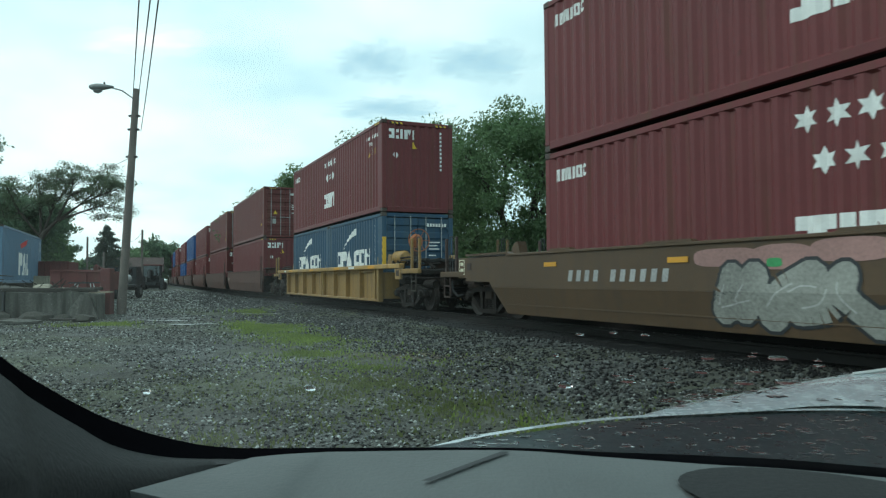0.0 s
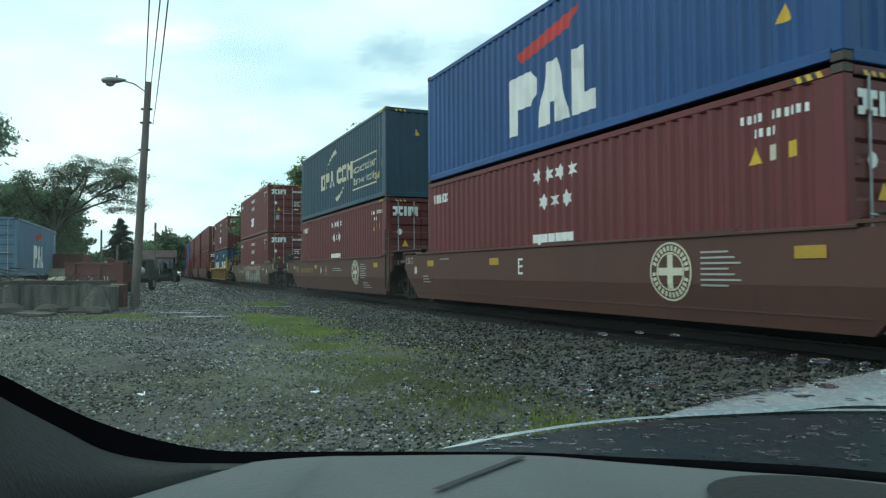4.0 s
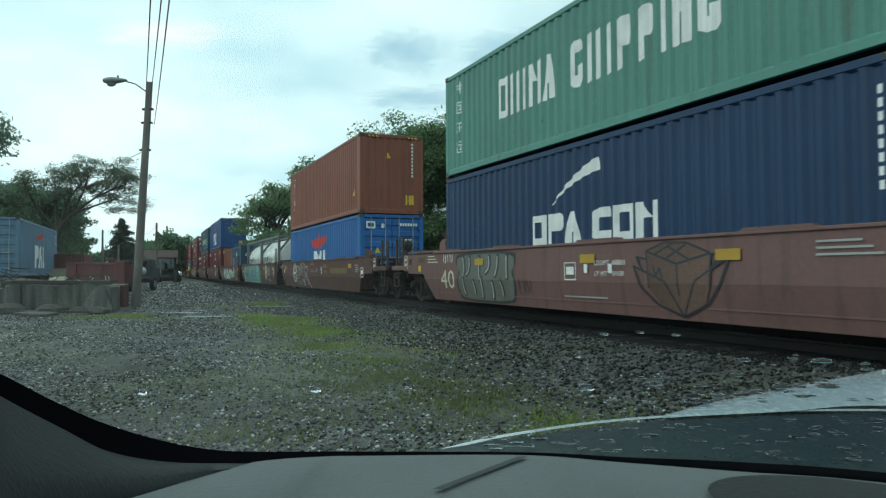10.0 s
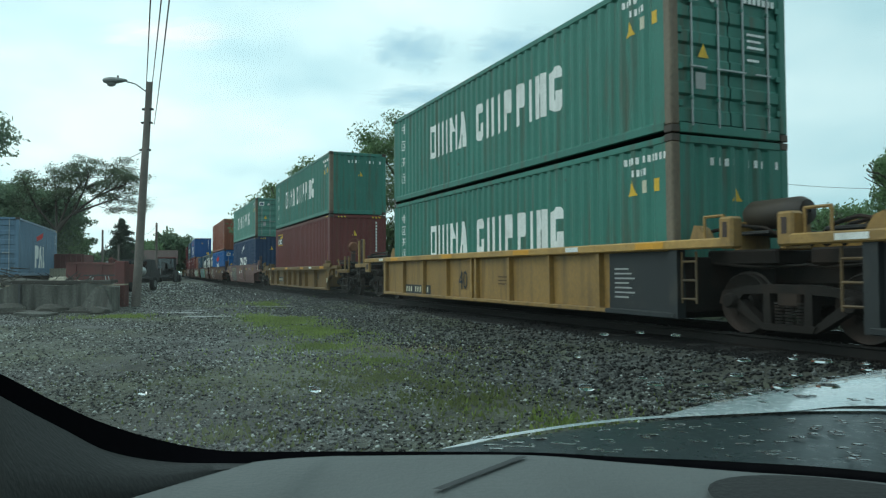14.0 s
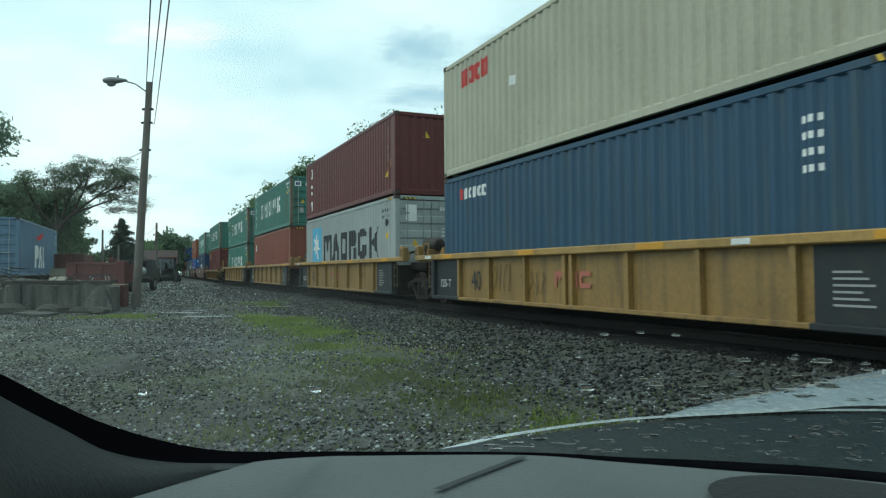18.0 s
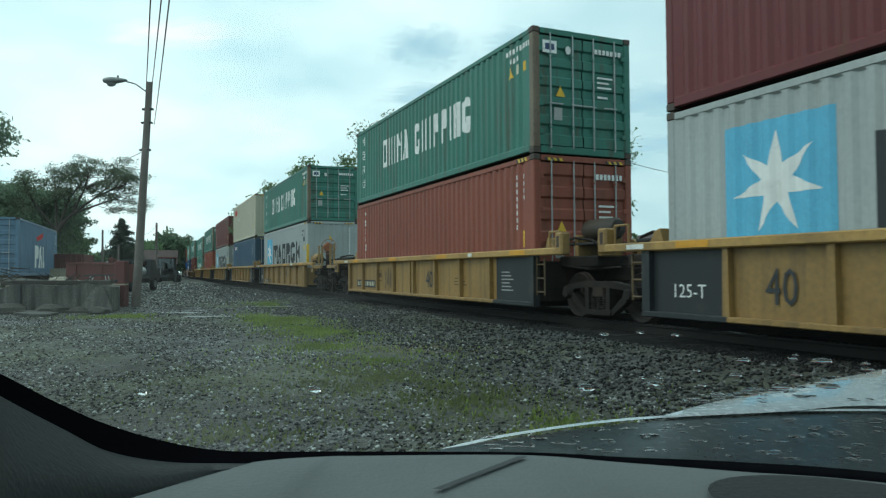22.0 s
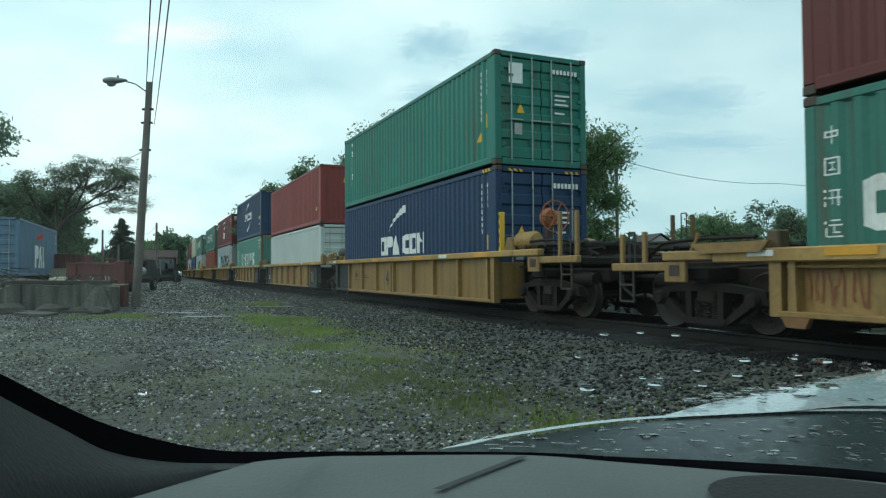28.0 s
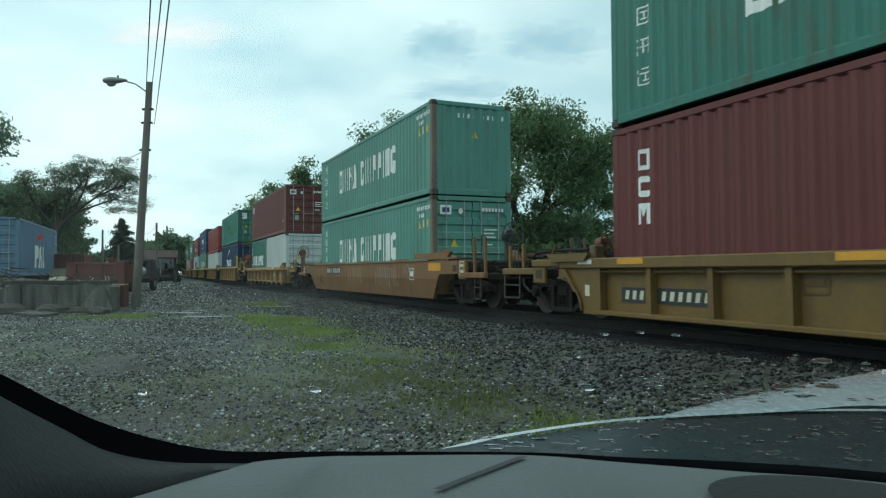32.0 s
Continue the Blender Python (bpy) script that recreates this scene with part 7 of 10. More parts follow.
    for y in (-0.85, 0.1, 0.95):
        part("walkway_bracket", Geo().path([(X(7.2), y, beam), (X(7.45), y, walk_z - 0.03), (X(9.0), y, walk_z - 0.05), (X(9.3), y, beam)], 0.028, 6), RUNNING, car)
    part("air_line", Geo().path([(X(6.9), 1.12, walk_z + 0.06), (X(7.9), 1.05, walk_z + 0.08), (X(8.7), 1.10, walk_z + 0.04), (X(reach), 0.9, beam)], 0.03, 6), RUNNING, car, "black air line along the walkway")
    part("air_line", Geo().path([(X(7.1), 0.6, beam + 0.12), (X(8.2), 0.85, beam + 0.10), (X(9.3), 0.7, beam + 0.14)], 0.035, 6), RUNNING, car, "black air line along the walkway")
    # stirrup step
    w = 0.32 if mat not in (CAR_OCHRE, CAR_AMBER) else 0.62
    g = Geo()
    for k in (-w / 2, w / 2):
        g.box((X(9.15) + k, 1.42, beam - 0.36), (0.035, 0.03, 0.50))
    for z in (beam - 0.60, beam - 0.34):
        g.box((X(9.15), 1.42, z), (w, 0.05, 0.03))
    part("stirrup_step", g, step, car, "narrow steel stirrup step")
    # coupler, brake gear and hoses below
    part("coupler", Geo().box((X(reach + 0.28), 0, 0.84), (0.62, 0.22, 0.26), cut=0.05), RUNNING, car, "knuckle coupler")
    part("underframe", Geo().box((X(7.9), 0, 0.80), (2.9, 1.3, 0.26), cut=0.03), RUNNING, car)
    part("body_bolster", Geo().box((X(7.9), 0, 0.84), (0.5, 2.5, 0.20), cut=0.03), RUNNING, car)
    part("end_plate", Geo().box((X(6.75), -0.2, 0.80), (0.06, 2.2, 0.7), cut=0.01), RUNNING, car)
    part("brake_cylinder", Geo().rod((X(8.5), 0.75, 0.72), (X(9.15), 0.75, 0.72), 0.13, 12), RUNNING, car, "greasy brake cylinder", smooth=40)
    part("draft_sill", Geo().box((X(8.6), 0, 0.84), (1.5, 0.42, 0.34), cut=0.03), RUNNING, car)
    part("splash_plate", Geo().box((X(9.12), -0.35, 0.62), (0.5, 0.05, 0.50), cut=0.01), RUNNING, car, "greasy hanging plate")
    part("brake_hose", Geo().path([(X(reach), 0.42, 0.82), (X(reach + 0.12), 0.45, 0.56), (X(reach + 0.32), 0.40, 0.42), (X(reach + 0.52), 0.34, 0.46)], 0.03, 6), TYRE, car)
    part("brake_pipe", Geo().path([(X(6.6), 0.9, 0.98), (X(7.8), 0.95, 0.92), (X(reach), 0.6, 0.90)], 0.025, 6), RUNNING, car)
    part("brake_rigging", Geo().path([(X(7.0), 0.55, 0.55), (X(7.55), 0.62, 0.36), (X(8.3), 0.62, 0.36), (X(8.8), 0.55, 0.60)], 0.03, 6), RUNNING, car, "greasy brake rods")
    # box added only to darken the open gap between beam and walkway
    part("equipment_box", Geo().box((X(8.1), -0.25, beam + 0.10), (2.1, 0.55, 0.24), cut=0.02), RUNNING, car, "dark filler box under the walkway")
    for y in (1.0, -1.0):
        if smooth or top > 1.2:
            part("container_guide", Geo().prism([(X(6.28), top - 0.03), (X(6.75), top - 0.03), (X(6.55), top + 0.27), (X(6.40), top + 0.31)], y * 1.02 - 0.10, y * 1.02 + 0.10), mat, car, "wedge-shaped container guide")
        else:
            part("container_guide", Geo().prism([(X(6.46), top - 0.05), (X(7.46), top - 0.05), (X(7.62), top + 0.09), (X(6.32), top + 0.09)], *sorted((y * 1.512, y * 1.57))), mat, car, "flared guide tray on the top chord")
            part("corner_stop", Geo().box((X(6.36), y * 1.36, top + 0.10), (0.18, 0.20, 0.24), cut=0.02), GREASY_YELLOW, car)
            part("small_lever", Geo().path([(X(7.9), y * 1.3, top - 0.02), (X(7.75), y * 1.3, top + 0.20), (X(7.75), y * 1.3, top + 0.26)], 0.025, 6), mat, car)
    if mat is CAR_AMBER and e > 0:
        hand_brake(car, X(7.3), mat, -1, 1.42, 0.19)
    if hand:
        if mat is CAR_YELLOW and top > 1.2:
            guide = part("striped_guide", Geo().box((X(6.50), 1.30, 1.72), (0.06, 0.12, 0.88), cut=0.01), YELLOW_MARK, car, "tall black and yellow container guide")
            g = Geo()
            for k in range(4):
                z = 1.40 + 0.20 * k
                g.poly([(X(6.50) - 0.03, 1.363, z), (X(6.50) + 0.03, 1.363, z + 0.04), (X(6.50) + 0.03, 1.363, z + 0.12), (X(6.50) - 0.03, 1.363, z + 0.08)])
            part("stripes", g, BLACK, guide)
        hand_brake(car, X(9.0) if smooth and e < 0 else X(7.2), mat, -1, *((1.74 if e < 0 else 1.88, 0.27) if smooth else ((1.90, 0.30) if top < 1.2 else ())))
        if not smooth and top > 1.2:
            part("air_reservoir", Geo().lathe([(0.02, -0.38), (0.15, -0.36), (0.20, -0.28), (0.20, 0.28), (0.15, 0.36), (0.02, 0.38)], (X(7.02), 0.95, top + 0.20), "x", 16), mat, car, "rounded air reservoir", smooth=40)
            for x in (6.82, 7.22):
                part("reservoir_strap", Geo().box((X(x), 0.95, top + 0.03), (0.05, 0.40, 0.16), cut=0.01), GREASY_RESERVOIR, car)
        elif smooth and e > 0:
            part("end_casting", Geo().prism([(X(6.10), top + 0.04), (X(6.55), top + 0.04), (X(6.50), top + 0.30), (X(6.30), top + 0.38), (X(6.16), top + 0.34)], 0.98, 1.18), mat, car, "upright casting beside the container")


def tall_ladder(car, x, mat, y=1.49, w=0.38):
    g = Geo()
    for k in (-w / 2, w / 2):
        g.box((x + k, y, 1.24), (0.045, 0.03, 1.88))
    for z in (0.34, 0.72, 1.10, 1.50, 1.88):
        g.rod((x - w / 2, y, z), (x + w / 2, y, z), 0.016, 6)
    part("ladder", g, mat, car, "tall steel end ladder")


def joint_end(car, e, mat, tank=False, plain=False):
    """An end that rests on a bogie shared with the next car."""
    X = lambda v: e * v
    part("end_deck", Geo().box((X(6.95), 0, 1.06), (1.25, 1.6, 0.22), cut=0.03), RUNNING, car, "end platform")
    part("joint_casting", Geo().box((X(7.45), 0, 0.86), (0.9, 0.5, 0.42), cut=0.06), RUNNING, car, "articulation casting")
    if not plain:
        for y in (1.40, -1.40):
            box = part("end_box", Geo().box((X(7.36), y, 1.38), (0.24, 0.20, 0.42), cut=0.03), mat, car, "upright box at the end of the chord")
            part("slot", Geo().box((X(7.36), y + math.copysign(0.101, y), 1.42), (0.08, 0.006, 0.20)), GREASY_BROWN, box)
            part("guard", Geo().path([(X(6.85), y * 0.96, 1.31), (X(6.85), y * 0.96, 1.62), (X(7.20), y * 0.96, 1.62), (X(7.20), y * 0.96, 1.31)], 0.022, 6), mat, car, "bent guard rail")
    for y in (1.02, -1.02):
        part("container_guide", Geo().prism([(X(6.30), 1.28), (X(6.66), 1.28), (X(6.52), 1.50), (X(6.40), 1.54)], y - 0.09, y + 0.09), mat, car, "wedge-shaped container guide")
    if not plain:      # greasy grating and hoses over the joint
        part("walkway", Geo().box((X(6.95), 0, 1.40), (0.9, 1.5, 0.05), cut=0.01), WALKWAY, car, "greasy end walkway")
        for k in range(3):
            part("air_line", Geo().path([(X(6.5), 0.9 - 0.35 * k, 1.44), (X(6.9), 0.8 - 0.35 * k, 1.52), (X(7.3), 0.7 - 0.3 * k, 1.46), (X(7.7), 0.6 - 0.3 * k, 1.22)], 0.028, 6), RUNNING, car, "greasy black air hose")
    if plain:       # smooth-sided units carry a tall ladder and a narrow walkway
        part("walkway", Geo().box((X(7.15), 0.9, 1.50), (1.35, 0.75, 0.04), cut=0.008), WALKWAY, car, "narrow end walkway")
        for x in (6.7, 7.6):
            part("walkway_bracket", Geo().box((X(x), 0.9, 1.36), (0.08, 0.6, 0.26), cut=0.01), mat, car)
        if e < 0:
            tall_ladder(car, X(6.98), GREASY_BROWN)
            part("bogie_shield", Geo().box((X(7.35), 0.35, 0.80), (0.9, 0.06, 0.5), cut=0.01), RUNNING, car)
        else:
            part("data_plate", Geo().box((X(6.42), 1.458, 0.92), (0.15, 0.012, 0.19)), CREAM_MARK, car)
    else:
        ladder(car, X(6.58), GREASY_YELLOW, 1.38, 0.42, 1.15, 0.28)
    part("brake_pipe", Geo().path([(X(6.5), 0.8, 0.98), (X(7.3), 0.75, 0.92), (X(7.9), 0.5, 0.95)], 0.025, 6), RUNNING, car)
    if tank:
        part("air_reservoir", Geo().lathe([(0.02, -0.50), (0.16, -0.47), (0.21, -0.38), (0.21, 0.38), (0.16, 0.47), (0.02, 0.50)], (X(7.30), 0.45, 1.66), "x", 16), GREASY_RESERVOIR if mat is CAR_YELLOW else GREASY_BROWN, car, "grease-blackened air reservoir", smooth=40)
        part("bracket", Geo().box((X(6.85), 0.45, 1.36), (0.12, 0.6, 0.42), cut=0.02), mat, car)
        part("bracket", Geo().box((X(7.65), 0.55, 1.34), (0.10, 0.5, 0.38), cut=0.02), mat, car)


FOLD, SLOPE = 0.70, 0.17      # the lower half of a smooth side leans inwards


def wall_marks(car, shapes_by, y, fold=False):
    for name, shapes, m in shapes_by:
        g = Geo()
        for k, s2 in enumerate(shapes):
            lift = 2e-5 * (k % 50)
            if not fold:
                g.poly([(a, y + lift, b) for a, b in s2])
                continue
            flip = [(b, a) for a, b in s2]
            for upper in (True, False):
                piece = clip(flip, FOLD, upper)
                if len(piece) > 2:
                    g.poly([(a, y + lift - max(0.0, FOLD - b) * SLOPE, b) for b, a in piece])
        part(name, g, m, car)


def ribbed_car(label, mat, lead, trail, s0, number=None, scalloped=False, dark_ends=True, extra=(), top=1.3175, base=0.1975, posts=None, arched=False):
    """Well car with posts on its sides. lead and trail: 'free', 'hand', 'joint' or 'tank'."""
    car = thing("well_car", label, "rail car", "well cars of the train")
    deep = 0.135 if top > 1.2 else 0.175
    inset = 1.348 if dark_ends else 1.300
    under = top - deep
    posts = posts or [0.18 + 1.53 * k - (0.12 if k < 0 else 0) + d for k in range(-4, 5) for d in ((-0.11, 0.11) if k == 0 else (0.0,))]
    for s2 in (1, -1):
        part("top_chord", Geo().box((0, s2 * 1.42, top - deep / 2), (14.6, 0.17, deep), cut=0.018), LIT_CHORD_YELLOW if mat is CAR_YELLOW else mat, car, "heavy top chord")
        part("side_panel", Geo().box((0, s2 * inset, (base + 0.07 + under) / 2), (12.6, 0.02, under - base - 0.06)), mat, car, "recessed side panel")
        if not dark_ends:
            part("brake_pipe", Geo().rod((-6.2, s2 * 1.40, under - 0.06), (6.2, s2 * 1.40, under - 0.06), 0.02, 6), mat, car, "thin pipe under the top chord")
        part("side_sill", Geo().box((0, s2 * 1.375, base + 0.0375), (12.6, 0.18, 0.075), cut=0.012), mat, car)
        for x in posts:
            hidden = dark_ends and abs(x) > 5.5 and (lead if x > 0 else trail) in ("joint", "tank")
            if abs(x) < 6.3 and not hidden:
                part("side_post", Geo().prism([(x - 0.06, base + 0.06), (x + 0.06, base + 0.06), (x + 0.045, under + 0.005), (x - 0.045, under + 0.005)], s2 * (inset + 0.002), s2 * 1.455), mat, car)
        if scalloped:
            for k in range(9):
                x = -6.1 + 1.52 * k
                part("foot_bracket", Geo().prism([(x - 0.22, base + 0.06), (x + 0.22, base + 0.06), (x + 0.13, base - 0.12), (x - 0.13, base - 0.12)], s2 * 1.38, s2 * 1.46), CAR_RUSTY, car, "rusty foot bracket")
        for e, kind in ((1, lead), (-1, trail)):
            dark = dark_ends and kind in ("joint", "tank")
            if dark:
                part("end_panel", Geo().box((e * 5.55, s2 * 1.362, 0.72), (1.6, 0.012, 0.90)), DARK_PANEL, car, "dark grey end panel")
                part("end_sill", Geo().box((e * 5.55, s2 * 1.376, base + 0.036), (1.62, 0.186, 0.082), cut=0.012), DARK_PANEL, car)
            part("end_gusset", Geo().prism([(e * 6.25, base), (e * 6.42, base), (e * 6.42, under + 0.005), (e * 6.25, under + 0.005)], s2 * 1.30, s2 * 1.455), DARK_PANEL if dark else mat, car)
            if arched:      # the side runs out in a curve over the wheels
                curve = [(e * (7.40 - 0.72 * math.cos(w)), 0.20 + 0.55 * math.sin(w)) for w in [math.pi / 2 * k / 8 for k in range(9)]]
                part("curved_end_plate", Geo().prism([(e * 6.43, base)] + [(e * 6.66, base)] + curve[1:] + [(e * 7.40, under + 0.005), (e * 6.43, under + 0.005)], s2 * 1.36, s2 * 1.44), mat, car, "side plate curved over the wheels")
                rim = Geo()
                for (xa, za), (xb, zb) in zip(curve, curve[1:]):
                    rim.prism([(xa, za), (xb, zb), (xb - e * 0.035, zb + 0.03), (xa - e * 0.045, za)], *sorted((s2 * 1.441, s2 * 1.49)))
                part("arch_rim", rim, GREASY_YELLOW, car, "grease-stained rim of the curve")
                part("bracket", Geo().prism([(e * 7.12, under), (e * 7.20, under), (e * 6.86, 0.52), (e * 6.78, 0.52)], *sorted((s2 * 1.441, s2 * 1.50))), mat, car)
                part("paper_plate", Geo().box((e * 6.52, s2 * 1.444, 0.55), (0.12, 0.008, 0.19)), CREAM_MARK, car, "pale data plate")
    lift = top - 1.3175
    extra = [((m[0], [[(u, z + lift) for u, z in q] for q in m[1]], *m[2:]) if len(m) > 3 else m) for m in extra]
    return finish_car(car, mat, lead, trail, s0, number, extra, inset + 0.024, 1.512, top=top)


def smooth_car(label, mat, lead, trail, s0, extra=(), half=6.48, reach=7.9, top=1.34):
    """Well car with smooth plate sides, their lower corners cut off towards the bogies."""
    car = thing("well_car", label, "rail car", "well cars of the train")
    h = half
    for s2 in (1, -1):
        ends = {}
        for e, kind in ((1, lead), (-1, trail)):
            far = h + 1.72
            ends[e] = [(e * (h + 0.505), FOLD), (e * (h + 0.62), 0.81), (e * far, 0.83), (e * far, top)] if kind in ("free", "hand") else [(e * (h + 0.505), FOLD), (e * (h + 0.62), 0.82), (e * (h + 0.80), 0.95), (e * (h + 0.80), top)]
        part("side_plate", Geo().prism(ends[1] + ends[-1][::-1], s2 * 1.37, s2 * 1.45), mat, car, "smooth steel side plate")
        low = Geo().prism([(-h, 0.17), (h, 0.17), (h + 0.505, FOLD - 0.002), (-h - 0.505, FOLD - 0.002)], 1.37, 1.45)
        low.v = [(x, s2 * (y - (FOLD - z) * SLOPE), z) for x, y, z in low.v]
        part("lower_plate", low, mat, car, "inward-leaning lower side plate")
        part("top_flange", Geo().box((0, s2 * 1.41, top + 0.02), (2 * h - 0.2, 0.14, 0.05), cut=0.01), mat, car)
        for u, w in ((5.3, 0.7), (2.6, 1.0), (-0.6, 1.2), (-4.2, 1.1)):
            part("container_guide", Geo().prism([(u - w / 2, top + 0.046), (u + w / 2, top + 0.046), (u + w / 2 - 0.06, top + 0.085), (u - w / 2 + 0.06, top + 0.085)], s2 * 1.345, s2 * 1.475), mat, car, "flat guide plate on the top edge")
        part("weld_seam", Geo().box((0, s2 * 1.396, 0.36), (2 * h, 0.012, 0.02)), mat, car)
        for e in (1, -1):
            out = h + (1.70 if (lead, trail)[e < 0] in ("free", "hand") else 0.80)
            if e < 0 and trail == "hand" and mat is not CAR_BROWN:
                part("raised_plate", Geo().prism([(-h + 1.05, top + 0.092), (-h - 1.10, top + 0.092), (-h - 1.30, top + 0.22), (-h + 1.20, top + 0.22)], s2 * 1.37, s2 * 1.45), mat, car, "raised flared end plate")
            part("raised_end", Geo().prism([(e * (h - 0.25), top + 0.045), (e * out, top + 0.045), (e * out, top + 0.09), (e * (h - 0.15), top + 0.09)], s2 * 1.34, s2 * 1.47), mat, car)
    return finish_car(car, mat, lead, trail, s0, None, extra, 1.453, 1.453, reach, h - 6.4, top)


def slanted_bars(u, z, h, pitch, w):
    """Ten leaning bars in two groups, for a number that is not given."""
    out = []
    for i in range(10):
        a = u - pitch * i - (0.9 * pitch if i > 3 else 0)
        out.append([(a, z), (a - w, z), (a - w - 0.2 * h, z + h), (a - 0.2 * h, z + h)])
    return out


def finish_car(car, mat, lead, trail, s0, number, extra, y, chord_y, reach=7.9, shift=0.0, top=1.3175):
    for e in (1, -1):
        part("bulkhead", Geo().box((e * (6.36 + shift), 0, 0.68), (0.10, 2.60, 0.80), cut=0.012), RUNNING if (lead, trail)[e < 0] in ("joint", "tank") else mat, car, "end bulkhead")
    for k in range(7):
        part("cross_member", Geo().box((-6.0 + 2 * k, 0, 0.24), (0.24, 2.50, 0.14), cut=0.015), RUNNING, car)
    for s2 in (0.9, -0.9):
        part("floor_stringer", Geo().box((0, s2, 0.285), (12.4, 0.20, 0.06)), RUNNING, car)
    for e, kind in ((1, lead), (-1, trail)):
        if kind in ("free", "hand"):
            free_end(car, e, mat, kind == "hand", shift, top, chord_y == y)
            bogie(car, e * reach, s0)
        else:
            joint_end(car, e, mat, kind == "tank", chord_y == y)
            if e < 0:
                bogie(car, -reach - 0.02, s0)
    if number:
        u, z = number
        wall_marks(car, [("number_panel", [rect(u - 2.05, u, z, z + 0.24)], BLACK)], y)
        wall_marks(car, [("number_bars", slanted_bars(u - 0.09, z + 0.05, 0.14, 0.172, 0.085), CREAM_MARK)], y + 0.004)
    for k, mark in enumerate(extra):
        on_chord = len(mark) > 3
        wall_marks(car, [mark[:3]], (chord_y if on_chord else y) + 0.003 + 0.0012 * k, fold=chord_y == y)
    return car


def chord_marks(seed):
    """Reflective and printed stickers along the top chord."""
    r = random.Random(seed)
    out = [("reflector_strip", [rect(x, x + 0.62, 1.205, 1.30) for x in (-6.2, -2.4, 1.2, 5.0)], ORANGE_MARK2, True),
           ("chord_sticker", [rect(-4.3 + r.random(), -3.7 + r.random() * 0.2, 1.215, 1.295), rect(6.3, 6.7, 1.215, 1.29)], WHITE, True)]
    return out


ORANGE_MARK2 = material("orange_reflector", (0.60, 0.28, 0.02), 0.5, grain=10)


def forty(u, mat=None):
    return ("size_number", lettering("40", u, 0.46, 0.47, narrow=0.74), mat or BLACK)


def pool_mark(u):
    return ("pool_blocks", word("302", u, 0.58, 0.30, 0.07, 0.06, 0.34), PINK_MARK)


def load_lines(u, z=0.62, n=5, w=0.55, mat=None):
    return ("load_data_bars", [rect(u - w * (0.7 + 0.3 * ((i * 7) % 3) / 2), u, z - 0.075 * i, z - 0.075 * i + 0.026) for i in range(n)], mat or GREY_MARK)


def data_frame(u, z=0.62, mat=None):
    return ("data_frame", [rect(u - 0.36, u, z, z + 0.02), rect(u - 0.36, u, z - 0.3, z - 0.28), rect(u - 0.02, u, z - 0.28, z), rect(u - 0.36, u - 0.34, z - 0.28, z), rect(u - 0.3, u - 0.06, z - 0.2, z - 0.06)], mat or BLACK)


def round_emblem(u, z=0.87, r=0.43, mat=None):
    n = 28
    out = []
    for i in range(n):
        a, b = 2 * math.pi * i / n, 2 * math.pi * (i + 1) / n
        for r0, r1 in ((r * 0.93, r), (r * 0.60, r * 0.66)):
            out.append([(u + r0 * math.cos(a), z + r0 * math.sin(a)), (u + r1 * math.cos(a), z + r1 * math.sin(a)), (u + r1 * math.cos(b), z + r1 * math.sin(b)), (u + r0 * math.cos(b), z + r0 * math.sin(b))])
        if i % 14:
            m, w = (a + b) / 2, 0.072
            out.append([(u + r * 0.70 * math.cos(m - w), z + r * 0.70 * math.sin(m - w)), (u + r * 0.88 * math.cos(m - w), z + r * 0.88 * math.sin(m - w)), (u + r * 0.88 * math.cos(m + w), z + r * 0.88 * math.sin(m + w)), (u + r * 0.70 * math.cos(m + w), z + r * 0.70 * math.sin(m + w))])
    t = r * 0.13
    out += [rect(u - t, u + t, z - r * 0.58, z + r * 0.58), rect(u - r * 0.58, u - t, z - t, z + t), rect(u + t, u + r * 0.58, z - t, z + t)]
    return ("round_emblem", out, mat or CREAM_MARK)


def spray(u0, u1, z0, z1, seed, mat, n=9, thick=0.09, name="graffiti"):
    """Sprayed lettering-like loops and strokes that cannot be read."""
    r = random.Random(seed)
    out = []
    w = (u0 - u1) / n
    for k in range(n):
        a = u0 - w * k
        pts = [(a - w * r.uniform(0, 1.0), z0 + (z1 - z0) * r.random()) for _ in range(4)]
        pts[0] = (pts[0][0], z0 + (z1 - z0) * r.uniform(0.0, 0.2)); pts[-1] = (pts[-1][0], z1 - (z1 - z0) * r.uniform(0.0, 0.2))
        line = []
        for i in range(13):
            t = i / 12
            b = ((1 - t) ** 3, 3 * t * (1 - t) ** 2, 3 * t * t * (1 - t), t ** 3)
            line.append((sum(q * p[0] for q, p in zip(b, pts)), sum(q * p[1] for q, p in zip(b, pts))))
        for (xa, za), (xb, zb) in zip(line, line[1:]):
            d = math.hypot(xb - xa, zb - za) or 1e-6
            nx, nz = -(zb - za) / d * thick / 2, (xb - xa) / d * thick / 2
            out.append([(xa + nx, za + nz), (xb + nx, zb + nz), (xb - nx, zb - nz), (xa - nx, za - nz)])
    return (name, out, mat)


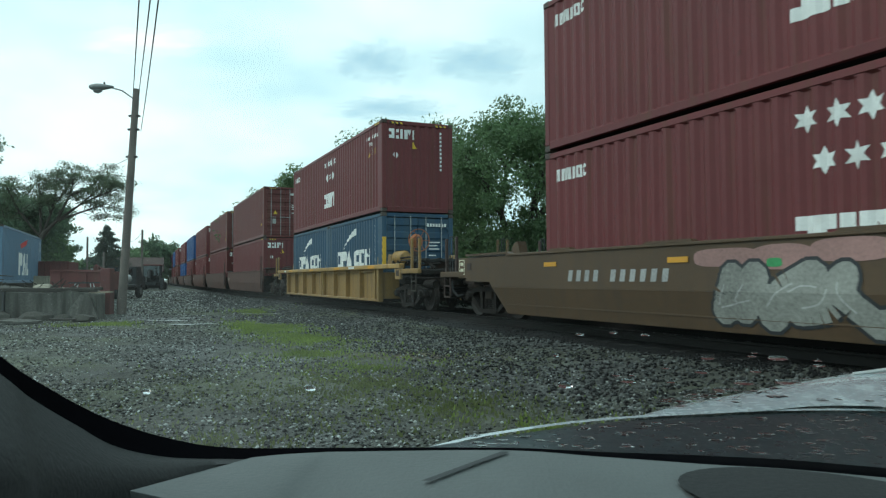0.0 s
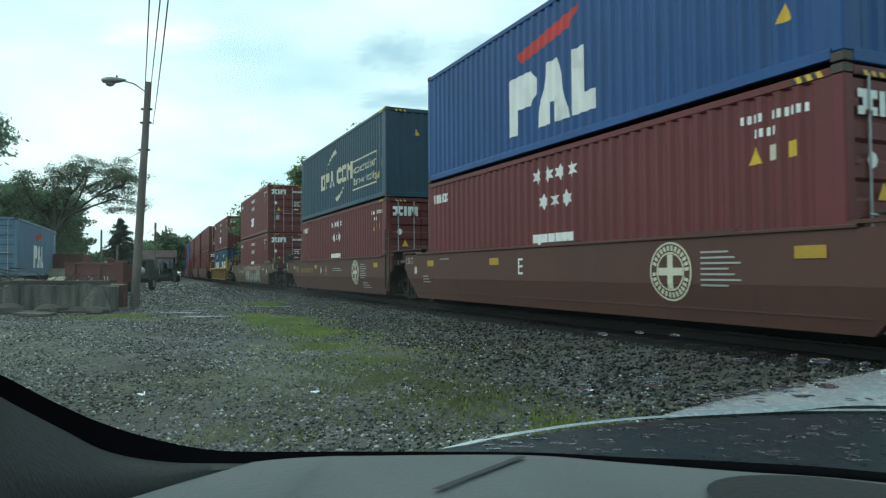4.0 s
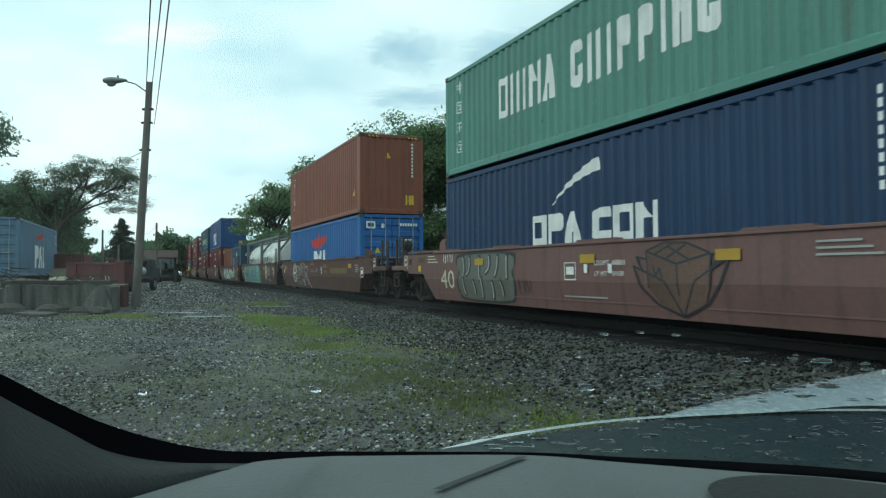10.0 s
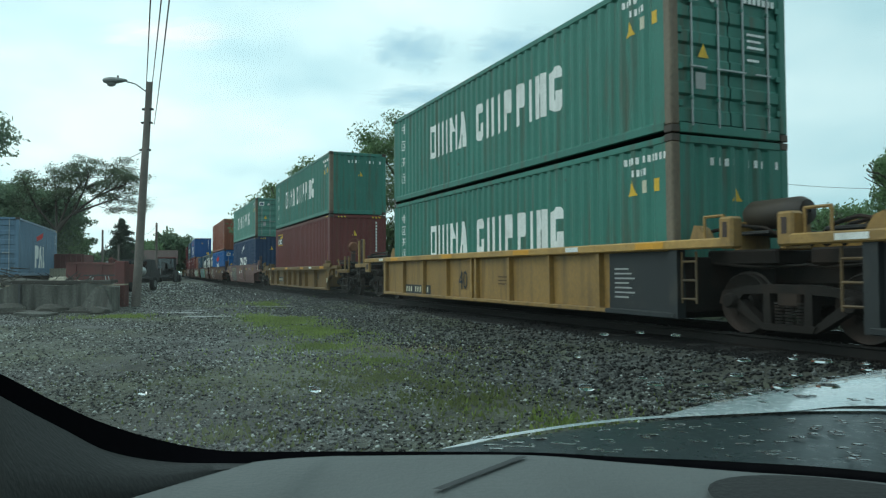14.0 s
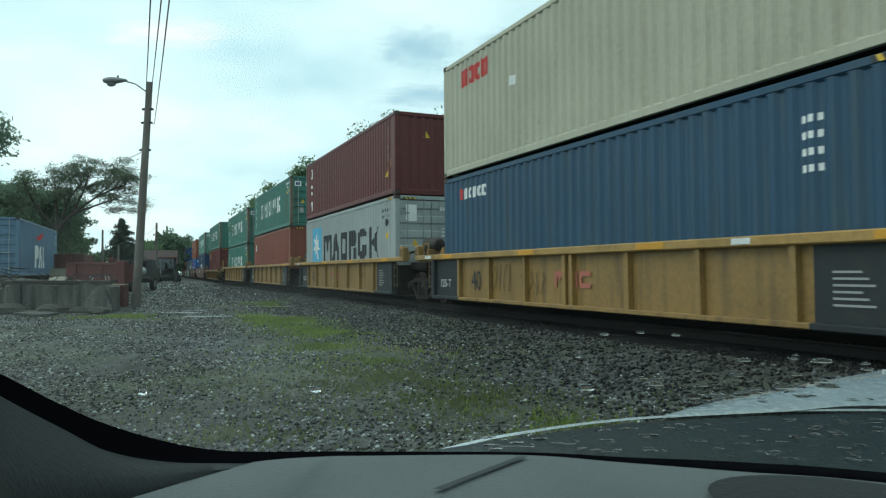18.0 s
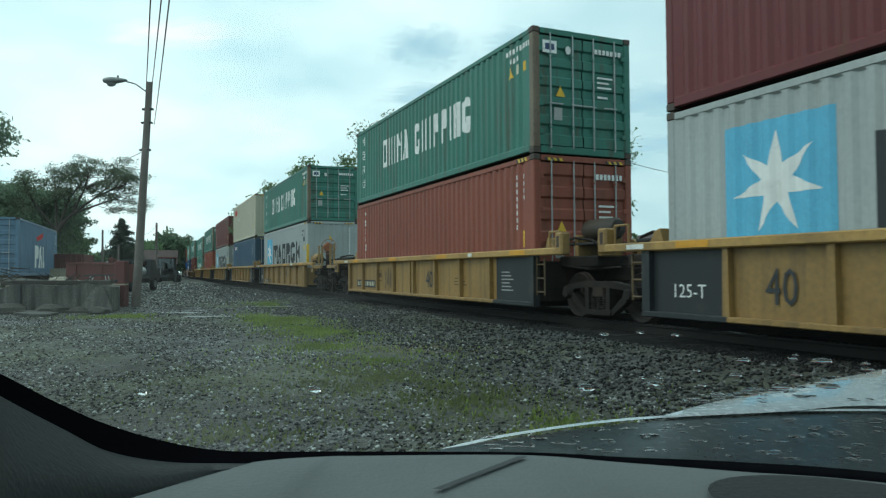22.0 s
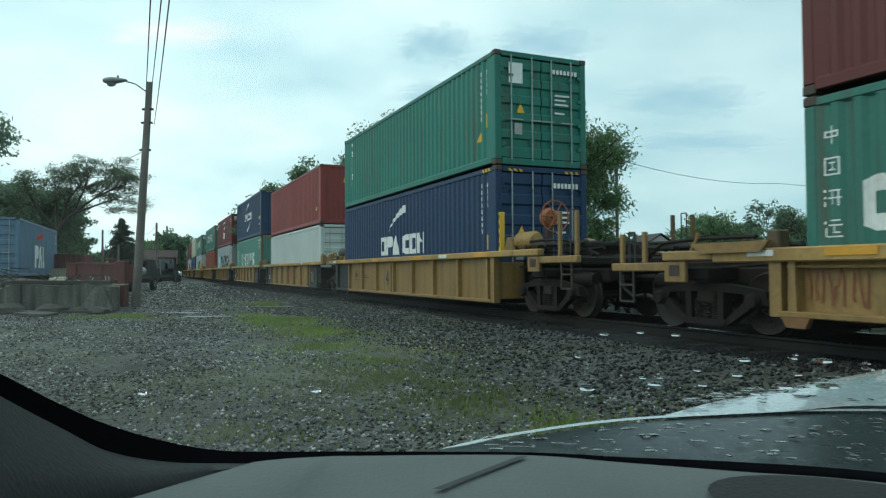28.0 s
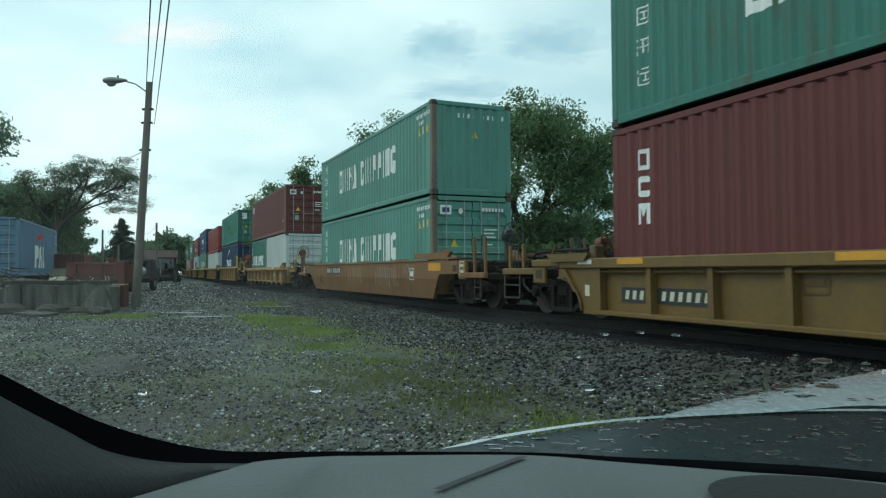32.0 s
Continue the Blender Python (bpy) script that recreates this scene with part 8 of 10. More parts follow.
def blob_row(u0, u1, z0, z1, seed, mat, n=6, name="graffiti_fill"):
    """Rounded sprayed fills beside one another."""
    r = random.Random(seed)
    out = []
    w = (u0 - u1) / n
    for k in range(n):
        cu, cz = u0 - w * (k + 0.5), (z0 + z1) / 2 + r.uniform(-0.05, 0.05)
        ru, rz = w * r.uniform(0.5, 0.62), (z1 - z0) / 2 * r.uniform(0.75, 1.0)
        q = r.uniform(2.2, 4)
        pts = []
        for i in range(18):
            a = 2 * math.pi * i / 18
            c, s2 = math.cos(a), math.sin(a)
            pts.append((cu + ru * math.copysign(abs(c) ** (2 / q), c), cz + rz * math.copysign(abs(s2) ** (2 / q), s2)))
        out.append(pts)
    return (name, out, mat)


def throwup(u0, u1, z0, z1, seed, fill, line, shine, n):
    """Fat slanted strokes that overlap like sprayed forms but spell nothing: dark outline, fill and a bright inner line."""
    r = random.Random(seed)
    back, front, edge = [], [], []
    w, h = (u0 - u1) / n, z1 - z0
    kits = ([((0.1, 0.02), (0.2, 0.5), (0.28, 1.0)), ((0.25, 0.9), (0.7, 1.05), (0.95, 0.7), (0.5, 0.45)), ((0.5, 0.5), (0.8, 0.3), (1.0, 0.0))],
            [((0.9, 0.95), (0.3, 1.0), (0.05, 0.6), (0.4, 0.5)), ((0.4, 0.5), (0.9, 0.45), (0.85, 0.05), (0.05, 0.05))],
            [((0.05, 0.0), (0.15, 0.6), (0.5, 1.0)), ((0.5, 1.0), (0.75, 0.5), (0.95, 0.0)), ((0.2, 0.35), (0.5, 0.3), (0.85, 0.38))],
            [((0.1, 1.0), (0.15, 0.4), (0.3, 0.05), (0.75, 0.05)), ((0.75, 0.05), (1.0, 0.3), (0.8, 0.95))])

    def curve(pts, m=7):
        if len(pts) == 3:
            pts = [pts[0], pts[1], pts[1], pts[2]]
        out = []
        for i in range(m + 1):
            t = i / m
            b = ((1 - t) ** 3, 3 * t * (1 - t) ** 2, 3 * t * t * (1 - t), t ** 3)
            out.append((sum(k * p[0] for k, p in zip(b, pts)), sum(k * p[1] for k, p in zip(b, pts))))
        return out

    for k in range(n):
        kit = kits[r.randrange(4)]
        fx, fz = r.random() < 0.5, r.random() < 0.6
        kit = [[(min(1.05, max(-0.05, (1 - x if fx else x) + r.uniform(-0.2, 0.2))), min(1.0, max(0.0, (1 - z if fz ^ (i % 2 == 1) else z) + r.uniform(-0.2, 0.2)))) for x, z in pts] for i, pts in enumerate(kit)]
        lean = r.uniform(-0.15, 0.2) * w
        thick = min(w * 0.40, h * 0.34) * r.uniform(0.9, 1.2)
        grow = r.uniform(0.84, 1.0)
        for pts in kit:
            wide = thick * r.uniform(0.8, 1.2)
            path = [(u0 - w * (k + 0.04 + x * 1.02 * r.uniform(0.97, 1.03)) - lean * (z - 0.5), z0 + wide * 0.5 + (h - wide) * z * grow) for x, z in curve(pts)]
            back += strokes([path], wide + 0.09)
            front += strokes([path], wide)
            edge += strokes([[(a + wide * 0.28, b + 0.01) for a, b in path[1:-1]]], 0.022)
            for a, b in (path[0], path[-1]):
                back.append([(a + (wide / 2 + 0.045) * math.cos(math.pi * i / 5), b + (wide / 2 + 0.045) * math.sin(math.pi * i / 5)) for i in range(10)])
                front.append([(a + wide / 2 * math.cos(math.pi * i / 5), b + wide / 2 * math.sin(math.pi * i / 5)) for i in range(10)])
    inside = lambda shapes: [[(a, min(max(b, 0.18), 1.33)) for a, b in q] for q in shapes]
    return [("graffiti_outline", inside(back), line), ("graffiti_fill", inside(front), fill), ("graffiti_edge", inside(edge), shine)]


def ribbon(line, thick):
    """One outline round a curved stroke."""
    left, right = [], []
    for i, (x, z) in enumerate(line):
        (xa, za), (xb, zb) = line[max(0, i - 1)], line[min(len(line) - 1, i + 1)]
        d = math.hypot(xb - xa, zb - za) or 1e-6
        nx, nz = -(zb - za) / d * thick / 2, (xb - xa) / d * thick / 2
        left.append((x + nx, z + nz)); right.append((x - nx, z - nz))
    return left + right[::-1]


def slab_graffiti(u0, u1, z0, z1, seed, n=9):
    """One grey field with a black border and curved black and white strokes that spell nothing."""
    r = random.Random(seed)

    def border(grow):
        mid = (z0 + z1) / 2
        side = [(0.0, z1), (-0.06, z1 - 0.28), (0.16, mid + 0.12), (-0.02, mid - 0.06), (0.04, z0 + 0.2), (0.2, z0)]
        left = [(u0 - a + grow, min(1.33, max(0.19, b + grow * (1 if b > mid else -1)))) for a, b in side]
        right = [(u1 + a * 0.7 - grow, b) for (a, _), (_, b) in zip(side, left)]
        ring = left + right[::-1]
        for _ in range(2):
            ring = [(p[0] * f + q[0] * (1 - f), p[1] * f + q[1] * (1 - f)) for p, q in zip(ring, ring[1:] + ring[:1]) for f in (0.78, 0.22)]
        return ring

    dark, bright = [], []
    w = (u0 - u1) / n
    for k in range(2 * n):
        upper = k % 2 == 0
        c = u0 - w * (k // 2 + (0.55 if upper else 0.75)) + r.uniform(-0.06, 0.06)
        a, b = ((z1 - 0.02, (z0 + z1) / 2 - r.uniform(-0.05, 0.10)) if upper else ((z0 + z1) / 2 - r.uniform(-0.02, 0.10), z0 + 0.02))
        bow, hook = r.uniform(-0.12, 0.03), r.choice((0.0, 0.14, 0.20)) * (1 if upper else -0.6)
        path = [(c + bow * math.sin(math.pi * t) + hook * t ** 3, a + (b - a) * (t - 0.18 * t ** 4 * (hook != 0))) for t in [i / 14 for i in range(15)]]
        if k >= 2 * n - 1:
            break
        dark.append(ribbon(path, 0.13))
        bright.append(ribbon([(x + 0.03, z) for x, z in path[1:-1]], 0.048))
    inside = lambda shapes: [[(a, min(max(b, 0.20), 1.32)) for a, b in q] for q in shapes]
    return [("graffiti_outline", [border(0.07)], BLACK), ("graffiti_fill", [border(0.0)], DULL_SPRAY), ("graffiti_strokes", inside(dark), BLACK), ("graffiti_edge", inside(bright), SILVER_MARK)]


def strokes(lines, thick):
    out = []
    for line in lines:
        for (xa, za), (xb, zb) in zip(line, line[1:]):
            d = math.hypot(xb - xa, zb - za) or 1e-6
            nx, nz = -(zb - za) / d * thick / 2, (xb - xa) / d * thick / 2
            out.append([(xa + nx, za + nz), (xb + nx, zb + nz), (xb - nx, zb - nz), (xa - nx, za - nz)])
    return out


def hollow_letters():
    """Loose outlined shapes in silver spray paint that spell nothing."""
    hook = [[(3.51, 1.17), (3.21, 1.13), (3.26, 0.78), (3.35, 0.58), (3.59, 0.64), (3.45, 0.72), (3.52, 1.17)], [(3.6, 0.58), (3.35, 0.28)]]
    stem = [[(3.15, 1.02), (3.17, 0.69), (3.03, 0.26)], [(2.74, 0.26), (2.99, 0.69), (2.99, 1.02), (2.87, 1.05), (3.08, 1.16), (3.11, 1.1), (2.96, 1.04)]]
    bowl = [[(2.4, 1.09), (2.56, 1.09), (2.6, 0.78), (2.68, 0.73), (2.72, 0.9), (2.56, 1.26), (2.74, 1.23), (2.94, 0.9), (2.92, 0.72), (2.74, 0.51), (2.51, 0.26)]]
    loop = [[(2.4, 1.36), (2.42, 0.87), (2.39, 0.57), (2.06, 0.36), (1.95, 0.24)], [(2.22, 0.87), (2.24, 1.36), (1.88, 1.15), (1.9, 0.96), (2.08, 0.72), (2.01, 0.45), (2.08, 0.3), (2.22, 0.3)], [(2.42, 0.55), (2.01, 0.45)]]
    comb = [[(1.88, 1.07), (1.31, 1.15), (1.43, 0.88), (1.65, 0.78), (1.72, 0.87), (1.83, 0.62), (1.47, 0.72), (0.93, 0.18)], [(1.83, 0.57), (1.65, 0.54), (1.52, 0.5)], [(1.43, 0.51), (1.34, 0.56), (1.28, 0.45), (1.33, 0.32), (1.42, 0.39), (1.43, 0.51)]]
    return ("graffiti", strokes([[(3.87 - (3.87 - u) * 1.1, z) for u, z in line] for line in hook + stem + bowl + loop + comb], 0.045), SILVER_MARK)


def crate_drawing():
    """A crate in an open flower of leaves, drawn in dark spray lines."""
    crate = [[(-1.85, 1.18), (-2.50, 0.98), (-3.15, 1.12), (-2.70, 1.28), (-2.25, 1.30), (-1.85, 1.18), (-1.90, 0.62)], [(-2.50, 0.98), (-2.52, 0.52)], [(-3.15, 1.12), (-3.12, 0.66)],
             [(-2.05, 1.13), (-2.45, 1.29)], [(-2.28, 1.06), (-2.70, 1.26)], [(-2.75, 1.04), (-2.30, 1.25)], [(-2.00, 0.95), (-2.06, 0.80), (-2.14, 0.93), (-2.20, 0.76)]]
    flower = [[(-1.55, 0.96), (-1.72, 0.62), (-2.05, 0.38), (-2.56, 0.22), (-3.05, 0.42), (-3.30, 0.70), (-3.48, 1.08), (-2.85, 0.74), (-2.56, 0.22), (-2.25, 0.72), (-1.55, 0.96)], [(-1.75, 0.88), (-1.62, 1.10), (-1.86, 1.06)], [(-3.16, 0.92), (-3.35, 1.12), (-3.16, 1.10)]]
    fill = [[(-1.85, 1.18), (-2.50, 0.98), (-3.15, 1.12), (-2.70, 1.28), (-2.25, 1.30)], [(-1.86, 1.17), (-1.90, 0.62), (-2.52, 0.52), (-2.50, 0.97)], [(-2.51, 0.97), (-2.53, 0.52), (-3.12, 0.66), (-3.15, 1.11)], [(-1.9, 0.62), (-2.1, 0.40), (-2.56, 0.24), (-3.0, 0.42), (-3.12, 0.66), (-2.52, 0.52)]]
    return [("crate_fill", fill, CRATE_FILL), ("crate_drawing", strokes(crate + flower, 0.034), BLACK)]


def slot_mural():
    """A pale sprayed field with dark leaning slots and dots, and green puffs at its ends."""
    ring = lambda u, z, r: [(u + r * math.cos(2 * math.pi * i / 16), z + r * math.sin(2 * math.pi * i / 16)) for i in range(16)]
    puffs = [ring(u, z, r) for u, z, r in ((-0.95, 1.02, 0.20), (-1.15, 0.78, 0.24), (-1.20, 0.50, 0.26), (-1.0, 0.34, 0.18), (-0.75, 0.80, 0.30), (-0.75, 0.45, 0.30), (5.75, 0.95, 0.18), (5.85, 0.65, 0.22), (5.75, 0.40, 0.2), (2.4, 0.26, 0.07), (0.6, 0.25, 0.06))]
    field = [[(5.7, 0.24), (5.75, 1.24), (2.6, 1.30), (2.6, 0.21)], [(2.6, 0.21), (2.6, 1.30), (-0.62, 1.31), (-0.85, 0.21)]]
    slots = [ring(u, 0.78, 0.125) for u in (5.25, 4.75, 3.60, 1.75, 0.55, -0.15)]
    for u, w0, w1 in ((4.72, 0.10, 0.07), (4.28, 0.13, 0.06), (3.66, 0.16, 0.09), (3.05, 0.12, 0.05), (2.45, 0.12, 0.16), (1.75, 0.16, 0.06), (1.15, 0.10, 0.10), (0.55, 0.14, 0.07)):
        slots.append([(u + w0 / 2 + 0.05, 1.27), (u - w0 / 2 + 0.05, 1.27), (u - w0 * 0.9, 0.76), (u + w0 * 0.9, 0.76)])
        slots.append([(u + w0 * 0.8, 0.76), (u - w0 * 0.8, 0.76), (u - 0.12 - w1 / 2, 0.22), (u - 0.12 + w1 / 2, 0.22)])
    slots.append(rect(4.28, 4.72, 0.66, 0.76))
    return [("graffiti_puffs", puffs, GREEN_MARK), ("graffiti_fill", field, AQUA_MARK), ("graffiti_slots", slots, BLACK)]


CRATE_FILL = material("thin_brown_spray", (0.115, 0.062, 0.046), 0.7, grain=8, spread=0.3)
SMOKE_SPRAY = material("smoky_silver_spray", (0.225, 0.230, 0.208), 0.6, grain=8, spread=0.35)
DULL_SPRAY = material("dull_grey_green_spray", (0.124, 0.133, 0.108), 0.6, grain=8, spread=0.2)


def yellow_patch(*us, z=0.98):
    return ("yellow_patch", [rect(u - 0.21, u + 0.21, z + 0.04, z + 0.19) for u in us], YELLOW_PATCH)


YELLOW_PATCH = material("reflective_yellow_patch", (0.40, 0.24, 0.02), 0.5, grain=10)


# ---- the train: place along the track at 16 s, then what stands there ----
SPEED = 10.927
FLOOR = 0.36
TALL, LOW = 2.896, 2.591
TRAIN = []       # (object, place at 16 s, bogie reach, height above the rail, shift along its own length)


def join(ob, s0, up=0.0, along=0.0, reach=7.9):
    TRAIN.append((ob, s0, reach, up, along))
    return ob


def stack(s0, lower=None, upper=None):
    """Containers in a well: each is (label, height, paint, rear, marks, end_marks); a list of two stands for two 20 ft boxes."""
    z = FLOOR
    for level in (lower, upper):
        if not level:
            continue
        if isinstance(level, list):
            for along, spec in zip((3.06, -3.06), level):
                join(container(spec[0], 6.058, spec[1], PAINT[spec[2]], *spec[3:]), s0, z, along)
            z += level[0][1] + 0.02
        else:
            join(container(level[0], 12.192, level[1], PAINT[level[2]], *level[3:]), s0, z)
            z += level[1] + 0.02


B_POSTS = [6.2, 4.49, 2.56, 1.34, 0.07, -1.18, -2.42, -4.3, -6.2]


def train_cars():
    y_label = "yellow ribbed articulated well car in worn paint"
    b_label = "brown smooth-sided articulated well car with weathered paint"
    # long weathered well car and the yellow car ahead of it
    join(ribbed_car("yellow ribbed well car in worn paint", CAR_YELLOW, "free", "hand", 205.07, None, False, False, chord_marks(1)), 205.07)
    join(smooth_car("olive-brown smooth well car covered in silver graffiti", CAR_OLIVE, "free", "hand", 183.77,
                    [("number_bars", slanted_bars(5.06, 0.83, 0.19, 0.235, 0.12), SILVER_MARK),
                     blob_row(2.0, -4.9, 1.02, 1.33, 8, PINK_SPRAY, 8), *throwup(1.9, -4.7, 0.22, 1.16, 5, SMOKE_SPRAY, BLACK, SILVER_MARK, 7), blob_row(0.9, 0.7, 1.0, 1.14, 9, GREEN_MARK, 1), blob_row(-3.0, -3.2, 0.95, 1.05, 10, GREEN_MARK, 1), ("orange_patch", [rect(5.4, 5.8, 1.10, 1.18), rect(2.2, 2.6, 1.1, 1.18), rect(-6.3, -5.6, 1.0, 1.1)], ORANGE_MARK2),
                     data_frame(-7.05, 1.05, WHITE)], half=7.3, reach=8.7), 183.77, reach=8.7)
    # five brown units
    join(smooth_car(b_label, CAR_BROWN, "hand", "joint", 162.06, [("road_bars", [rect(5.0 - 0.24 * i, 5.15 - 0.24 * i, 0.86, 1.06) for i in range(10)], GOLD_MARK), yellow_patch(6.6, 2.3, -5.75), round_emblem(-3.5), load_lines(-4.1, 1.12, 7, 0.7), load_lines(-4.3, 0.5, 3, 0.9), ("letter", lettering("A", 1.50, 0.82, 0.30), WHITE), data_frame(0.72, 1.08, PINK_MARK), load_lines(-0.5, 1.0, 2, 1.6), load_lines(6.1, 1.1, 4, 0.5)]), 162.06)
    join(smooth_car(b_label, CAR_BROWN, "joint", "joint", 146.39, [("capacity_words", lettering("125 T", 7.18, 1.10, 0.17), CREAM_MARK), yellow_patch(5.4, 1.9), ("letter", lettering("E", 0.9, 0.82, 0.34), WHITE), round_emblem(-3.5), load_lines(4.8, 1.18, 1, 0.8), load_lines(5.9, 0.75, 3, 0.5), yellow_patch(-5.8), load_lines(-4.1, 1.12, 7, 0.7)]), 146.39)
    join(smooth_car(b_label, CAR_BROWN, "joint", "joint", 130.86, [("capacity_words", lettering("125 T", 7.18, 1.10, 0.17), CREAM_MARK), spray(5.6, 3.9, 0.4, 1.1, 21, SILVER_MARK, 10, 0.03), blob_row(-1.9, -3.1, 0.35, 1.0, 24, GREEN_PALE, 1), *throwup(3.7, -2.2, 0.28, 1.22, 23, PALE_MARK, BLACK, AQUA_MARK, 7), round_emblem(-3.6), load_lines(-4.2, 1.02, 4, 0.8), load_lines(-4.3, 0.45, 3, 0.9), yellow_patch(-6.0), load_lines(-4.2, 1.27, 1, 0.9)]), 130.86)
    join(smooth_car(b_label, CAR_BROWN, "joint", "joint", 115.08, [("capacity_words", lettering("125 T", 7.18, 1.10, 0.17), CREAM_MARK), *slot_mural(), yellow_patch(3.2, 1.3), round_emblem(-3.5), load_lines(-4.15, 1.12, 7, 0.8), load_lines(-4.2, 0.45, 2, 0.9), yellow_patch(-5.75, -2.8), round_emblem(-6.1, 0.86, 0.24, SILVER_MARK)]), 115.08)
    join(smooth_car(b_label, CAR_BROWN, "joint", "hand", 99.40, [("capacity_words", lettering("125 T", 7.18, 1.10, 0.17), CREAM_MARK), yellow_patch(6.12, -5.6), ("faded_patch", [rect(-2.28, -1.74, 1.05, 1.18), rect(-2.25, -1.88, 0.85, 0.95)], GOLD_MARK), round_emblem(3.87, 0.84, 0.46, CREAM_MARK), hollow_letters(), ("data_frame", [rect(-0.66, -0.44, 1.03, 1.05), rect(-0.66, -0.44, 0.87, 0.89), rect(-0.46, -0.44, 0.89, 1.03), rect(-0.66, -0.64, 0.89, 1.03), rect(-0.60, -0.50, 0.93, 0.99)], GREY_MARK), load_lines(0.61, 0.96, 2, 1.0, PINK_MARK), ("letter", lettering("B", -1.3, 0.80, 0.32), WHITE), ("road_bars", [rect(-3.07 - 0.27 * i, -2.87 - 0.27 * i, 0.82, 1.03) for i in range(9)], GOLD_MARK), load_lines(0.62, 1.27, 2, 0.84, PINK_MARK), load_lines(-6.3, 1.1, 4, 0.5), data_frame(-6.95, 1.0, WHITE)]), 99.40)
    # single cars
    join(smooth_car("faded red smooth well car with sprayed crate drawing", CAR_PINK, "hand", "free", 79.71, [("size_number", lettering("40", 5.93, 0.47, 0.47, narrow=1.3), CREAM_MARK), *slab_graffiti(4.90, 2.22, 0.24, 1.27, 51, 6), spray(5.80, 5.12, 1.08, 1.31, 53, WHITE, 5, 0.028, "tag"), load_lines(6.75, 1.26, 3, 0.66, CREAM_MARK), ("sticker", [rect(7.22, 7.40, 0.88, 1.04)], YELLOW_MARK), ("orange_patch", [rect(6.95, 7.40, 1.12, 1.26)], BROWN_MARK), spray(2.1, 1.5, 0.42, 0.75, 52, BLACK, 6, 0.02), *crate_drawing(), data_frame(0.35, 1.02, WHITE), ("white_plate", [rect(-1.02, -0.92, 0.85, 1.0), rect(-0.35, -0.25, 0.85, 1.0)], WHITE), ("load_words", lettering("LD LMT  168800", -0.55, 0.98, 0.085) + lettering("LT WT    51100", -0.55, 0.80, 0.085), WHITE), yellow_patch(3.75, -3.45, -0.35), load_lines(-4.75, 1.2, 3, 0.8), load_lines(0.4, 0.42, 1, 1.8, GREY_MARK), ("hatch_plate", [rect(-6.9, -6.35, 0.98, 1.18)], GOLD_MARK)]), 79.71)
    join(ribbed_car("dull ochre ribbed well car with worn stencils", CAR_OCHRE, "free", "hand", 59.91, (5.34, 0.38), False, False, top=1.13, base=0.15, posts=B_POSTS, arched=True, extra=chord_marks(3) + [forty(-0.45), load_lines(-4.4, 0.75, 3, 0.4, BLACK), ("pool_blocks", word("302", -0.6, 0.55, 0.42, 0.09, 0.2, 0.4), BROWN_MARK)]), 59.91)
    # five yellow units
    five = (39.92, 24.29, 8.31, -7.59, -23.45)
    join(ribbed_car(y_label, CAR_YELLOW, "free", "tank", five[0], (4.92, 0.28), extra=chord_marks(4) + [forty(1.1), load_lines(-4.9, 0.9, 7, 0.5), load_lines(-0.9, 0.75, 3, 0.6, BROWN_MARK)]), five[0])
    join(ribbed_car(y_label, CAR_YELLOW, "joint", "tank", five[1], None, extra=chord_marks(5) + [forty(4.2), ("capacity_words", lettering("125-T", 6.0, 0.50, 0.20), WHITE), load_lines(-5.0, 0.8, 6, 0.5), pool_mark(0.9)]), five[1])
    join(ribbed_car(y_label, CAR_YELLOW, "joint", "tank", five[2], None, extra=chord_marks(6) + [forty(4.2), ("capacity_words", lettering("125-T", 6.0, 0.50, 0.20), WHITE), pool_mark(0.9), load_lines(-5.0, 0.9, 7, 0.5), load_lines(-2.8, 0.8, 2, 0.9, BROWN_MARK)]), five[2])
    join(ribbed_car(y_label, CAR_YELLOW, "joint", "tank", five[3], None, extra=chord_marks(7) + [forty(4.2), ("capacity_words", lettering("125-T", 6.0, 0.50, 0.20), WHITE), pool_mark(0.7), spray(3.3, 2.3, 0.4, 1.05, 61, BROWN_MARK, 5, 0.03), spray(2.0, 1.0, 0.4, 0.9, 62, BROWN_MARK, 5, 0.03), load_lines(-5.0, 0.85, 6, 0.5)]), five[3])
    join(ribbed_car(y_label, CAR_YELLOW, "joint", "hand", five[4], (4.84, 0.25), extra=chord_marks(8) + [("capacity_words", lettering("125-", 6.05, 0.50, 0.20), WHITE), forty(0.2), data_frame(-1.7, 0.95), load_lines(2.2, 0.95, 3, 0.8, BROWN_MARK)]), five[4])
    nine = (-43.56, -59.57, -75.58, -91.50, -107.50)
    join(ribbed_car(y_label, CAR_YELLOW, "free", "tank", nine[0], (5.55, 0.37), extra=chord_marks(9) + [forty(-0.75), spray(2.6, 1.6, 0.35, 1.0, 63, BLACK, 7, 0.04), data_frame(3.2, 0.9, BROWN_MARK), load_lines(-2.6, 0.7, 3, 0.7, BROWN_MARK), load_lines(-5.0, 0.85, 6, 0.5)]), nine[0])
    join(ribbed_car(y_label, CAR_YELLOW, "joint", "tank", nine[1], None, extra=chord_marks(10) + [("capacity_words", lettering("125-T", 5.85, 0.50, 0.20), WHITE), forty(4.2), pool_mark(0.0), load_lines(-5.0, 0.85, 6, 0.5), ("white_plate", [rect(-6.1, -5.8, 0.75, 1.05)], WHITE), load_lines(-3.1, 0.5, 1, 0.9, BROWN_MARK)]), nine[1])
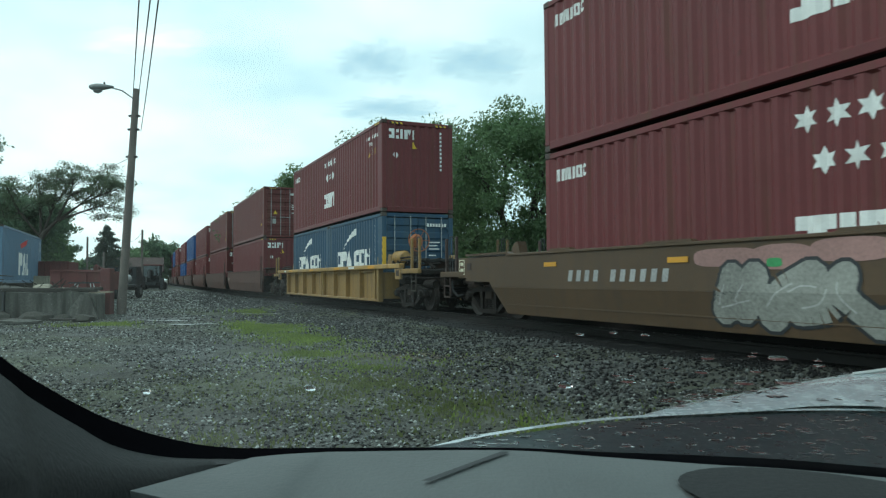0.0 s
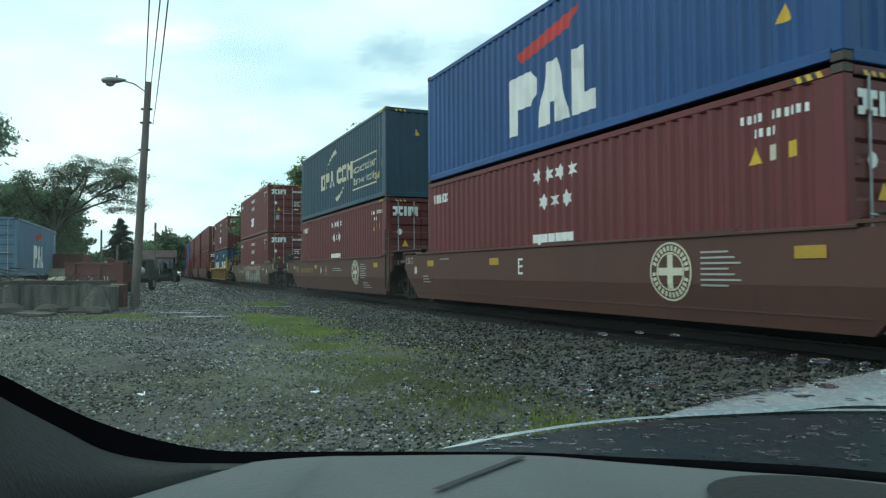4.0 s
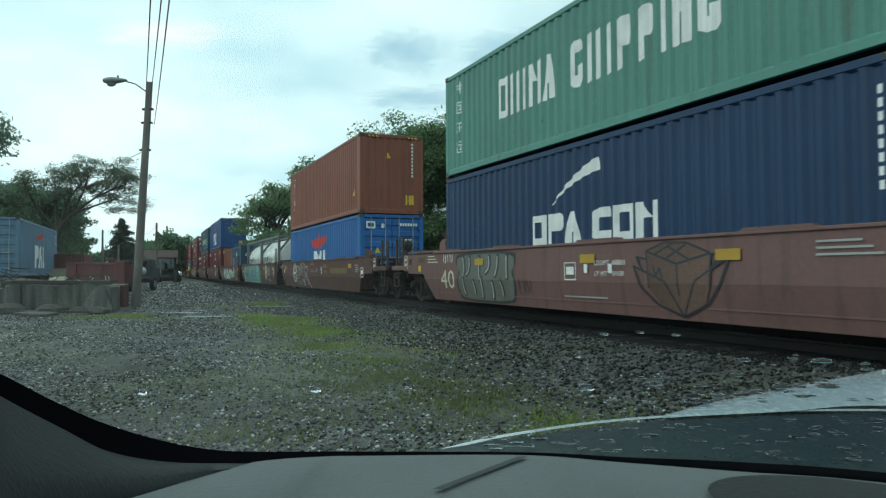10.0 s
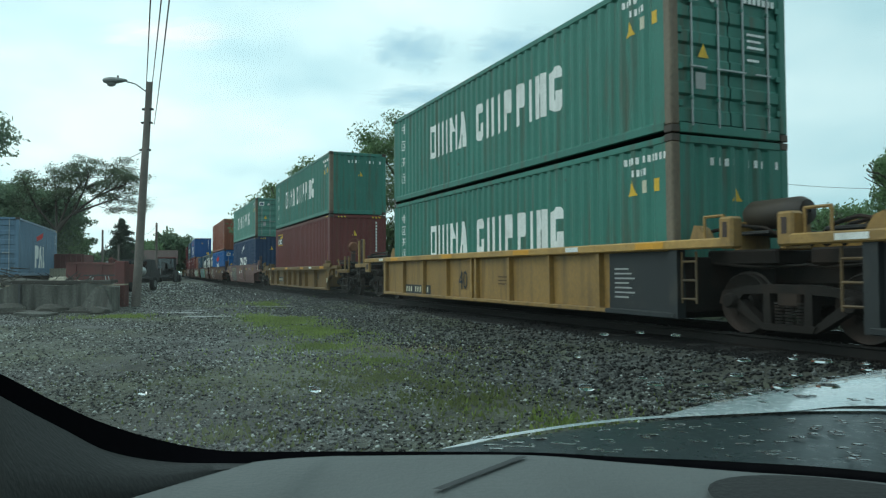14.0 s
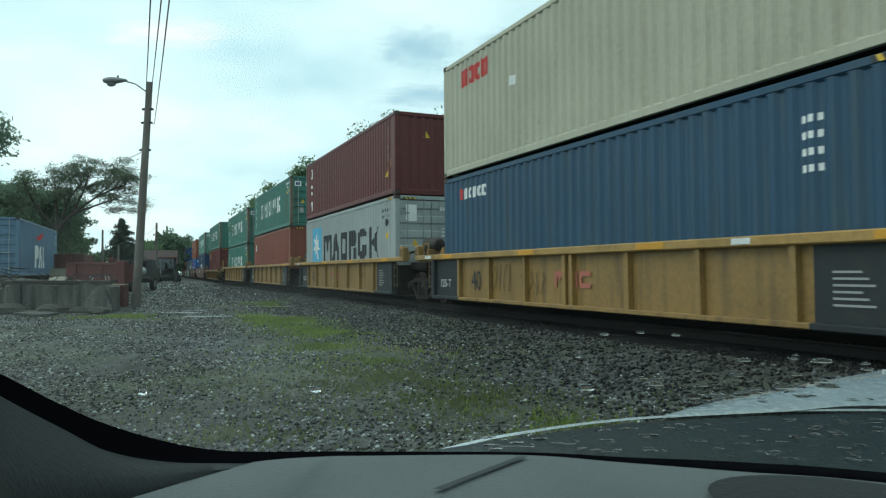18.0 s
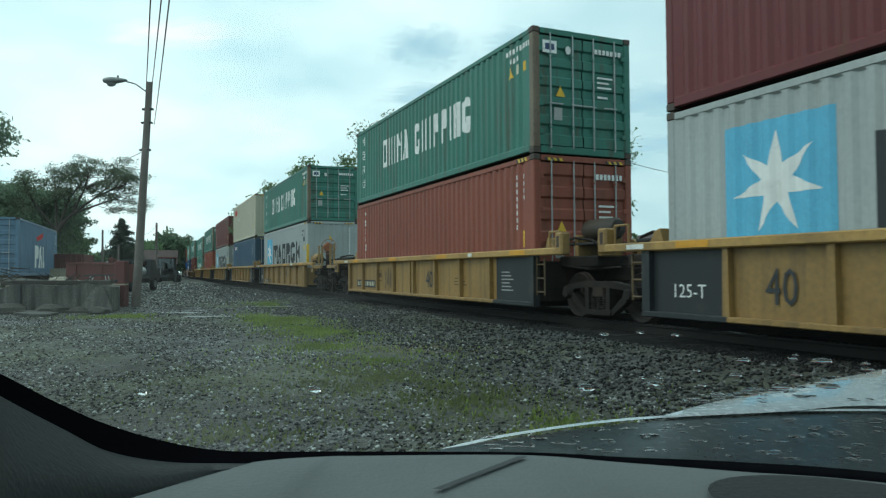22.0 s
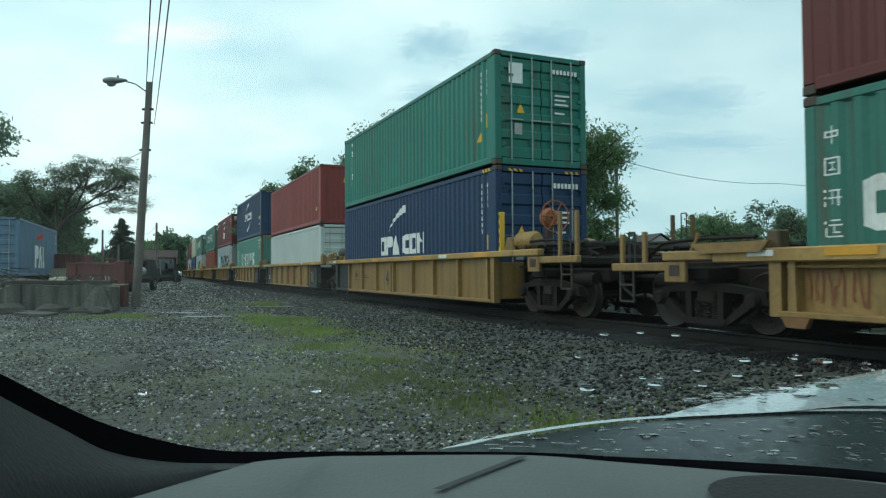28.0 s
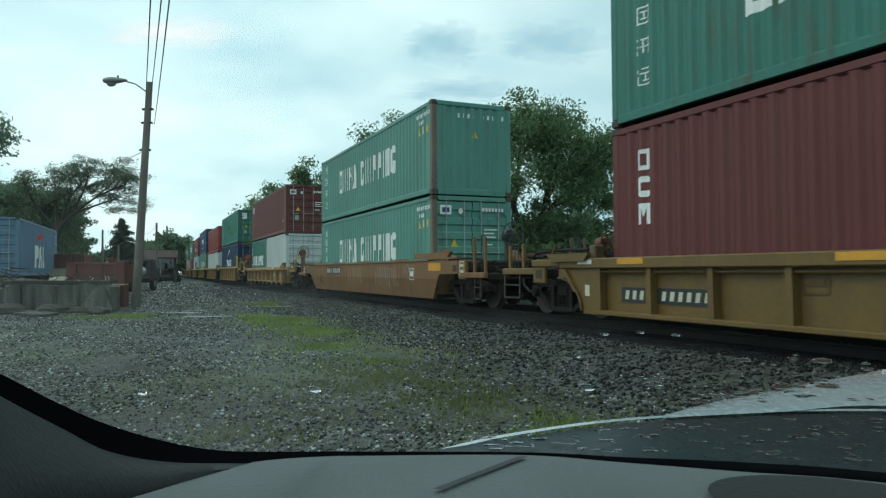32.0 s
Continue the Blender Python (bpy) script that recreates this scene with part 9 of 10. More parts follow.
    join(ribbed_car(y_label, CAR_YELLOW, "joint", "tank", nine[2], None, extra=chord_marks(11) + [("capacity_words", lettering("125-T", 5.85, 0.50, 0.20), WHITE), forty(4.5), pool_mark(-0.4), spray(-1.9, -3.4, 0.35, 1.05, 64, SILVER_MARK, 8, 0.045), load_lines(-5.0, 0.85, 6, 0.5)]), nine[2])
    join(ribbed_car(y_label, CAR_YELLOW, "joint", "tank", nine[3], None, extra=chord_marks(12) + [("capacity_words", lettering("125-T", 5.85, 0.50, 0.20), WHITE), forty(4.15), load_lines(-5.0, 0.85, 6, 0.5), pool_mark(0.2)]), nine[3])
    join(ribbed_car(y_label, CAR_YELLOW, "joint", "hand", nine[4], None, extra=chord_marks(13) + [forty(0.9), load_lines(3.3, 0.75, 2, 0.8, BROWN_MARK), data_frame(4.2, 0.9, BROWN_MARK)]), nine[4])
    join(ribbed_car("yellow ribbed well car with a scalloped lower edge", CAR_YELLOW, "free", "hand", -127.48, (4.16, 0.38), True, False, top=1.16, base=0.32, posts=[6.1, 4.65, 3.09, 1.60, 0.30, 0.0, -1.4, -2.9, -4.5, -6.1], extra=chord_marks(14) + [forty(0.99), spray(6.0, 5.2, 0.45, 0.95, 65, DARK_RED_MARK, 9, 0.018), spray(-1.2, -2.5, 0.35, 1.0, 66, BROWN_MARK, 7, 0.05), load_lines(0.0, 0.85, 3, 0.9, BROWN_MARK), data_frame(-3.1, 0.9, WHITE)]), -127.48)
    join(smooth_car("rust-stained orange-yellow smooth well car with faint graffiti", CAR_RUSTY, "free", "hand", -147.58, [("number_panel", [rect(2.2, 4.28, 0.80, 1.07)], BLACK), ("number_bars", slanted_bars(4.20, 0.85, 0.17, 0.178, 0.095), CREAM_MARK), ("size_number", lettering("40", 5.44, 0.38, 0.40, narrow=0.8), BLACK), spray(1.2, -0.4, 0.45, 1.08, 71, SILVER_MARK, 7, 0.02), spray(-1.8, -4.0, 0.4, 1.08, 72, SILVER_MARK, 11, 0.02), spray(-4.4, -5.4, 0.8, 1.08, 73, SILVER_MARK, 5, 0.02), data_frame(-5.0, 0.95, WHITE), ("orange_patch", [rect(-7.2, -6.4, 0.90, 1.10)], ORANGE_MARK2), load_lines(5.9, 1.08, 1, 1.2, BROWN_MARK)], top=1.15), -147.58)
    join(ribbed_car("dull amber-yellow ribbed well car in worn paint", CAR_AMBER, "free", "free", -167.52, (5.75, 0.38), False, False, top=1.10, base=0.15, posts=[1.24 * k for k in range(-5, 6)], arched=True, extra=chord_marks(15) + [forty(-0.55), data_frame(2.4, 0.9, BROWN_MARK), load_lines(1.0, 0.8, 2, 0.9, BROWN_MARK)]), -167.52)


DARK_RED_MARK = material("dark_red_spray_paint", (0.20, 0.03, 0.02), 0.7, grain=12)
BROWN_MARK = material("brown_stencil", (0.10, 0.055, 0.02), 0.7, grain=12)
PINK_SPRAY = material("pink_spray_paint", (0.30, 0.165, 0.15), 0.6, grain=8, spread=0.25)
GREEN_PALE = material("pale_green_spray_paint", (0.22, 0.42, 0.24), 0.6, grain=8, spread=0.25)


def train_loads():
    red_stars = ("dark red corrugated container with white star marks", TALL, "maroon", "doors", "stars", "short_name")
    red_stars_blank = ("dark red corrugated container with white star marks", LOW, "maroon", "blank", "stars", "short_name")
    green = ("green corrugated container with white block lettering", LOW, "teal", "doors", "green_line", "badge")
    green_b = ("green corrugated container with white block lettering", LOW, "teal", "blank", "green_line", "")
    grey = ("light grey corrugated container with a star on sky blue", TALL, "light_grey", "doors", "grey_star", "white_square")
    grey_b = ("light grey corrugated container with a star on sky blue", TALL, "light_grey", "blank", "grey_star", "")
    navy = lambda rear: ("navy blue corrugated container with a white swoosh", TALL, "navy", rear, "swoosh_name", "")
    short_blue = ("short mid-blue container with a white swoosh", LOW, "steel_blue", "doors", "swoosh_name", "")
    stack(205.07, [short_blue, short_blue], ("dark red corrugated container with white star marks", TALL, "maroon", "blank", "stars", "short_name"))
    stack(183.77, red_stars, red_stars)
    stack(162.06, red_stars, ("dark slate-blue container with cream lettering", TALL, "dark_slate", "blank", "eco", ""))
    stack(146.39, red_stars, ("mid-blue container with a red bird mark", TALL, "mid_blue", "blank", "eagle_high", "yellow"))
    stack(130.86, [("short orange-brown corrugated container", LOW, "orange_brown", "blank", "", ""), ("short dark blue container with an orange cross", LOW, "steel_blue", "blank", "cross_name", "placard")])
    for along in (3.06, -3.06):
        join(tank_container("white tank in a grey steel frame with green block name"), 115.08, FLOOR, along)
    stack(99.40, ("bright blue corrugated container with a red bird mark", LOW, "light_blue", "doors", "eagle", "badge"), ("orange-brown corrugated container with upright white marks", TALL, "orange_brown", "blank", "upright", "yellow"))
    stack(79.71, navy("blank"), ("pale green corrugated container with white block lettering", LOW, "pale_green", "doors", "green_line", "badge"))
    stack(59.91, ("dull maroon container with a small black and yellow sign", TALL, "dull_maroon", "blank", "ray_sign", ""), green_b)
    stack(39.92, green_b[:4] + ("green_low", ""), green)
    stack(24.29, ("plain brown-red corrugated steel container", TALL, "brown_red", "blank", "corner_badge", "yellow"), green)
    stack(8.31, grey, ("dull maroon container with upright white marks", LOW, "dull_maroon", "blank", "upright3", ""))
    stack(-7.59, ("steel blue corrugated container with a small white name", TALL, "steel_blue", "doors", "small_name", ""), ("cream corrugated container with a red name", TALL, "cream", "blank", "red_name", "red_name"))
    stack(-23.45, grey_b, green)
    stack(-43.56, ("brown-red corrugated container with upright white marks", TALL, "brown_red", "doors", "upright", ""), green)
    stack(-59.57, grey_b, red_stars_blank)
    stack(-75.58, ("green corrugated container with white block lettering", TALL, "pale_green", "blank", "green_low", ""), ("navy blue corrugated container with white swooshes", TALL, "navy", "blank", "two_swooshes", "yellow"))
    stack(-91.50, ("plain white-grey corrugated container", LOW, "white_box", "doors", "", ""), ("plain bright red corrugated container", LOW, "bright_red", "blank", "", ""))
    stack(-107.50, navy("doors"), ("deep green corrugated container with upright white marks", LOW, "deep_green", "doors", "upright", "white_square"))
    stack(-127.48, [("short green container with white block lettering", LOW, "teal", "blank", "green_short", ""), ("short plain white container", LOW, "white_box", "doors", "", "")], ("dull maroon corrugated container with a corner badge", LOW, "dull_maroon", "doors", "corner_badge", "badge"))
    stack(-147.58, ("pale green container with white block lettering", LOW, "pale_green", "doors", "green_low", "badge"), ("pale green container with white block lettering", LOW, "pale_green", "blank", "green_line", ""))
    stack(-167.52, ("dull maroon corrugated container with upright white marks", TALL, "dull_maroon", "blank", "tall3", ""), green)


def join_pieces(ob):
    """Join the small pieces of a thing that stays far off, one mesh for each material."""
    groups = collections.OrderedDict()

    def collect(o, m):
        for c in o.children:
            here = m @ c.matrix_basis
            if c.type == "MESH":
                groups.setdefault(c.data.materials[0].name, []).append((c.data, here))
            collect(c, here)

    collect(ob, Matrix())
    for c in list(ob.children_recursive):
        bpy.data.objects.remove(c)
    for k, (mat, pieces) in enumerate(groups.items()):
        g = Geo()
        for me, m in pieces:
            base = len(g.v)
            g.v += [tuple(m @ v.co) for v in me.vertices]
            g.f += [tuple(base + i for i in p.vertices) for p in me.polygons]
        part("body" if k == 0 else "fittings", g, bpy.data.materials[mat], ob)


def far_train():
    """The front of the train, already far off at the start."""
    far_bogies = len(SPINNING)
    brown = smooth_car("brown smooth-sided well car far ahead in the train", CAR_BROWN, "joint", "joint", 225.0)
    red = container("dark red corrugated container far ahead in the train", 12.192, TALL, PAINT["maroon"], "blank", "", "short_name")
    rust = container("dull maroon corrugated container far ahead in the train", 12.192, TALL, PAINT["dull_maroon"], "doors", "", "")
    blue = container("mid-blue corrugated container far ahead in the train", 12.192, TALL, PAINT["mid_blue"], "blank", "", "")
    loads = ((red, rust), (red, rust), (red, red), (red, blue), (blue, red), (rust, red), (red, blue), (red, red), (rust, blue), (red, rust), (red, red), (blue, red), (red, rust), (red, red))
    del SPINNING[far_bogies:]
    for proto in (brown, red, rust, blue):
        join_pieces(proto)
    here = Matrix()
    s = 205.07 + 19.8
    for i, (a, b) in enumerate(loads):
        join(brown if i == 0 else copy_thing(brown, here), s)
        join(copy_thing(a, here), s, FLOOR)
        join(copy_thing(b, here), s, FLOOR + TALL + 0.02)
        s += 15.8 if i % 5 != 4 else 20.0
    for proto in (red, rust, blue):
        for o in (*proto.children_recursive, proto):
            bpy.data.objects.remove(o)


def yard_container():
    """The blue box that stands on the dock."""
    box = container("faded blue shipping container standing on the dock", 12.192, TALL, PAINT["faded_blue"], "blank", "eagle_high", "")
    tagged(box, group="yard containers")
    box.matrix_world = pose(-23.92, 39.24, 1.05, 0, 0, -68.8)
    for k in (-5.4, 0.0, 5.4):
        ob = single("timber_beam", Geo().box((0, 0, 0), (0.30, 2.5, 0.29), cut=0.02), OLD_BEAM, "dark timber block under the blue container", "timber", "timbers on the dock")
        ob.matrix_world = pose(-23.92, 39.24, 0.905, 0, 0, -68.8) @ Matrix.Translation((k, 0, 0))


yard_container()
train_cars()
train_loads()
far_train()


# ---- the parked car round the camera ----
def smooth_line(ctrl, t):
    """Smooth curve through a few control values, t from 0 to 1 over them."""
    n = len(ctrl) - 1
    k = min(int(t * n), n - 1)
    f = t * n - k
    p = [Vector(ctrl[max(0, min(n, k + j))]) for j in (-1, 0, 1, 2)]
    return 0.5 * ((2 * p[1]) + (p[2] - p[0]) * f + (2 * p[0] - 5 * p[1] + 4 * p[2] - p[3]) * f * f + (3 * p[1] - p[0] - 3 * p[2] + p[3]) * f ** 3)


def strip(rows, n=40, thick=0.006):
    """A curved sheet over several guide lines, each a few control points."""
    g = Geo()
    k = len(rows)
    for i in range(n + 1):
        for r in rows:
            g.v.append(tuple(smooth_line(r, i / n)))
    for i in range(n):
        for j in range(k - 1):
            a = i * k + j
            g.f.append((a, a + k, a + k + 1, a + 1))
    return g


CAR_POSE = pose(0, 0, 0, 0, 0, 40)      # the car's own axes: ahead, to its left, up
CAR_MIDDLE = -0.12


def mirrored(row):
    """Carry a guide line over the car's middle to its other side."""
    inv = CAR_POSE.inverted()
    out = []
    for p in reversed(row[:-1]):
        q = inv @ Vector(p)
        q.y = 2 * CAR_MIDDLE - q.y
        out.append(tuple(CAR_POSE @ q))
    return list(row) + out


def in_car(g):
    g.v = [tuple(CAR_POSE @ Vector(p)) for p in g.v]
    return g


def build_car():
    car = thing("parked_car", "white parked car seen from its driver's seat, wet with rain", "car")
    # dashboard top: far edge under the glass, then towards the driver
    far_edge = [(-0.2113, 0.785, 1.0092), (-0.1786, 0.793, 1.0104), (-0.1355, 0.800, 1.0107), (-0.10, 0.803, 1.0105), (0.0886, 0.808, 1.009), (0.204, 0.800, 1.002), (0.325, 0.78, 0.997), (0.468, 0.74, 0.995), (0.80, 0.60, 0.985)]
    mid = [(-0.2515, 0.690, 1.0163), (-0.2062, 0.695, 1.0145), (-0.1574, 0.700, 1.0106)] + [(x * 1.02, y - 0.10, z - 0.010) for x, y, z in far_edge[3:]]
    near = [(-0.2644, 0.575, 1.0341), (-0.2225, 0.580, 1.0222), (-0.163, 0.583, 1.0031)] + [(x * 1.05, y - 0.22, z - 0.035) for x, y, z in far_edge[3:]]
    drop = [(x, y - 0.02, z - 0.27) for x, y, z in near]
    dash = part("dashboard", strip([mirrored(far_edge), mirrored(mid), mirrored(near), mirrored(drop)], 110), DASH, car, "grey grained plastic dashboard", smooth=50)
    edge = [far_edge[0], mid[0], near[0], (-0.266, 0.44, 1.040)]
    part("dash_side", strip([edge, [(x + 0.002, y, z - 0.012) for x, y, z in edge], [(x + 0.02, y, z - 0.25) for x, y, z in edge]], 30), TRIM_GREY, dash, smooth=50)
    vent = Geo()
    for k, (rx, ry) in enumerate(((0.150, 0.086), (0.140, 0.078))):
        ring = [(0.415 + rx * math.cos(2 * math.pi * i / 36), 0.655 - 0.05 * math.cos(2 * math.pi * i / 36) + ry * math.sin(2 * math.pi * i / 36)) for i in range(36)]
        vent.poly([(x, y, 1.0025 - 0.001 * k - 0.10 * (0.775 - 0.26 * (x - 0.325) - y) - 0.02 * (x - 0.325)) for x, y in ring])
    part("defroster_vent", vent, TRIM_GREY, dash, "dark recessed vent")
    # the groove's broad shadow, laid on as a flat dark strip
    part("seam", Geo().poly([(0.083, 0.797, 1.0106), (-0.012, 0.705, 1.0032), (-0.003, 0.7035, 1.0032), (0.094, 0.7955, 1.0106)]), DARK_PANEL, dash, "moulded groove, its shade a flat dark strip")
    # black seal along the foot of the glass, climbing to the pillar
    top = [(-0.3234, 0.360, 1.2326), (-0.3322, 0.50, 1.159), (-0.3547, 0.58, 1.1323), (-0.3555, 0.66, 1.0957), (-0.3412, 0.72, 1.0646), (-0.305, 0.775, 1.0347), (-0.2458, 0.805, 1.0164), (-0.122, 0.815, 1.0125), (0.09, 0.823, 1.0085), (0.209, 0.82, 1.003), (0.333, 0.80, 1.002), (0.473, 0.75, 1.003), (0.80, 0.61, 0.995)]
    low = [(-0.3095, 0.345, 1.2181), (-0.3186, 0.48, 1.1469), (-0.3451, 0.565, 1.1161), (-0.3442, 0.64, 1.0781), (-0.3312, 0.70, 1.0428), (-0.2975, 0.757, 1.0174), (-0.241, 0.79, 1.0064), (-0.12, 0.800, 1.003), (0.09, 0.806, 0.999), (0.209, 0.80, 0.992), (0.333, 0.78, 0.988), (0.473, 0.735, 0.985), (0.80, 0.59, 0.975)]
    part("glass_seal", strip([mirrored(top), mirrored(low)], 144), TRIM_BLACK, car, "black rubber glass seal", smooth=50)
    t1 = low[:7] + [(-0.19, 0.797, 1.0045)]
    t2 = [(-0.2401, 0.270, 1.1560), (-0.2444, 0.37, 1.1195), (-0.2738, 0.45, 1.094), (-0.2843, 0.53, 1.0689), (-0.2835, 0.60, 1.0477), (-0.2631, 0.67, 1.0279), (-0.2272, 0.745, 1.0127), (-0.185, 0.79, 1.002)]
    t3 = [(-0.2217, 0.250, 1.1429), (-0.2274, 0.345, 1.1086), (-0.2611, 0.43, 1.0796), (-0.2731, 0.51, 1.0536), (-0.2736, 0.58, 1.0333), (-0.2568, 0.655, 1.0136), (-0.227, 0.745, 0.9986), (-0.185, 0.79, 0.99)]
    t4 = [(-0.2198, 0.250, 1.0860), (-0.2356, 0.36, 1.0416), (-0.2714, 0.45, 0.9971), (-0.2818, 0.53, 0.9577), (-0.2809, 0.60, 0.9233), (-0.2606, 0.67, 0.8889), (-0.2262, 0.75, 0.8498), (-0.185, 0.79, 0.85)]
    part("pillar_trim", strip([t1, t2, t3, t4], 48), TRIM_GREY, car, "dark grey moulded pillar trim", smooth=80)
    # cowl under the wipers and the bonnet
    c1 = [(-0.035, 0.925, 0.975), (0.12, 0.915, 0.978), (0.30, 0.875, 0.978), (0.51, 0.80, 0.975), (0.90, 0.62, 0.96)]
    c2 = [(-0.022, 0.945, 0.979), (0.10, 0.98, 0.984), (0.33, 1.03, 0.986), (0.60, 1.02, 0.982), (1.10, 0.90, 0.97)]
    c3 = [(-0.020, 0.955, 0.977), (0.10, 1.015, 0.979), (0.34, 1.12, 0.980), (0.74, 1.165, 0.980), (1.25, 1.05, 0.975)]
    part("cowl", strip([mirrored(c1), mirrored(c2), mirrored(c3)], 110), COWL, car, "wet dark cowl panel", smooth=60)
    lip = [(-0.030, 0.951, 0.970), (0.10, 1.019, 0.982), (0.34, 1.124, 0.9835), (0.74, 1.169, 0.9835), (1.25, 1.054, 0.978)]
    lip2 = [(x, y + 0.012, z + 0.001) for x, y, z in lip]
    part("bonnet_lip", strip([mirrored(lip), mirrored(lip2)], 110), CAR_WHITE, car, "bright rear lip of the bonnet", smooth=60)
    h0 = [(0.335, 1.126, 0.983), (0.55, 1.16, 0.985), (0.78, 1.17, 0.990), (1.188, 0.84, 1.0)]
    h1 = [(0.45, 1.22, 0.987), (0.70, 1.30, 0.997), (1.0, 1.32, 1.004), (1.395, 1.014, 1.015)]
    h2 = [(0.62, 1.365, 0.982), (0.85, 1.46, 0.996), (1.15, 1.5, 1.004), (1.57, 1.16, 1.004)]
    h3 = [(1.09, 1.72, 0.976), (1.3, 1.80, 0.985), (1.6, 1.83, 0.981), (2.0, 1.52, 0.972)]
    h4 = [(1.25, 1.84, 0.90), (1.5, 1.95, 0.91), (1.8, 1.98, 0.91), (2.2, 1.69, 0.91)]
    part("bonnet", strip([mirrored(h) for h in (h0, h1, h2, h3, h4)], 60), CAR_WHITE, car, "wet white painted bonnet", smooth=70)
    h5 = [(x + 0.03, y + 0.03, 0.62) for x, y, z in h4]
    h6 = [(x - 0.04, y - 0.03, 0.26) for x, y, z in h4]
    part("front_bumper", strip([mirrored(h4), mirrored(h5), mirrored(h6)], 60), CAR_WHITE, car, "white front bumper", smooth=70)
    f1 = [(-0.02, 0.94, 0.966), (0.10, 1.022, 0.974), (0.34, 1.135, 0.975), (0.62, 1.372, 0.974), (1.09, 1.727, 0.968), (1.25, 1.85, 0.892)]
    f2 = [(-0.07, 0.99, 0.90), (0.05, 1.08, 0.90), (0.29, 1.22, 0.90), (0.58, 1.44, 0.89), (1.06, 1.80, 0.87), (1.22, 1.90, 0.80)]
    f3 = [(-0.10, 1.03, 0.45), (0.02, 1.12, 0.45), (0.26, 1.27, 0.45), (0.56, 1.49, 0.45), (1.04, 1.84, 0.45), (1.20, 1.94, 0.45)]
    part("wing", strip([f1, f2, f3], 30), CAR_WHITE, car, "white front wing", smooth=70)
    other = [list(reversed(mirrored(f + [f[-1]])[len(f) + 1:])) for f in (f1, f2, f3)]
    part("wing", strip(other, 30), CAR_WHITE, car, "white front wing", smooth=70)
    part("wiper", Geo().path([(1.12, 1.545, 1.02), (1.055, 1.51, 1.012), (0.935, 1.50, 1.0)], 0.004, 6), WALL_PALE, car)
    # windscreen and plain shell that closes the cabin
    foot = [(-0.62, 0.58, 1.14), (-0.46, 0.72, 1.07), (-0.30, 0.86, 0.995), (0.09, 0.860, 0.985), (0.50, 0.755, 0.985), (0.95, 0.55, 0.965)]
    foot = mirrored(foot)
    head = [tuple(CAR_POSE @ Vector((-0.20 + 0.10 * math.sin(math.pi * i / 10), 0.60 - 0.144 * i, 1.60 + 0.05 * math.sin(math.pi * i / 10)))) for i in range(11)]
    ws = part("windscreen", strip([foot, head], 80), GLASS, car, "clear windscreen", smooth=70)
    ws.visible_shadow = False

    def across(f, l, z0, z1):
        return [tuple(CAR_POSE @ Vector((f, CAR_MIDDLE + l * (1 - i / 4), z0 + (z1 - z0) * math.sin(math.pi * i / 8 * 1.0)))) for i in range(0, 9)]
    roof = [across(-0.16, 0.70, 1.61, 1.67), across(-0.6, 0.71, 1.64, 1.71), across(-1.2, 0.70, 1.62, 1.69), across(-1.75, 0.66, 1.56, 1.62)]
    part("roof_panel", strip(roof, 24), CAR_WHITE, car, "white painted roof", smooth=70)
    part("roof_lining", strip([[(x, y, z - 0.035) for x, y, z in r] for r in roof], 24), HEADLINER, car, smooth=70)
    glass = strip([across(-1.75, 0.64, 1.55, 1.61), across(-2.25, 0.70, 1.08, 1.12)], 24)
    part("rear_window", glass, CAB_GLASS, car, smooth=70)
    part("boot_lid", strip([across(-2.25, 0.78, 1.02, 1.08), across(-2.55, 0.74, 0.99, 1.05), across(-2.66, 0.70, 0.86, 0.90)], 24), CAR_WHITE, car, smooth=70)
    part("rear_bumper", strip([across(-2.66, 0.78, 0.86, 0.90), across(-2.74, 0.80, 0.58, 0.58), across(-2.66, 0.78, 0.28, 0.28)], 24), CAR_WHITE, car, smooth=70)
    arch = [(-1.38 + 0.36 * math.cos(a), 0.33 + 0.36 * math.sin(a)) for a in [math.pi * k / 8 for k in range(9)]]
    for s2 in (1, -1):
        y0 = CAR_MIDDLE + s2 * 0.86
        side = lambda pts, d=0.03: in_car(Geo().prism(pts, y0 - d, y0 + d))
        for pts in ([(0.50, 0.28), (0.50, 0.93), (0.40, 0.97), (-0.42, 0.99), (-0.42, 0.28)], [(-0.435, 0.28), (-0.435, 0.99), (-1.15, 1.0), (-1.15, 0.62), (-0.98, 0.45), (-0.94, 0.28)]):
            door = part("door", side(pts), CAR_WHITE, car, "white car door")
            fx = pts[2][0] - 0.12 if pts[0][0] > 0 else pts[2][0] + 0.14
            part("handle", in_car(Geo().box((fx - 0.62 if pts[0][0] > 0 else fx, y0 + s2 * 0.045, 0.90), (0.17, 0.03, 0.03), cut=0.01)), CAR_WHITE, door)
        part("rear_wing", side([(-1.165, 0.62), (-1.165, 1.0), (-2.28, 1.03), (-2.66, 0.88), (-2.70, 0.55), (-2.64, 0.28), (-1.76, 0.28)] + arch[::-1][1:6]), CAR_WHITE, car)
        part("sill", in_car(Geo().box((-0.22, y0 - s2 * 0.02, 0.24), (1.5, 0.09, 0.10), cut=0.02)), TRIM_BLACK, car)
        for a, b in (((-0.02, 0.88, 1.10), (-0.20, 0.73, 1.60)), ((-0.43, 0.86, 0.99), (-0.50, 0.71, 1.62)), ((-2.2, 0.80, 1.03), (-1.75, 0.66, 1.55))):
            p, q = [Vector((f, CAR_MIDDLE + s2 * l, z)) for f, l, z in (a, b)]
            part("pillar", in_car(Geo().rod(p, q, 0.03, 8)), CAR_WHITE, car, smooth=60)
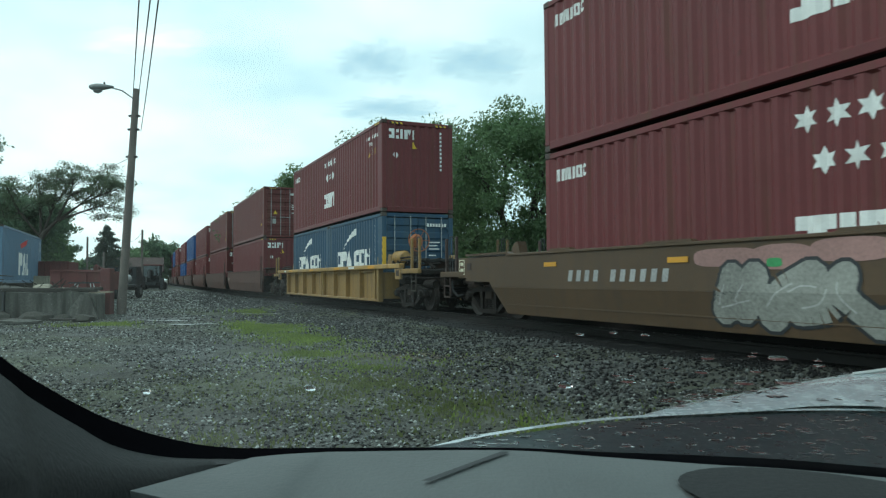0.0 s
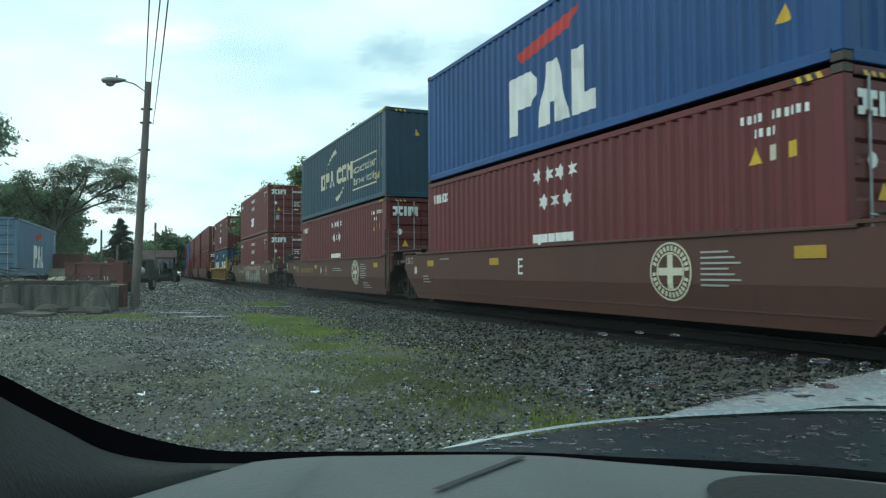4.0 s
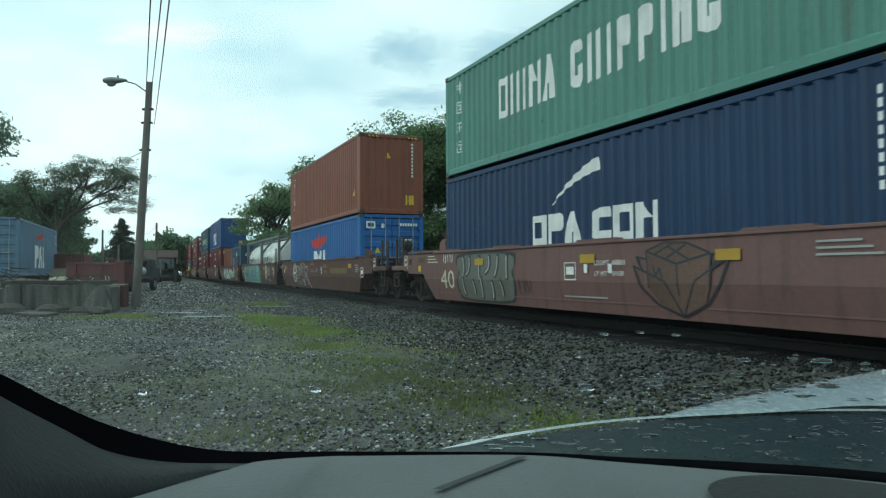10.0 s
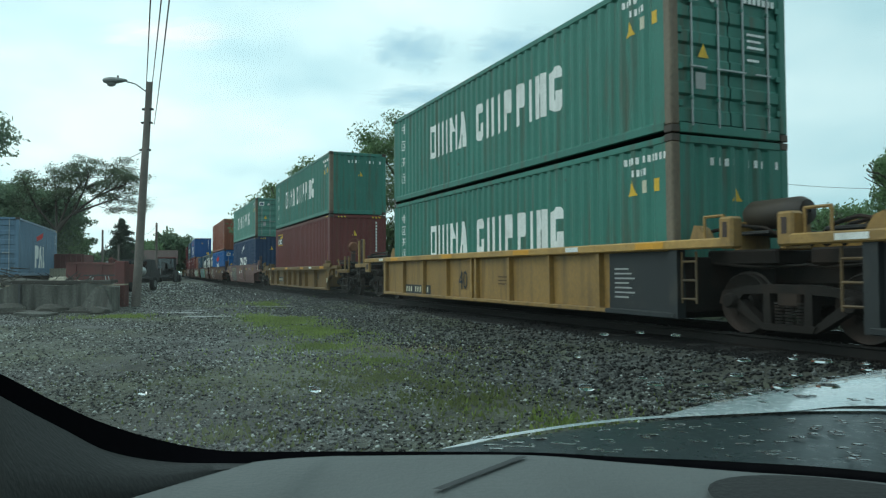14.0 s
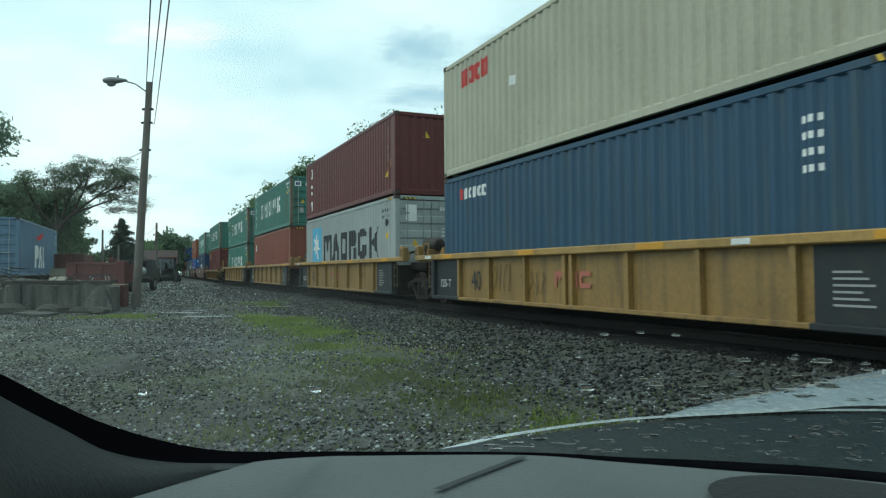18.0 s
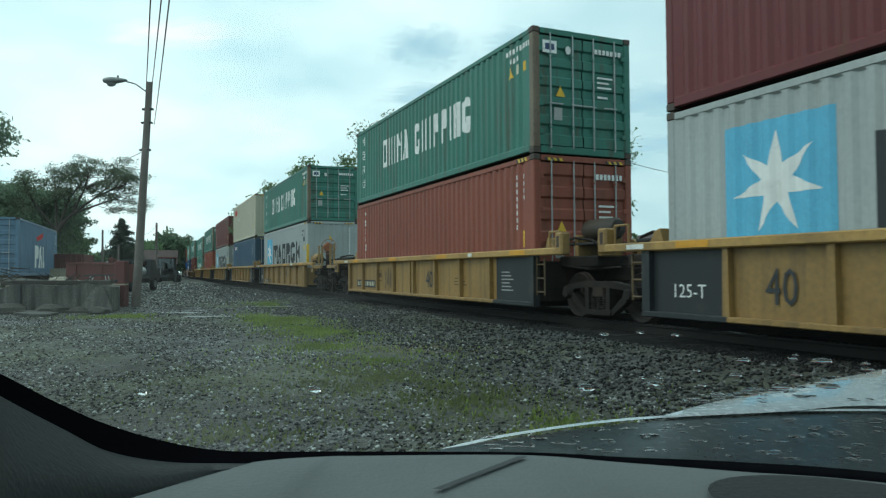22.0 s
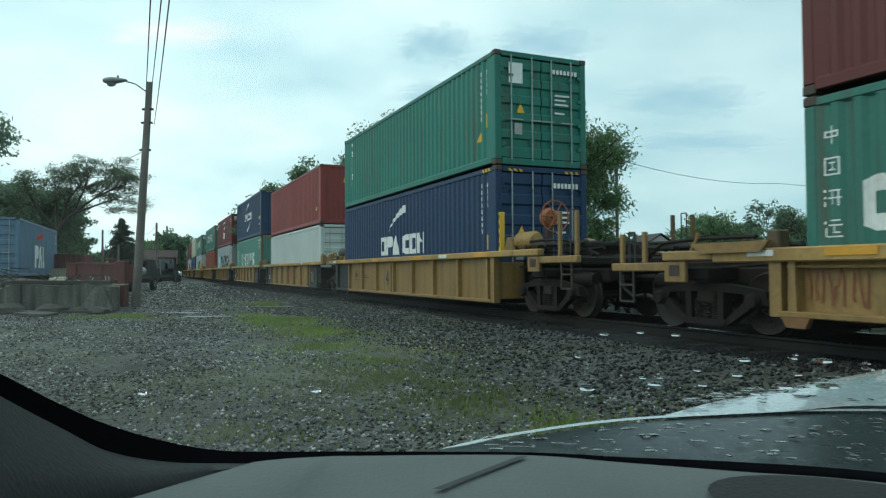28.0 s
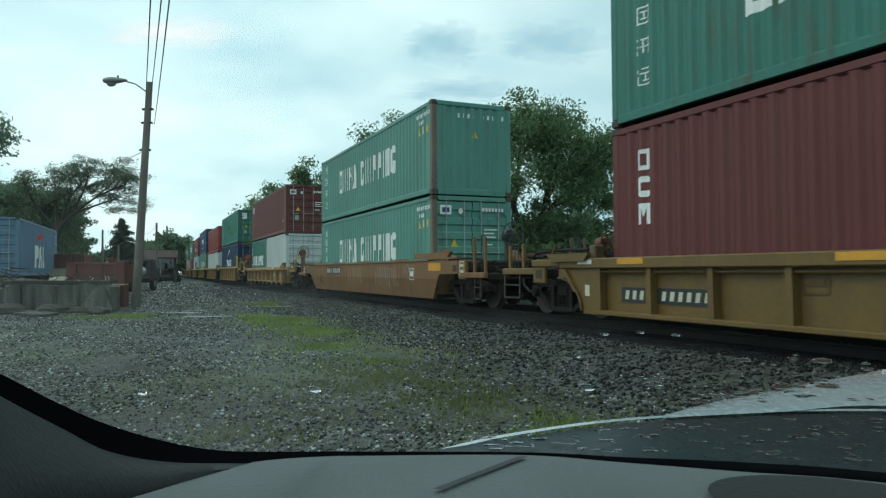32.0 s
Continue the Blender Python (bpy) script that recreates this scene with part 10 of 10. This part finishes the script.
        for quad in (((-0.05, 0.87, 1.0), (-0.42, 0.86, 1.0), (-0.48, 0.71, 1.60), (-0.22, 0.72, 1.58)), ((-0.46, 0.86, 1.0), (-2.1, 0.80, 1.05), (-1.75, 0.67, 1.52), (-0.54, 0.71, 1.60))):
            part("side_window", in_car(Geo().poly([(f, CAR_MIDDLE + s2 * l, z) for f, l, z in quad])), CAB_GLASS, car)
        for f in (1.42, -1.38):
            w = part("wheel", in_car(Geo().lathe([(0.05, -0.1), (0.30, -0.1), (0.325, -0.06), (0.325, 0.06), (0.30, 0.1), (0.05, 0.1)], (f, CAR_MIDDLE + s2 * 0.72, 0.325), "y", 20)), TYRE, car, smooth=40)
            part("rim", in_car(Geo().lathe([(0.02, -0.11), (0.20, -0.11), (0.21, 0.11), (0.02, 0.11)], (f, CAR_MIDDLE + s2 * 0.72, 0.325), "y", 14)), LAMP_GREY, w, smooth=40)
    part("cabin_floor", in_car(Geo().box((-0.85, CAR_MIDDLE, 0.42), (2.7, 1.6, 0.05), cut=0.01)), TRIM_GREY, car)
    part("firewall", in_car(Geo().box((0.48, CAR_MIDDLE, 0.64), (0.04, 1.5, 0.44), cut=0.01)), TRIM_BLACK, car)
    part("underbody", in_car(Geo().box((-0.2, CAR_MIDDLE, 0.33), (4.4, 1.2, 0.10), cut=0.02)), TRIM_BLACK, car)
    return car


CAR = build_car()


def beads(name, spots, label, parent, high=1.0):
    """Flat water beads: (place, normal, width, height)."""
    g = Geo()
    for p, nrm, w, h in spots:
        q = Vector(nrm).to_track_quat("Z", "Y")
        rings = [(1.0, 0.0), (0.86, 0.38 * high), (0.55, 0.55 * high), (0.0, 0.62 * high)]
        base, n = len(g.v), 12
        for r, z in rings[:-1]:
            for i in range(n):
                a = 2 * math.pi * i / n
                g.v.append(tuple(Vector(p) + q @ Vector((math.cos(a) * r * w / 2, math.sin(a) * r * h / 2, z * min(w, h) / 2))))
        g.v.append(tuple(Vector(p) + q @ Vector((0, 0, rings[-1][1] * min(w, h) / 2))))
        for k in range(2):
            for i in range(n):
                j = (i + 1) % n
                g.f.append((base + k * n + i, base + k * n + j, base + (k + 1) * n + j, base + (k + 1) * n + i))
        for i in range(n):
            g.f.append((base + 2 * n + i, base + 2 * n + (i + 1) % n, base + 3 * n))
        g.f.append(tuple(base + i for i in reversed(range(n))))
    ob = part(name, g, WATER, parent, label, smooth=60)
    ob["kind"] = "stuff"
    return ob


def rain():
    r = random.Random(4)
    spots = []
    pane = [c for c in CAR.children if c.name.startswith("windscreen")][0].data
    glass = BVHTree.FromPolygons([v.co for v in pane.vertices], [tuple(q.vertices) for q in pane.polygons])
    # on the glass, by the way one looks through it (tangents across and up)
    for a, b, w in ((0.228, -0.124, 0.008), (0.280, -0.122, 0.007), (0.330, -0.126, 0.008), (0.50, -0.155, 0.005), (0.60, -0.168, 0.007), (-0.429, -0.203, 0.011), (-0.184, -0.200, 0.014), (0.202, -0.200, 0.015),
                    (0.426, -0.162, 0.012), (0.537, -0.164, 0.016), (0.415, -0.183, 0.012), (0.283, -0.186, 0.009), (0.307, -0.186, 0.007), (0.480, -0.200, 0.018), (0.440, -0.209, 0.012), (0.367, -0.197, 0.010),
                    (0.545, -0.200, 0.018), (0.602, -0.176, 0.010), (0.496, -0.160, 0.008), (0.30, -0.195, 0.016), (0.50, -0.183, 0.010), (0.36, -0.176, 0.008), (0.19, -0.155, 0.006)):
        # where the line of sight meets the leaning glass
        p, nrm, _, _ = glass.ray_cast(EYE, Vector((a, 1, b + 0.031)).normalized())
        if p is None:
            continue
        if nrm.y < 0:
            nrm = -nrm
        spots.append((p + nrm * 0.001, nrm, w * 1.1, w * (0.8 if a < 0.22 else 0.45)))
    beads("windscreen_drops", spots, "rain drops on the glass", CAR, 1.1)
    spots = []
    for i in range(120):
        t = r.random()
        x, f = 0.05 + 0.75 * t, r.random()
        lo, hi = 0.93 - 0.16 * max(0, x - 0.1), 0.985 + 0.33 * x - 0.16 * x * x
        spots.append(((x, lo + (hi - lo) * f, 0.985), (0, 0, 1), r.uniform(0.006, 0.022), r.uniform(0.006, 0.016)))
    for i in range(90):
        x = r.uniform(0.42, 1.15)
        y = r.uniform(1.19, 1.24 + 0.62 * (x - 0.42))
        spots.append(((x, y, 0.994), (0, 0, 1), r.uniform(0.008, 0.032), r.uniform(0.008, 0.024)))
    beads("bonnet_drops", spots, "rain beads on the bonnet", CAR, 0.30)


rain()


# ---- drifting clouds ----
def cloud_material(name, colour, strength):
    m = bpy.data.materials.new(name); m.use_nodes = True
    nt = m.node_tree; n, link = nt.nodes.new, nt.links.new
    nt.nodes.remove(nt.nodes["Principled BSDF"])
    co = n("ShaderNodeTexCoord")
    ns = n("ShaderNodeTexNoise"); ns.inputs["Scale"].default_value = 3.2; ns.inputs["Detail"].default_value = 5; ns.inputs["Distortion"].default_value = 0.4
    link(co.outputs["Generated"], ns.inputs["Vector"])
    mp = n("ShaderNodeMapping"); mp.inputs["Location"].default_value = (-1, 0, -1); mp.inputs["Scale"].default_value = (2, 0, 2); link(co.outputs["Generated"], mp.inputs[0])
    ln = n("ShaderNodeVectorMath"); ln.operation = "LENGTH"; link(mp.outputs[0], ln.inputs[0])
    ad = n("ShaderNodeMath"); ad.operation = "MULTIPLY_ADD"; link(ns.outputs["Fac"], ad.inputs[0]); ad.inputs[1].default_value = -1.3; link(ln.outputs["Value"], ad.inputs[2])
    rg = n("ShaderNodeMapRange"); rg.interpolation_type = "SMOOTHSTEP"; link(ad.outputs[0], rg.inputs[0])
    for k, v in zip(("From Min", "From Max", "To Min", "To Max"), (-0.45, 0.32, strength, 0.0)):
        rg.inputs[k].default_value = v
    tr, em, mx = n("ShaderNodeBsdfTransparent"), n("ShaderNodeEmission"), n("ShaderNodeMixShader")
    em.inputs[0].default_value, em.inputs[1].default_value = (*colour, 1), 1.0
    link(rg.outputs[0], mx.inputs[0]); link(tr.outputs[0], mx.inputs[1]); link(em.outputs[0], mx.inputs[2]); link(mx.outputs[0], nt.nodes["Material Output"].inputs[0])
    return m


CLOUD = cloud_material("soft_grey_cloud", (0.37, 0.61, 0.72), 0.88)
BRIGHT_CLOUD = cloud_material("bright_cloud_edge", (1.02, 1.0, 1.0), 0.75)
CLOUDS = []
for a, b, w, h, way in ((-0.39, 0.345, 400, 90, 14), (-0.068, 0.315, 230, 125, 112), (0.090, 0.315, 300, 120, 112), (-0.04, 0.245, 330, 75, 112), (0.30, 0.235, 380, 110, 112), (0.32, 0.17, 420, 60, 112)):
    d = 1500.0
    g = Geo().poly([(-w / 2, 0, -h / 2), (w / 2, 0, -h / 2), (w / 2, 0, h / 2), (-w / 2, 0, h / 2)])
    g.v = [(x, y, z) for x, y, z in g.v]
    ob = tagged(new("cloud", g.mesh("cloud")), "soft grey cloud patch in the overcast sky" if way > 50 else "bright pale cloud edge in the overcast sky", "cloud", "clouds", "structure")
    ob.data.materials.append(CLOUD if way > 50 else BRIGHT_CLOUD)
    ob.visible_shadow = False
    ob.location = (a * d, d, 1.22 + b * d)
    CLOUDS.append((ob, a * d, d, 1.22 + b * d, way))


# ---- what moves ----
def motions():
    times = [float(t) for t in range(0, 33)]
    for ob, s0, reach, up, along in TRAIN:
        rows = []
        for t in times:
            m = track_pose(s0 + SPEED * (t - 16), reach)
            rows.append((t, m @ Matrix.Translation((along, 0, up))))
        walk(ob, rows)
    # wheels turn while they are near enough to be seen turning
    step = 1 / FPS
    for ob, x, s0 in SPINNING:
        first, last = max(0.0, 16 + (4 - s0) / SPEED), min(32.0, 16 + (42 - s0) / SPEED)
        if last <= first:
            continue
        here = lambda a: Matrix.Translation((x, 0, 0.425)) @ Matrix.Rotation(a, 4, "Y")
        rows = [(0.0, here(0))]
        n = int((last - first) / step)
        for i in range(n + 1):
            t = first + i * step
            if t > 0.01:
                rows.append((t, here(SPEED * (t - first) / 0.425)))
        if rows[-1][0] < 31.9:
            rows.append((32.0, rows[-1][1]))
        walk(ob, rows)
    for ob, x, y, z, way in CLOUDS:
        walk(ob, [(0.0, Matrix.Translation((x - 12, y, z))), (32.0, Matrix.Translation((x + way, y, z + way * 0.2)))])


motions()
